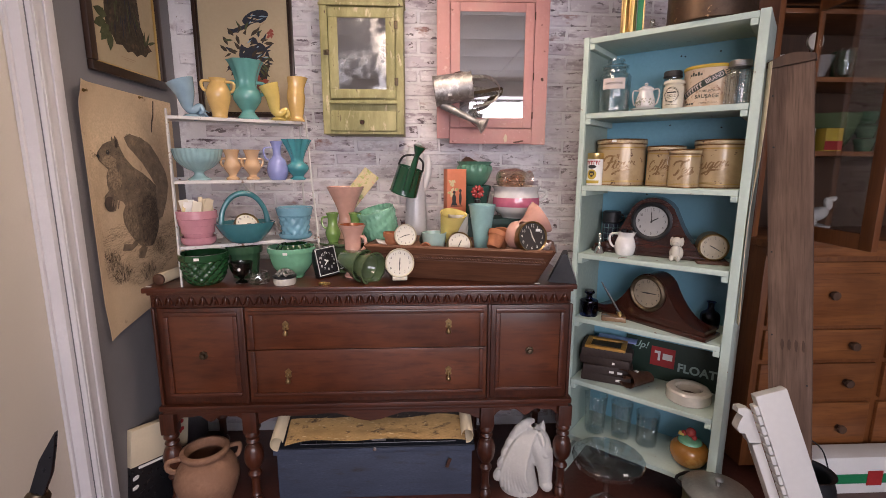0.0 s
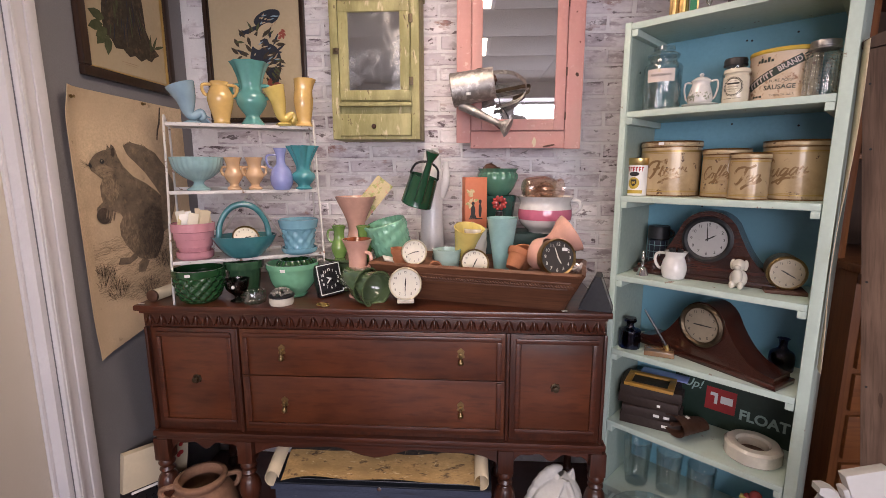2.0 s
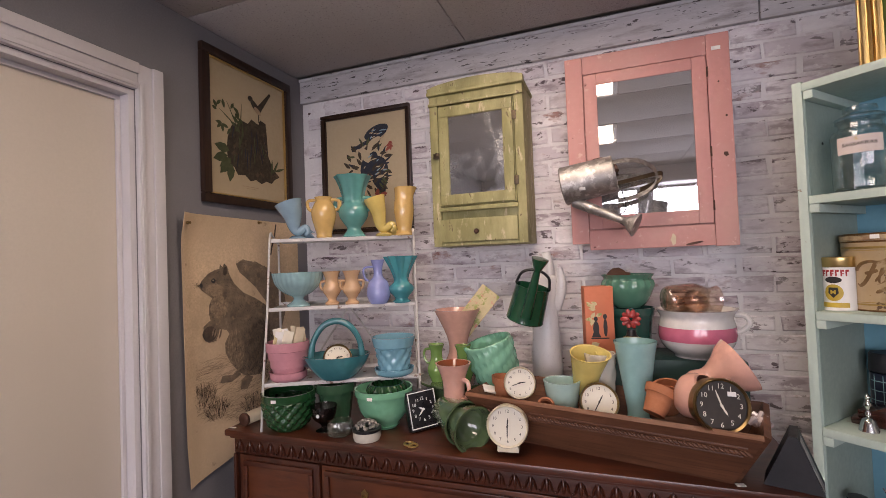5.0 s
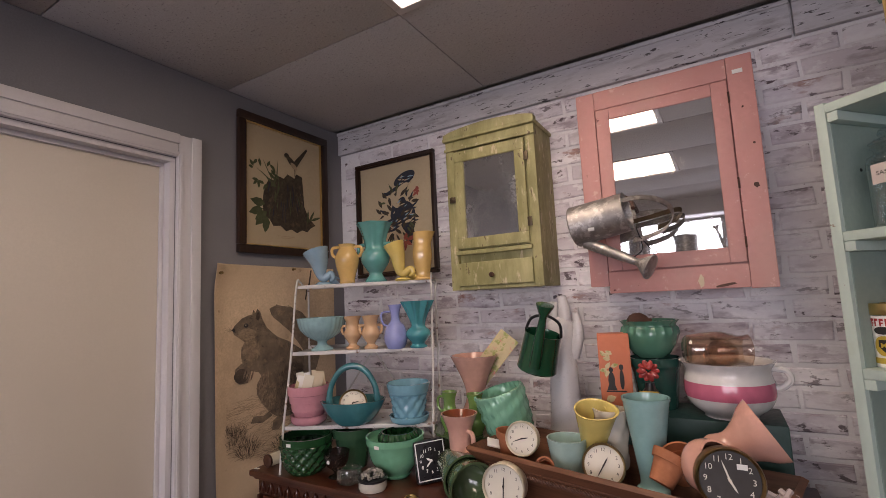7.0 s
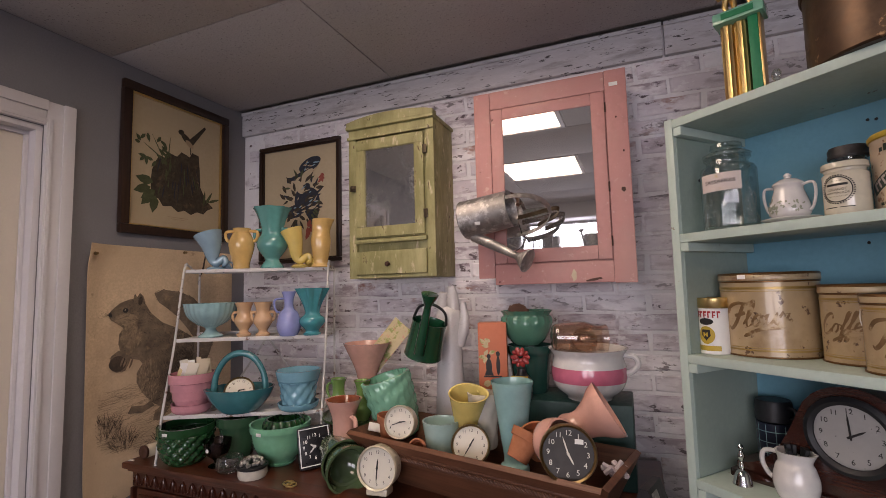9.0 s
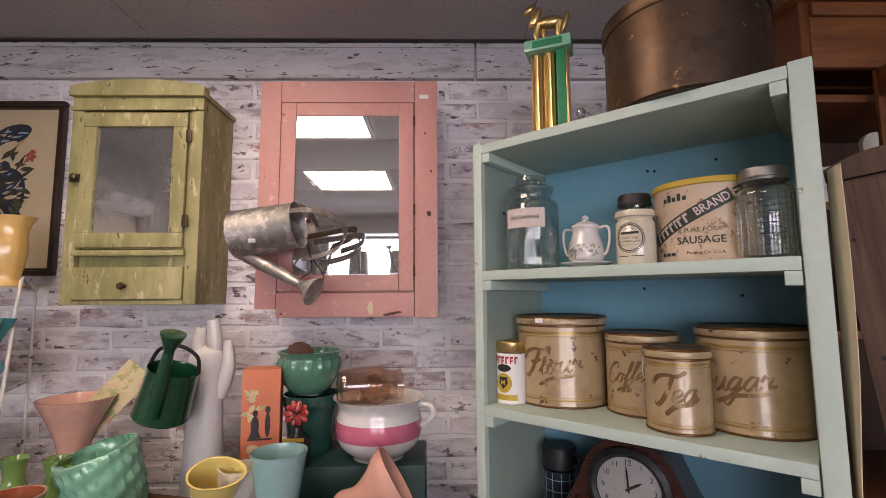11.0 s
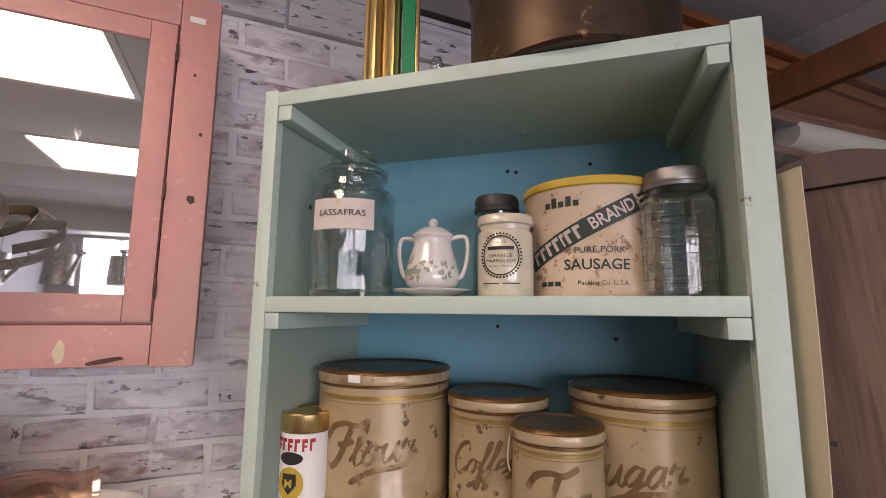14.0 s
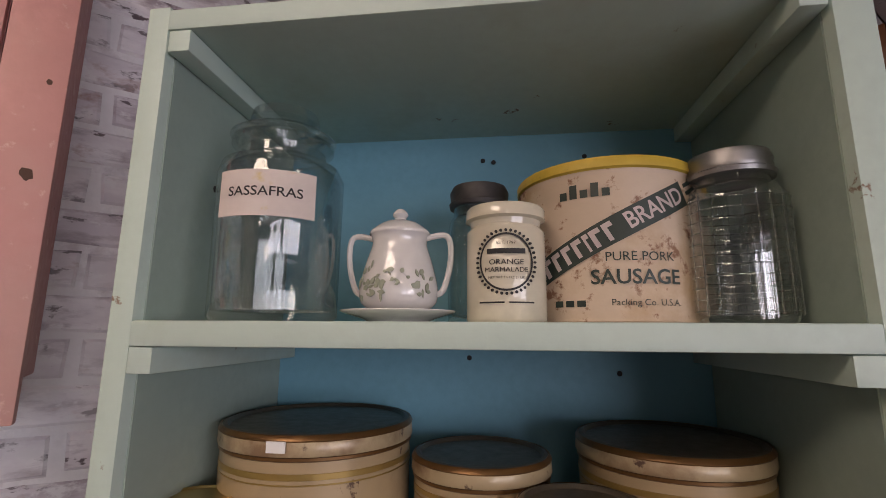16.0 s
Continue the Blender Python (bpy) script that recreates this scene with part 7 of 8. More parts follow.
part("bowl", lathe(smooth_profile([(0.021, 0), (0.017, 0.012), (0.012, 0.026), (0.003, 0.032)], 4) + [(0, 0.032)], 24), "chrome", o)
part("grip", lathe(smooth_profile([(0.003, 0.032), (0.006, 0.040), (0.003, 0.050), (0.008, 0.062), (0.004, 0.074), (0.007, 0.082), (0.001, 0.090)], 4), 16), "chrome", o)
pot("cream_jug", "small white china cream jug holding dark spoons", "jug", tuple(on_shelf(0.178, 0.082, 1.0535).translation), "whitech", [(0.030, 0), (0.036, 0.006), (0.042, 0.035), (0.036, 0.065), (0.030, 0.078), (0.034, 0.098)], -41, 0.004, lambda a, z, r: r * (1 + 0.28 * max(0, (z - 0.07) / 0.03) * max(0, math.cos(a)) ** 4), ears=((0.033, 0.088, 0.040, 0.030, 0.026, 180, 0.005),))
bm = bmesh.new()
for i in range(6):
    a = rnd.uniform(0, 6.28)
    tube([(0.008 * math.cos(a), 0.008 * math.sin(a), 0.03), (0.022 * math.cos(a), 0.022 * math.sin(a), 0.105)], [0.003, 0.007], 6, bm, steps=1)
solid("spoon_bundle", bm, "iron", "dark metal spoon ends bunched in the jug", "spoons", on_shelf(0.178, 0.082, 1.0535))
bm = bmesh.new()
for c3, s3 in (((0, 0.005, 0.030), (0.026, 0.024, 0.032)), ((0, -0.004, 0.075), (0.020, 0.020, 0.021)), ((0, -0.022, 0.070), (0.010, 0.010, 0.009)), ((-0.018, 0, 0.076), (0.008, 0.010, 0.018)), ((0.018, 0, 0.076), (0.008, 0.010, 0.018)), ((-0.012, -0.018, 0.012), (0.009, 0.012, 0.014)), ((0.012, -0.018, 0.012), (0.009, 0.012, 0.014)), ((0.0, -0.016, 0.04), (0.016, 0.012, 0.026))):
    bmesh.ops.create_icosphere(bm, subdivisions=3, radius=1, matrix=pose(*c3) @ Matrix.Diagonal((*s3, 1)))
for v in bm.verts:
    v.co.z = max(v.co.z, 0.0)
solid("dog_figurine", bm, "ivoryg", "small white china sitting dog figurine", "figurine", on_shelf(0.375, 0.085, 1.0535))
o = thing("drum_clock", "round brass drum clock with dark gilt dial on flat base", "clock", on_shelf(0.488, 0.14, 1.0535, 18))
part("base", boxm(-0.055, 0.055, -0.06, 0.06, 0, 0.012, 0.003), "rusty", o)
part("drum", side([(0, 0), (0.050, 0), (0.052, 0.003), (0.052, 0.078), (0.054, 0.082), (0.049, 0.088), (0.046, 0.084), (0, 0.084)], 40, pose(0, 0.045, 0.064)), "brass", o)
d = part("dial", side([(0, 0), (0.045, 0), (0.045, 0.002), (0, 0.002)], 36, pose(0, -0.0395, 0.064)), "olddial", o)
part("numeral", joined(bmesh.new(), numerals(0.035, 0.010), pose(0, -0.0418, 0.064)), "inkblack", d)
part("pointer", joined(bmesh.new(), pointers(0.036, 300, 120, 0.0018), pose(0, -0.042, 0.064)), "inkblack", d)
Z = 0.7685
o = thing("ink_bottle", "squat cobalt blue glass ink bottle", "bottle", on_shelf(0.048, 0.060, Z))
part("body", vessel([(0.036, 0), (0.039, 0.004), (0.039, 0.060), (0.034, 0.070), (0.015, 0.078), (0.014, 0.095), (0.022, 0.100), (0.022, 0.108)], 0.004, 36), "cobalt", o)
part("stopper", lathe([(0, 0.1085), (0.020, 0.1085), (0.020, 0.114), (0, 0.115)], 20), "black", o)
o = thing("pen_holder", "tan onyx desk pen base with a black pen", "pen holder", on_shelf(0.160, 0.055, Z, 20))
part("base", boxm(-0.05, 0.05, -0.03, 0.03, 0, 0.020, 0.004), "onyx", o)
part("socket", lathe([(0, 0), (0.007, 0), (0.010, 0.020), (0, 0.02)], 14, None, pose(0.028, 0, 0.0205, 0, -25, 0)), "gold", o)
part("pen", tube([(0.024, 0, 0.034), (-0.040, 0.0, 0.135), (-0.058, 0.0, 0.165)], [0.005, 0.004, 0.0015], 8, steps=2), "black", o)
pot("glass_bottle", "dark cobalt glass bottle at the shelf's back corner", "bottle", tuple(on_shelf(0.50, 0.215, Z).translation), "cobalt", [(0.034, 0), (0.036, 0.004), (0.036, 0.055), (0.014, 0.075), (0.013, 0.10), (0.019, 0.108)], t=0.004)
Z = 0.4755
for i in range(4):
    solid("card_file_box", boxm(-0.105, 0.105, -0.085, 0.085, 0, 0.038, 0.003), "brownleather", "flat dark brown boxed album lying in a stack", "album", on_shelf(0.128 - 0.003 * i, 0.128, Z + 0.0385 * i, (14, 20, 10, 17)[i]), "stacked albums")
o = thing("picture_frame", "small yellow wooden picture frame lying on the albums", "picture frame", on_shelf(0.125, 0.098, Z + 0.1545, 12))
for a in ((-0.085, 0.085, -0.065, -0.043), (-0.085, 0.085, 0.043, 0.065), (-0.085, -0.063, -0.043, 0.043), (0.063, 0.085, -0.043, 0.043)):
    part("rail", boxm(a[0], a[1], a[2], a[3], 0, 0.012, 0.003), "gilt", o)
part("picture", boxm(-0.063, 0.063, -0.043, 0.043, 0.001, 0.004), "browndial", o)
for i, (x, z) in enumerate(((0.05, 0.02), (0.02, 0.055), (0.055, 0.055), (0.03, 0.095))):
    solid("price_tag", boxm(-0.010, 0.010, -0.0008, 0, -0.005, 0.005), "white", "tiny white price tag on an album's edge", "price tag", on_shelf(0.128, 0.128, Z, 15) @ pose(x, -0.0862, z), "price tags")
o = thing("cow_bell", "rusty brown folded metal cow bell lying down", "cow bell", on_shelf(0.268, 0.095, Z + 0.043, -32) @ pose(0, 0, 0, 86) @ Matrix.Diagonal((1.18, 1.0, 1.3, 1)))
part("shell", lathe(hollow([(0.018, -0.05), (0.024, -0.048), (0.040, 0.045), (0.042, 0.05)], 0.003), 28, None, Matrix.Diagonal((1.15, 0.85, 1, 1))), "rusty", o)
part("clapper", tube([(0, 0, -0.04), (0, 0.006, 0.055)], [0.004, 0.008], 8, steps=1), "rusty", o)
o = thing("ashtray", "thick white octagonal stoneware ring dish with a dark centre", "dish", on_shelf(0.465, 0.115, Z))
part("body", lathe([(0.045, 0.012), (0.045, 0.044), (0.052, 0.052), (0.078, 0.052), (0.086, 0.044), (0.086, 0.006), (0.080, 0), (0, 0), (0, 0.012)], 40, wave=lambda a, z, r: r * (1 - 0.03 * abs(math.sin(4 * a))) if r > 0.06 else r), "ivoryg", o)
part("centre", lathe([(0, 0.013), (0.0445, 0.013), (0.0445, 0.016), (0, 0.016)], 32), "rusty", o)
o = thing("tin_sign", "dark green tin advertising sign with a red square and pale lettering", "sign", SHELF @ pose(0.365, 0.235, Z, -8))
part("board", boxm(-0.20, 0.195, -0.002, 0.002, 0, 0.205, 0.001), "soda", o)
part("red_square", boxm(-0.085, 0.015, -0.0035, -0.0022, 0.060, 0.145), "red", o)
bm = boxm(-0.07, -0.045, -0.0045, -0.0036, 0.115, 0.127)
box(bm, -0.055, -0.045, -0.0045, -0.0036, 0.085, 0.115)
box(bm, -0.035, 0.005, -0.0045, -0.0036, 0.093, 0.120)
part("pale_shape", bm, "white", o)
part("lettering", joined(bmesh.new(), lettering("FLOAT", 0.050, bold=0.0018, align="LEFT"), pose(0.028, -0.0024, 0.072)), "aquag", o)
part("lettering", joined(bmesh.new(), lettering("Up!", 0.045, 0.3, bold=0.0006), pose(-0.135, -0.0024, 0.14)), "aquag", o)
part("edge_print", boxm(-0.20, 0.195, -0.003, -0.0021, 0.175, 0.205), "sky", o, "pale blue top edge")
solid("magazine", boxm(-0.085, 0.085, -0.030, 0.030, 0, 0.006, 0.001), "lilac", "glossy pale lilac magazine lying behind the picture frame", "magazine", on_shelf(0.14, 0.205, Z + 0.1545, 8))
Z = 0.2005
for u, d, r, h, lab in ((0.095, 0.10, 0.052, 0.185, "tall clear glass cylinder vase"), (0.205, 0.13, 0.048, 0.165, "clear glass pitcher with a chipped rim"), (0.315, 0.14, 0.050, 0.15, "clear wavy glass vase")):
    pot("glass_vase", lab, "glass vase", tuple(on_shelf(u, d, Z).translation), "clear", [(r * 0.75, 0), (r * 0.85, 0.006), (r * 0.9, h * 0.5), (r, h)], t=0.004, wave=flute(10, 0.02), group="glass vases")
o = thing("biscuit_jar", "honey glazed apple shaped pottery jar with a red knob", "cookie jar", on_shelf(0.492, 0.10, Z))
part("body", vessel([(0.040, 0), (0.062, 0.02), (0.074, 0.055), (0.066, 0.088), (0.040, 0.102)], 0.006, 36), "honeypot", o)
part("lid", lathe(smooth_profile([(0.046, 0.1022), (0.040, 0.112), (0.018, 0.120), (0.001, 0.122)], 4), 28), "jadeite", o)
bm = bmesh.new()
for x, y, z, q in ((0, 0, 0.142, 0.020), (-0.024, 0.006, 0.128, 0.012), (0.016, -0.014, 0.130, 0.011)):
    bmesh.ops.create_icosphere(bm, subdivisions=3, radius=q, matrix=pose(x, y, z))
part("knob", bm, "candy", o, "red fruit shaped knob")
part("leaf", boxm(-0.045, -0.022, -0.012, 0.012, 0.122, 0.130, 0.003), "lemon", o)
part("spout", tube([(0.060, -0.02, 0.055), (0.085, -0.03, 0.075)], [0.012, 0.007], 10, steps=1), "honeypot", o)

# ---- on top of the bookcase ----
Z = 1.9225
o = thing("copper_boiler", "large round tarnished copper cake box with lid", "copper tin", on_shelf(0.406, 0.128, Z))
r = 0.146
part("body", lathe(hollow([(r - 0.004, 0), (r, 0.004), (r, 0.165)], 0.002), 64, wave=lambda a, z, q: q * (1 + 0.006 * math.sin(3 * a) + 0.004 * math.sin(7 * a + 30 * z))), "copper", o)
part("lid", lathe([(0, 0.166), (r + 0.002, 0.166), (r + 0.004, 0.170), (r + 0.003, 0.192), (r - 0.002, 0.197), (0, 0.200)], 64), "copper", o, "flat tarnished lid")
o = thing("trophy", "gold and green column trophy with a small gilt horse", "trophy", on_shelf(0.137, 0.095, Z, 18) @ Matrix.Diagonal((1.10, 1.10, 1.20, 1)))
part("base", boxm(-0.042, 0.042, -0.026, 0.026, 0, 0.014, 0.002), "mintg", o)
for x in (-0.026, 0.0):
    part("gold_column", lathe([(0, 0.0145), (0.0125, 0.0145), (0.0125, 0.175), (0, 0.175)], 30, None, pose(x, 0, 0), lambda a, z, q: q * (1 + 0.06 * math.cos(10 * a))), "gold", o)
part("green_panel", boxm(0.016, 0.034, -0.018, 0.018, 0.0145, 0.175, 0.002), "sodagreen", o)
part("gold_edge", boxm(0.0345, 0.039, -0.018, 0.018, 0.0145, 0.175, 0.001), "gold", o)
part("capital", boxm(-0.047, 0.047, -0.028, 0.028, 0.1755, 0.198, 0.002), "mintg", o)
part("plaque", boxm(-0.030, 0.030, -0.0295, -0.0282, 0.181, 0.193), "sodagreen", o)
bm = bmesh.new()
for c3, s3, t in (((0, 0, 0.240), (0.031, 0.013, 0.014), 0), ((-0.028, 0, 0.256), (0.011, 0.008, 0.024), 30), ((-0.040, 0, 0.274), (0.015, 0.008, 0.008), -30), ((0.034, 0, 0.236), (0.007, 0.005, 0.022), 20)):
    bmesh.ops.create_icosphere(bm, subdivisions=2, radius=1, matrix=pose(*c3, 0, t, 0) @ Matrix.Diagonal((*s3, 1)))
for x, k in ((-0.020, -0.006), (-0.014, 0.004), (0.018, 0.006), (0.024, -0.004)):
    tube([(x, k, 0.236), (x + k, k, 0.216), (x, k, 0.199)], [0.008, 0.006, 0.005], 8, bm, steps=2)
part("horse_figure", bm, "gold", o, "gilt horse figure")
pot("small_glass", "tiny clear glass stopper beside the copper box", "glass stopper", tuple(on_shelf(0.228, 0.045, Z).translation), "clear", [(0.008, 0), (0.010, 0.004), (0.004, 0.014), (0.010, 0.030), (0.006, 0.042)], t=0.002)

# ---- under and beside the buffet ----
o = thing("wooden_chest", "worn blue painted wooden chest with a dark lid", "chest", pose(0.115, 2.20, 0))
part("body", boxm(-0.415, 0.415, -0.20, 0.22, 0.0, 0.212, 0.004), "chestblue", o)
part("lid", boxm(-0.425, 0.425, -0.212, 0.225, 0.218, 0.250, 0.005), "chestlid", o)
part("lid_edge", boxm(-0.424, 0.424, -0.2165, -0.2125, 0.222, 0.246, 0.001), "chestblue", o)
part("lock", side([(0, 0), (0.008, 0), (0.008, 0.004), (0, 0.005)], 12, pose(0.0, -0.217, 0.242)), "chrome", o)
part("hasp", boxm(0.26, 0.275, -0.2155, -0.2125, 0.17, 0.215, 0.002, pose(0, 0, 0, 0, 20, 0) @ pose(-0.03, 0, 0.07)), "rusty", o)
bm = bmesh.new()
for i in range(11):
    x = -0.33 + 0.066 * i
    tube([(x, -0.19, 0.002), (x, -0.19, 0.045)], 0.0016, 5, bm, steps=1)
for z in (0.003, 0.024, 0.045):
    tube([(-0.33, -0.19, z), (0.33, -0.19, z)], 0.0018, 5, bm, steps=1)
    for x in (-0.33, 0.33):
        tube([(x, -0.19, z), (x, 0.12, z)], 0.0018, 5, bm, steps=1)
solid("wire_basket", bm, "wire", "flat grey wire basket on the chest lid", "wire basket", pose(0.13, 2.20, 0.2505))
solid("label_plate", boxm(-0.03, 0.03, -0.0015, 0, 0.014, 0.034), "zinc", "small blank metal plate on the wire basket", "label plate", pose(0.13, 2.008, 0.2505))


def fish_print():
    o = thing("fish_print", "curled paper print of a spotted golden fish lying on the basket", "paper print", pose(0.115, 2.035, 0.318))
    n, rows = 40, []
    def sheet(name, v0, v1, material):
        bm, prev = bmesh.new(), None
        for i in range(n + 1):
            u = i / n
            x = -0.36 + 0.74 * u
            col = []
            for k in range(7):
                v = v0 + (v1 - v0) * k / 6
                sag = 0.03 * (u - 0.5) ** 2 * 4 * (1 - v) - 0.008 * math.sin(9 * u)
                col.append(bm.verts.new((x, -0.10 + 0.19 * v, 0.003 - sag * 0.8 + 0.075 * v ** 1.4 + 0.006 * math.sin(14 * u + 3 * v))))
            if prev:
                for k in range(6):
                    bm.faces.new((prev[k], col[k], col[k + 1], prev[k + 1]))
            prev = col
        bm.normal_update()
        bmesh.ops.solidify(bm, geom=bm.faces[:], thickness=0.001)
        part(name, bm, material, o)
    sheet("fish_belly", 0.0, 0.58, "fishpaint")
    sheet("fish_back", 0.585, 1.0, "fishback")
    for s, x in ((1, -0.385), (-1, 0.385)):
        bm = bmesh.new()
        prev = None
        for i in range(16):
            a = radians(-100 + 270 * i / 15)
            row = [bm.verts.new((x + s * 0.0 - s * 0.032 * math.cos(a) * 0.8, y, 0.020 + k + 0.030 * math.sin(a))) for y, k in ((-0.118, -0.022 if s > 0 else -0.005), (0.07, 0.055))]
            if prev:
                bm.faces.new((prev[0], prev[1], row[1], row[0]))
            prev = row
        bm.normal_update()
        bmesh.ops.solidify(bm, geom=bm.faces[:], thickness=0.001)
        part("curled_end", bm, "cream", o, "curled blank paper end")
fish_print()
o = thing("clay_urn", "old terracotta urn with two small handles under the buffet", "urn", pose(-0.585, 1.985, 0, 0, 0, 15))
part("body", vessel([(0.075, 0), (0.085, 0.01), (0.118, 0.10), (0.125, 0.15), (0.105, 0.205), (0.082, 0.225), (0.080, 0.235), (0.092, 0.248), (0.094, 0.262), (0.086, 0.268)], 0.009, 40), "urnclay", o)
part("handle", ear(0.090, 0.240, 0.112, 0.185, 0.030, 185, 0.011), "urnclay", o)
part("handle", ear(0.090, 0.240, 0.112, 0.185, 0.022, 20, 0.010), "urnclay", o)
bm = tube([(-0.035, 0.01, -0.02), (-0.050, 0.008, 0.07), (-0.046, 0.004, 0.15), (-0.022, -0.002, 0.22), (0.004, -0.008, 0.262)], [0.088, 0.082, 0.072, 0.060, 0.046], 24)
tube([(-0.006, -0.012, 0.262), (0.028, -0.030, 0.225), (0.050, -0.044, 0.160), (0.060, -0.050, 0.090), (0.062, -0.052, 0.030)], [0.044, 0.052, 0.044, 0.032, 0.026], 22, bm)
for c3, s3, t in (((0.012, -0.022, 0.165), (0.040, 0.040, 0.052), -15), ((0.064, -0.062, 0.040), (0.027, 0.028, 0.026), 0), ((0.046, -0.084, 0.190), (0.016, 0.010, 0.010), 30), ((0.076, -0.060, 0.195), (0.012, 0.010, 0.012), 0), ((0.058, -0.062, 0.215), (0.024, 0.016, 0.012), 20)):
    bmesh.ops.create_icosphere(bm, subdivisions=3, radius=1, matrix=pose(*c3, 0, t, 0) @ Matrix.Diagonal((*s3, 1)))
for x, y, k in ((-0.006, -0.036, -14), (0.044, -0.020, 12)):
    lathe(smooth_profile([(0.016, 0), (0.017, 0.018), (0.001, 0.050)], 4), 14, bm, pose(x, y, 0.262, 0, k, 0))
lock = random.Random(5)
for i in range(9):      # long locks falling from the poll down the neck
    a = i / 8
    tube([(0.012 - 0.030 * a, -0.056 + 0.02 * a, 0.290 - 0.01 * a), (-0.030 - 0.050 * a, -0.086 + 0.035 * a, 0.215 + 0.02 * a), (-0.048 - 0.080 * a, -0.096 + 0.055 * a, 0.120), (-0.012 - 0.118 * a, -0.094 + 0.058 * a, 0.012 + 0.02 * lock.random())], [0.006, 0.0105, 0.0105, 0.005], 10, bm)
for i in range(8):      # curls of the mane along the crest
    a = i / 7
    x, z = 0.0 - 0.115 * a, 0.305 - 0.19 * a * a - 0.02 * a
    tube([(x + 0.012, -0.010, z), (x - 0.020, -0.026, z + 0.006), (x - 0.036, -0.022, z - 0.022), (x - 0.016, -0.020, z - 0.044)], [0.010, 0.018, 0.017, 0.007], 10, bm)
tube([(0.020, -0.060, 0.285), (0.034, -0.078, 0.245), (0.046, -0.078, 0.205)], [0.010, 0.012, 0.004], 10, bm)
for v in bm.verts:
    v.co.z = max(v.co.z, 0)
o = solid("horse_head_bust", bm, "stone", "pale cast stone horse head bust under the buffet", "bust", pose(0.790, 2.045, 0, 0, 0, 5) @ Matrix.Diagonal((1.0, 1.0, 1.06, 1)), sharp=70)
blend = o.modifiers.new("blend", "REMESH")
blend.mode, blend.voxel_size, blend.use_smooth_shade = "VOXEL", 0.0032, True
soften = o.modifiers.new("soften", "SMOOTH")
soften.factor, soften.iterations = 0.5, 1
o = thing("domino_box", "cream and black game box with red dots against the wall", "game box", pose(-0.79, 1.97, 0, 0, 8, 62))
part("lower_panel", boxm(-0.13, 0.11, -0.015, 0.015, 0, 0.235, 0.002), "black", o)
part("upper_panel", boxm(-0.13, 0.11, -0.015, 0.015, 0.2355, 0.385, 0.002), "cream", o)
for i in range(10):
    part("red_dot", plate(oval(rnd.uniform(-0.02, 0.09), rnd.uniform(0.26, 0.36), 0.008, 0.009, 0, 14), 0.001, None, pose(0, -0.0152, 0)), "red", o)
part("pale_mark", boxm(-0.10, 0.10, -0.0165, -0.0152, 0.222, 0.232), "white", o)
for z in (0.19, 0.15, 0.09):
    part("pale_mark", plate(oval(-0.11, z, 0.012, 0.009, 20, 10, 0.6), 0.001, None, pose(0, -0.0152, 0)), "white", o)
o = thing("fire_iron", "dark iron fire tool with a pointed leaf end", "fire iron", pose(-0.70, 1.0, 0.01, 0, 20.5, 0))
part("shaft", tube([(0, 0, 0), (0, 0, 0.78)], 0.008, 10, steps=1), "iron", o)
part("ferrule", lathe([(0, 0.78), (0.018, 0.78), (0.022, 0.80), (0.016, 0.83), (0.020, 0.86), (0.012, 0.872), (0, 0.872)], 18), "darkbrass", o)
part("blade", plate([(-0.012, 0.872), (0.012, 0.872), (0.016, 0.92), (0.010, 0.97), (0.004, 1.005), (-0.010, 0.94)], 0.008), "black", o)

# floor in front of the bookcase
o = thing("cake_stand", "clear glass pedestal cake stand on the floor", "cake stand", pose(1.093, 1.912, 0) @ Matrix.Diagonal((1.08, 1.08, 1.66, 1)))
part("plate", lathe([(0, 0.128), (0.125, 0.128), (0.132, 0.122), (0.135, 0.134), (0.128, 0.138), (0, 0.133)], 56, wave=lambda a, z, r: r * (1 + 0.012 * math.cos(20 * a)) if r > 0.12 else r), "clear", o)
part("stem", lathe(smooth_profile([(0.062, 0), (0.058, 0.006), (0.018, 0.03), (0.012, 0.06), (0.022, 0.08), (0.012, 0.10), (0.030, 0.1275)], 4), 32), "clear", o)
o = thing("enamel_pot", "olive enamel stock pot with a dull metal lid", "stock pot", pose(1.400, 1.665, 0, 0, 0, 20))
part("body", lathe(hollow([(0.105, 0), (0.112, 0.01), (0.112, 0.235), (0.116, 0.24)], 0.003), 44), "olive", o)
l = part("lid", lathe([(0.117, 0.241), (0.117, 0.247), (0.105, 0.251), (0.09, 0.262), (0.03, 0.268), (0, 0.269)], 44), "lidgrey", o, "dull dented metal lid")
part("lid_knob", lathe(smooth_profile([(0.006, 0.269), (0.006, 0.282), (0.016, 0.292), (0.012, 0.302), (0.001, 0.305)], 4), 20), "lidgrey", l)
part("side_handle", tube([(-0.04, 0.112, 0.20), (-0.035, 0.145, 0.215), (0.035, 0.145, 0.215), (0.04, 0.112, 0.20)], 0.006, 8), "iron", o)

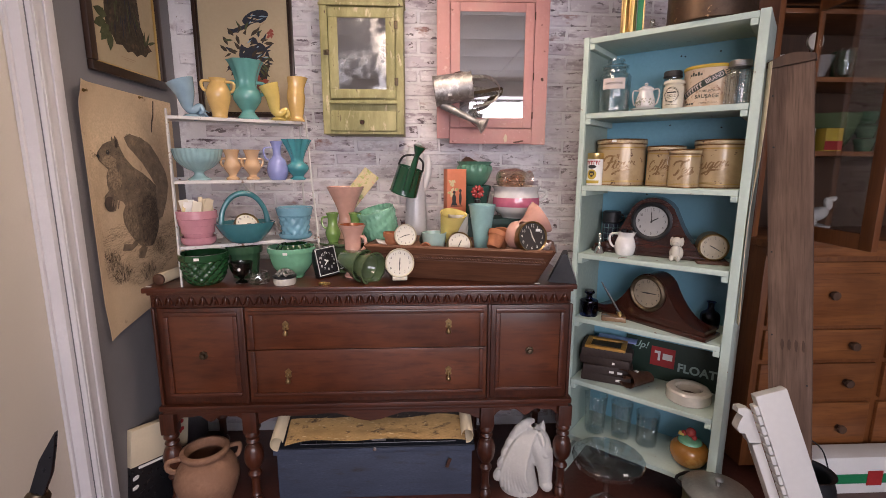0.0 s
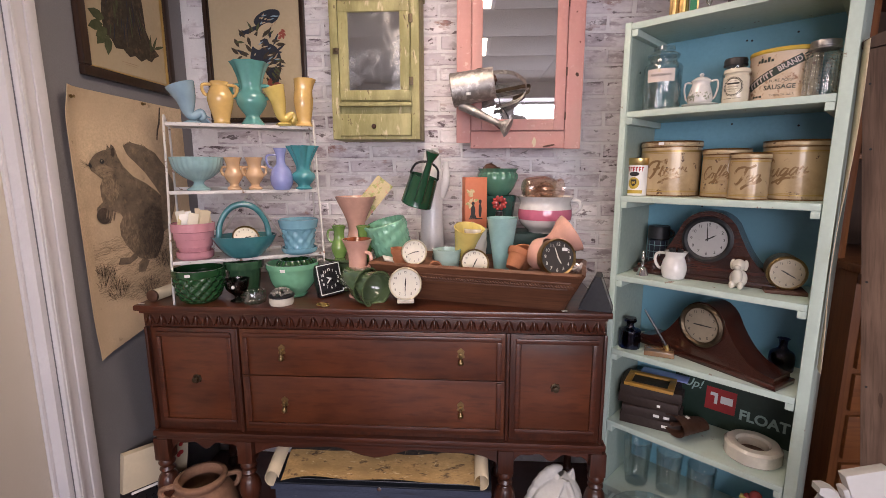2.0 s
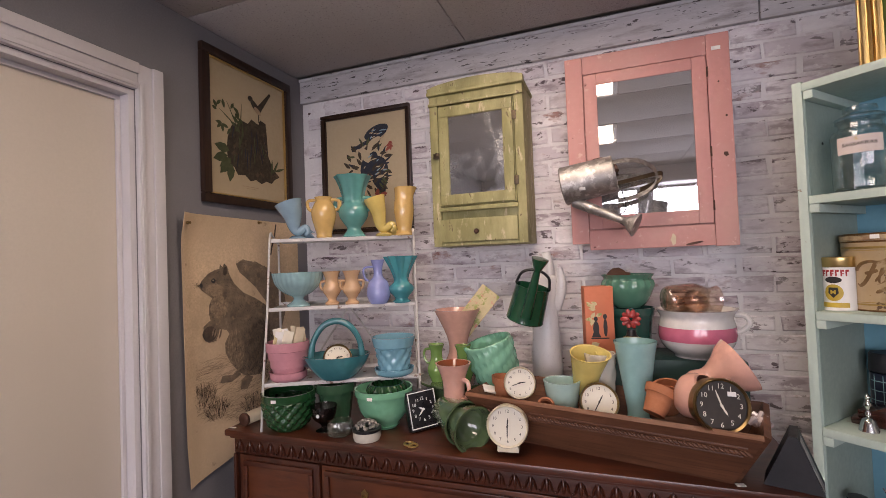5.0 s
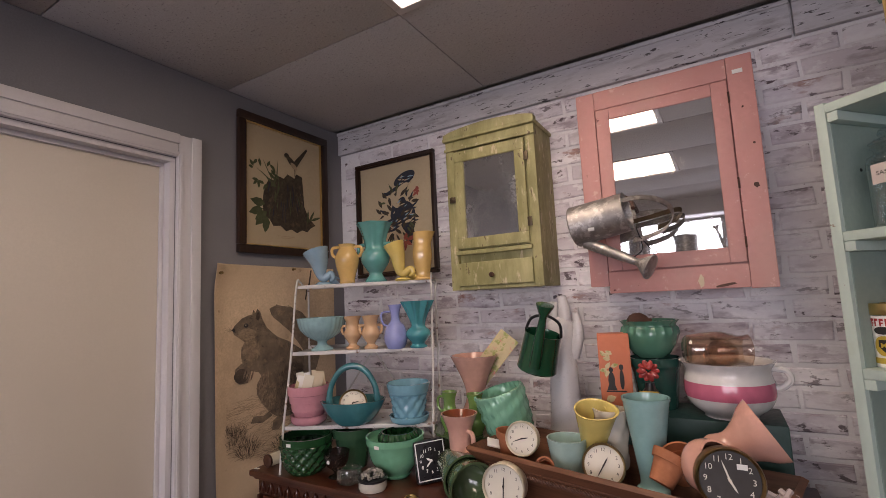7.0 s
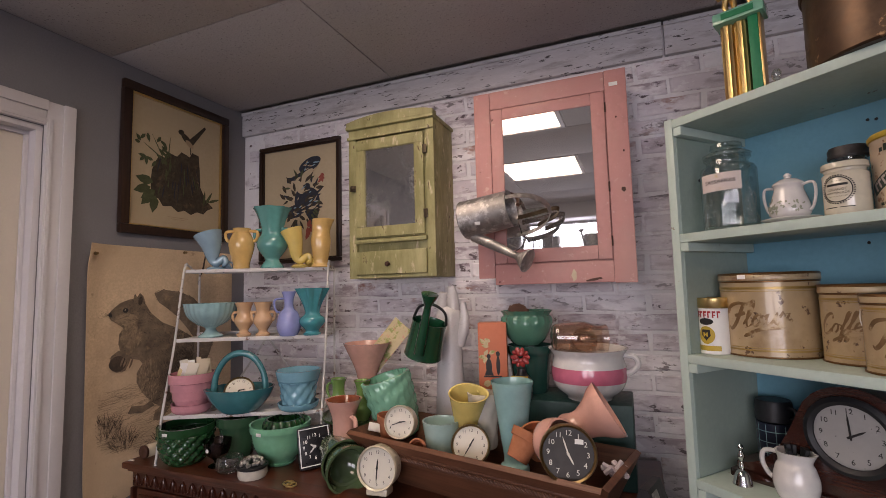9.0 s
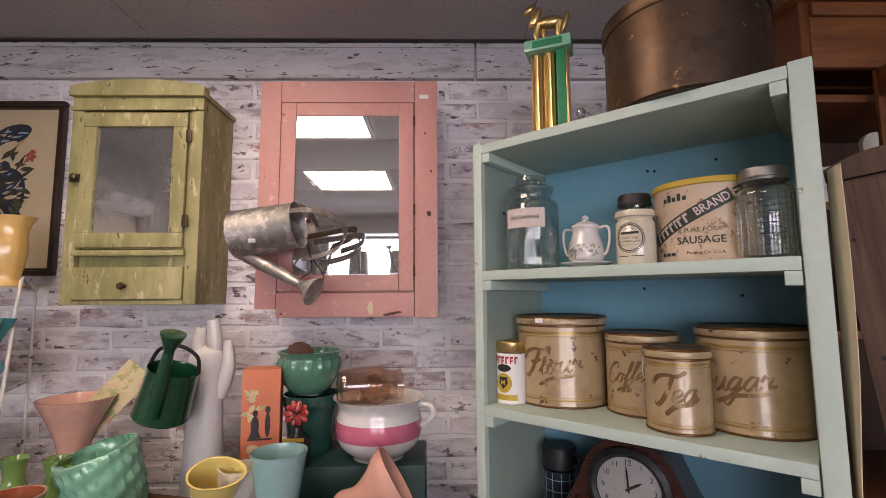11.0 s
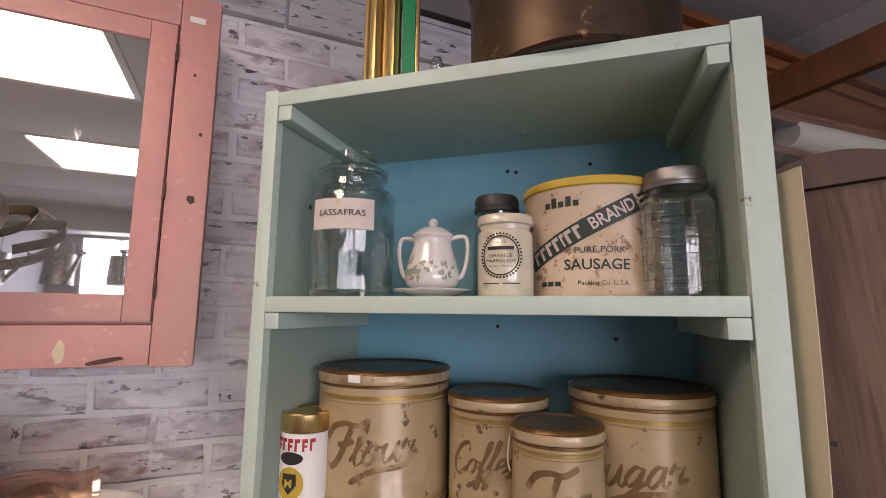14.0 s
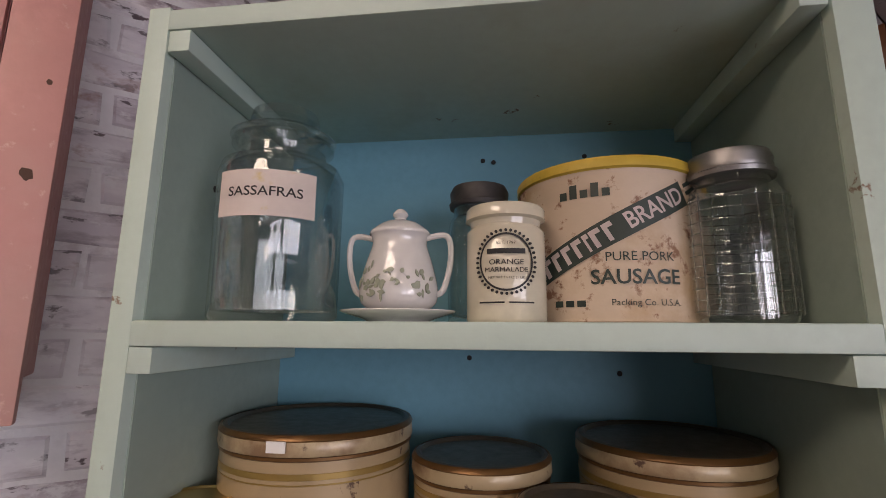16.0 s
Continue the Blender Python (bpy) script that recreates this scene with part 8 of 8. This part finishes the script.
# leaning boards
plank = thing("barn_plank", "weathered grey brown plank with dark cap rail leaning beside the bookcase", "plank", pose(1.694, 1.632, 0.012) @ pose(0, 0, 0, 1.3, -6.1, -46))
part("board", boxm(-0.072, 0.054, -0.012, 0.014, 0, 1.749, 0.004), "greywood", plank)
n = 12
part("cap_rail", plate([(0.058 - 0.129 * i / n, 1.769 + 0.016 * math.sin(math.pi * i / n)) for i in range(n + 1)] + [(-0.071, 1.7495), (0.058, 1.7495)], 0.036, None, pose(0, 0.014, 0)), "oakdark", plank, "dark curved cap rail")
for x, z in ((-0.056, 1.66), (-0.054, 1.49), (-0.060, 1.13), (-0.060, 0.83), (0.04, 0.66)):
    part("nail_hole", side([(0, 0), (0.0032, 0), (0.0028, 0.001), (0, 0.001)], 10, pose(x, -0.0122, z)), "inkblack", plank)
for i in range(4):
    part("dark_scorch", plate(oval(-0.03 + 0.02 * i, 0.80, 0.005, 0.022, 0, 12, 0.3, i), 0.0006, None, pose(0, -0.0122, 0)), "oakdark", plank)
bm, prev = bmesh.new(), None
for j in range(31):
    z = 0.86 + 0.90 * j / 30
    row = []
    for i in range(7):
        u = i / 6
        wob = 0.012 * math.sin(3.5 * z) + 0.010 * math.sin(9 * z)
        row.append(bm.verts.new((0.003 + (0.008 + 0.008 * min(1, max(0, (z - 1.15) / 0.3)) + wob * 0.35) * u ** 1.2, 0.02 - 0.065 * u + 0.015 * u * u + wob * u * 0.3, z)))
    if prev:
        for i in range(6):
            bm.faces.new((prev[i], row[i], row[i + 1], prev[i + 1]))
    prev = row
bm.normal_update()
bmesh.ops.solidify(bm, geom=bm.faces[:], thickness=0.0012)
solid("paper_sheet", bm, "cream", "long curled cream paper sheet tucked beside the bookcase", "paper", SHELF @ pose(0.604, 0.028, 0))
o = thing("corbel", "white painted dentil moulding piece leaning on the plank", "moulding", pose(1.59, 1.285, 0.02) @ pose(0, 0, 0, -8, -19.5, -8))
part("face_board", boxm(-0.045, 0.045, -0.02, 0.012, 0, 0.80, 0.004), "corbel", o)
for i in range(24):
    part("dentil", boxm(-0.057, -0.0455, -0.018, 0.012, 0.03 + 0.031 * i, 0.0565 + 0.031 * i, 0.002), "corbel", o)
bm = plate([(-0.092, 0.655), (-0.060, 0.645), (-0.0575, 0.645), (-0.0575, 0.750), (-0.072, 0.762), (-0.090, 0.765), (-0.096, 0.752), (-0.084, 0.738), (-0.100, 0.722), (-0.112, 0.705), (-0.108, 0.690), (-0.094, 0.685)], 0.035, None, pose(0, 0.045, 0))
box(bm, -0.085, -0.0575, 0.012, 0.05, 0.05, 0.643, 0.003)
part("scroll_end", bm, "corbel", o)


# ---- pine hutch ----
def hutch():
    h = thing("pine_hutch", "honey pine hutch with open shelves above drawers", "hutch", pose(2.25, 2.06, 0))
    w, e = 0.72, -0.46      # right and left ends
    part("base", boxm(e, w, 0.012, 0.45, 0.05, 1.085, 0.002), "oak_up", h)
    part("counter", boxm(e - 0.02, w + 0.02, -0.02, 0.47, 1.0855, 1.115, 0.005), "oak", h)
    part("counter_edge", boxm(e, w, -0.008, 0.0115, 1.045, 1.085, 0.003), "oak", h)
    for z0, z1 in ((0.735, 1.02), (0.575, 0.715), (0.385, 0.555), (0.13, 0.365)):
        for x0, x1 in ((e + 0.03, 0.11), (0.15, w - 0.03)):
            d = part("drawer", boxm(x0, x1, -0.006, 0.0115, z0, z1, 0.004), "oak", h)
            if z1 - z0 > 0.25 and z0 > 0.5:
                part("raised_panel", boxm(x0 + 0.06, x1 - 0.06, -0.011, -0.0065, z0 + 0.05, z1 - 0.05, 0.003), "oak", d)
            for kx in ((x0 + x1) / 2,) if z0 > 0.7 else (x0 + 0.14, x1 - 0.14):
                part("knob", side([(0, 0), (0.012, 0), (0.010, 0.012), (0.020, 0.022), (0.018, 0.032), (0, 0.035)], 18, pose(kx, -0.0065, (z0 + z1) / 2)), "oakdark", d)
    # back board in darker pine, the shade behind the shelves put into its colour
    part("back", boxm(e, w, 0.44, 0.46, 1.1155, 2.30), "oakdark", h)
    for x0, x1 in ((e, e + 0.025), (w - 0.025, w)):
        part("side_panel", boxm(x0, x1, 0.11, 0.4395, 1.1155, 2.30, 0.002), "oak_up", h)
    for z in (1.49, 1.80, 2.07):
        part("shelf", boxm(e + 0.0255, w - 0.0255, 0.13, 0.4395, z - 0.02, z, 0.002), "oak", h)
    part("frieze", boxm(e + 0.0255, w - 0.0255, 0.11, 0.13, 2.13, 2.30, 0.003), "oak", h)
    part("frieze_moulding", boxm(e + 0.0255, w - 0.0255, 0.098, 0.1095, 2.26, 2.295, 0.004), "oak", h)
    part("inner_top", boxm(e + 0.0255, w - 0.0255, 0.1305, 0.4395, 2.165, 2.18, 0.002), "oak", h)
    for y in (0.2, 0.28, 0.36):
        part("rib", boxm(e + 0.0255, w - 0.0255, y, y + 0.012, 2.155, 2.1645, 0.002), "oak", h)
    part("top", boxm(e - 0.03, w + 0.03, 0.08, 0.47, 2.3005, 2.325, 0.004), "oak", h)
    return h
hutch()
H = pose(2.25, 2.06, 0)
# open glazed door of the hutch
d = thing("hutch_door", "open glazed honey pine hutch door standing out from the shelves", "door", pose(1.965, 2.165, 1.118, 0, 0, -92))
for nm, a in (("stile", (0.0, 0.012, 0, 1.0)), ("stile", (0.345, 0.40, 0, 1.0)), ("rail", (0.0125, 0.3445, 0, 0.06)), ("rail", (0.0125, 0.3445, 0.93, 1.0))):
    part(nm, boxm(a[0], a[1], -0.012, 0.012, a[2], a[3], 0.003), "oak_up", d)
p = part("pane", boxm(0.013, 0.344, -0.0015, 0.0015, 0.0605, 0.9295), "clear", d, "clear glass pane")
p.visible_shadow = False
solid("price_sticker", boxm(-0.014, 0.014, -0.001, 0, 0, 0.012), "white", "small white price sticker on the hutch door", "sticker", pose(1.965 - 0.0135, 2.165 - 0.37, 1.43, 0, 0, -92))
solid("paper_roll", lathe([(0, 0), (0.034, 0), (0.040, 0.005), (0.043, 0.62), (0.030, 0.622), (0, 0.61)], 24, None, pose(0, 0, 0, 0, 90, 0)), "ivory", "thick cream rolled paper lying on the hutch shelf", "paper roll", H @ pose(0.065, 0.140, 2.113, 0, 0, -3))
o = thing("desk_clock", "small silver clock with a white dial on the hutch shelf", "clock", H @ pose(-0.23, 0.19, 1.8005))
part("post", lathe(smooth_profile([(0.035, 0), (0.030, 0.02), (0.018, 0.05), (0.030, 0.09), (0.012, 0.12)], 4), 20), "chrome", o)
part("dial", side([(0, 0), (0.036, 0), (0.036, 0.012), (0, 0.012)], 24, pose(0, 0, 0.155)), "ivory", o)
pot("bowl", "plain white flaring china bowl on the hutch shelf", "bowl", tuple((H @ pose(-0.36, 0.2, 1.8005)).translation), "whitech", [(0.030, 0), (0.034, 0.01), (0.065, 0.09)])
pot("tumbler", "green glass tumbler on the hutch shelf", "tumbler", tuple((H @ pose(-0.06, 0.22, 1.8005)).translation), "moss", [(0.040, 0), (0.048, 0.12)])
pot("glass_vase", "clear cut glass vase on the hutch shelf", "glass vase", tuple((H @ pose(-0.10, 0.16, 1.8005)).translation), "clear", [(0.030, 0), (0.040, 0.06), (0.034, 0.12)], wave=flute(12, 0.03))
pot("mug", "white china mug on the hutch shelf", "mug", tuple((H @ pose(-0.22, 0.2, 1.4905)).translation), "whitech", [(0.045, 0), (0.050, 0.10)])
solid("spice_tin", boxm(-0.04, 0.04, -0.03, 0.03, 0, 0.10, 0.003), "yellow", "small yellow and red spice tin on the hutch shelf", "tin", H @ pose(-0.11, 0.18, 1.4905))
solid("spice_tin_band", boxm(-0.0405, 0.0405, -0.0315, -0.0305, 0.005, 0.045), "red", "red paper band of the spice tin", "label", H @ pose(-0.11, 0.18, 1.4905))
pot("bowl", "wide green ribbed glass bowl on the hutch shelf", "bowl", tuple((H @ pose(-0.02, 0.32, 1.4905)).translation), "willow", [(0.07, 0), (0.13, 0.10), (0.15, 0.17)], wave=flute(30, 0.015), n=60)
bm = bmesh.new()
for c3, s3, t2 in (((0, 0, 0.10), (0.045, 0.03, 0.030), 25), ((0.04, 0, 0.145), (0.018, 0.016, 0.030), 20), ((0.055, 0, 0.165), (0.024, 0.014, 0.013), 15), ((-0.03, 0, 0.06), (0.025, 0.022, 0.04), 0)):
    bmesh.ops.create_icosphere(bm, subdivisions=3, radius=1, matrix=pose(*c3, 0, -t2, 0) @ Matrix.Diagonal((*s3, 1)))
lathe([(0, 0), (0.05, 0), (0.05, 0.05), (0, 0.06)], 20, bm)
solid("animal_figurine", bm, "whiteg", "small white china animal figurine on a round base", "figurine", H @ pose(-0.16, 0.12, 1.1155))
for i in range(3):
    pot("stacked_cup", "dark green glass cup in a stack", "cup", tuple((H @ pose(0.08, 0.2, 1.4905 + 0.06 * i)).translation), "moss", [(0.03, 0), (0.045, 0.055)], group="stacked cups")
o = thing("sign_crate", "long white and green printed crate on the floor", "crate", pose(2.25, 1.98, 0))
part("box", boxm(-0.34, 0.30, -0.05, 0.05, 0.0, 0.175, 0.003), "white", o)
part("green_band", boxm(-0.34, 0.30, -0.0525, -0.0505, 0.05, 0.095), "sodagreen", o)
part("red_square", boxm(0.02, 0.09, -0.054, -0.0526, 0.04, 0.11), "red", o)
o = thing("iron_kettle", "black cast iron pot with a wire bail on the floor", "pot", pose(1.93, 1.86, 0))
part("body", vessel([(0.05, 0), (0.085, 0.03), (0.10, 0.10), (0.085, 0.16), (0.095, 0.175)], 0.006, 32), "iron", o)
part("bail", tube([(-0.09, 0, 0.16), (-0.07, 0.03, 0.25), (0, 0.05, 0.29), (0.07, 0.03, 0.25), (0.09, 0, 0.16)], 0.003, 8), "iron", o)

# ---- small white price stickers ----
for m, lab in ((on_shelf(0.112, 0.160, 1.3425 + 0.181, 0) @ pose(0, -0.1022, 0), "flour canister's lid"), (pose(-0.216, 1.9985, BUF + 0.112), "jadeite bowl"), (pose(-0.513, 1.9105, BUF + 0.110, 0, 0, 8), "dark green bowl"),
               (pose(0.730, 1.895, 1.160, -10, 4, 12) @ pose(0.022, -0.0045, 0.026), "dark clock's glass"), (pose(0.44, 2.2242, 1.715, 24, 0, -4), "galvanised can"), (on_shelf(0.268, 0.078, 0.4755 + 0.0775, -32) @ pose(0, 0, 0, -70), "cow bell"),
               (pose(1.110, 1.782, 0.2335, -75, 0, 0), "cake stand")):
    solid("price_sticker", boxm(-0.009, 0.009, -0.0012, 0, -0.005, 0.005, 0.0004), "white", "small white price sticker on the " + lab, "sticker", m, "price stickers")

# ---- far side of the shop, seen in the mirrors ----
structure("beam", boxm(XW, XE, -1.25, -1.05, 2.22, ZC - 0.001, 0.004), "trimwhite", "white painted ceiling beam across the shop", "beam")
for i in range(5):
    x = -0.75 + 0.42 * i
    c = watering_can("hanging_can", "old dark metal can hanging from the beam", pose(x, -1.15, 1.80, 0, 8 - 5 * i, 40 * i), "steel", 0.24, 0.105, (0.20, 0, 0.22), 0.035, 0.14, 0)
    part("hanger", tube([(0, 0, 0.378), (0, 0, 0.43)], 0.002, 6, steps=1), "black", c)
o = thing("display_table", "dark wooden shop table by the windows", "table", pose(1.2, -1.9, 0))
part("top", boxm(-0.9, 0.9, -0.35, 0.35, 0.74, 0.77, 0.004), "oak", o)
for x in (-0.84, 0.84):
    for y in (-0.3, 0.3):
        part("leg", boxm(x - 0.03, x + 0.03, y - 0.03, y + 0.03, 0, 0.7395, 0.003), "oak_up", o)

# ---- top board and bricks of the north wall, last ----
wall = structure("wall_north", boxm(XW - 0.12, XE + 0.12, YN, YN + 0.12, 0, ZC), "mortar", "whitewashed brick wall, worn and flaking", "wall")
cap = thing("baseboard", "chippy white boards along the top of the brick wall", "trim board", pose(0, YN, 0), kind="structure")
for x0, x1 in ((XW, 1.015), (1.02, 2.6)):
    part("board", boxm(x0 + 0.001, x1, -0.022, -0.0005, 2.275, 2.3895, 0.004), "oldwhite", cap)
    part("board_bead", boxm(x0 + 0.001, x1, -0.028, -0.0225, 2.375, 2.3895, 0.002), "oldwhite", cap)
rnd = random.Random(11)
BL, BH, J = 0.205, 0.0655, 0.011
meshes = []
for k in range(6):
    bm = bmesh.new()
    L, Hh = BL - J, BH - J
    out = []
    for x0, z0, x1, z1 in ((-L / 2, -Hh / 2, L / 2, -Hh / 2), (L / 2, -Hh / 2, L / 2, Hh / 2), (L / 2, Hh / 2, -L / 2, Hh / 2), (-L / 2, Hh / 2, -L / 2, -Hh / 2)):
        m4 = 3 if x0 != x1 else 1
        for i in range(m4):
            u = i / m4
            out.append((x0 + (x1 - x0) * u + rnd.uniform(-0.003, 0.003), z0 + (z1 - z0) * u + rnd.uniform(-0.003, 0.003)))
    a = [bm.verts.new((x, 0, z)) for x, z in out]
    b = [bm.verts.new((x * 0.955, -0.0035, z * 0.84)) for x, z in out]
    bm.faces.new(b)
    for i in range(len(a)):
        bm.faces.new((a[i], b[i], b[(i + 1) % len(a)], a[(i + 1) % len(a)]))
    bmesh.ops.recalc_face_normals(bm, faces=bm.faces)
    me = bpy.data.meshes.new("brick")
    bm.to_mesh(me)
    bm.free()
    me.materials.append(M["brick"])
    meshes.append(me)
rest = bmesh.new()
for row in range(34):
    z = 2.238 - row * BH
    if z < 0.05:
        break
    for col in range(-1, 15):
        x = XW + 0.02 + (col + (0.5 if row % 2 else 0.0)) * BL + rnd.uniform(-0.004, 0.004)
        if x - BL / 2 < XW - 0.01 or x > 2.0:
            continue
        if z > 0.93 and x < 1.75:
            ob = new("brick", meshes[rnd.randrange(6)])
            ob.location = (x, YN - 0.0003, z)
            ob.parent = wall
        else:
            me = meshes[rnd.randrange(6)]
            base = len(rest.verts)
            rest.from_mesh(me)
            rest.verts.ensure_lookup_table()
            bmesh.ops.translate(rest, vec=(x, YN - 0.0003, z), verts=rest.verts[base:])
o = part("brick_course", rest, "brick", wall)
o["kind"] = "stuff"
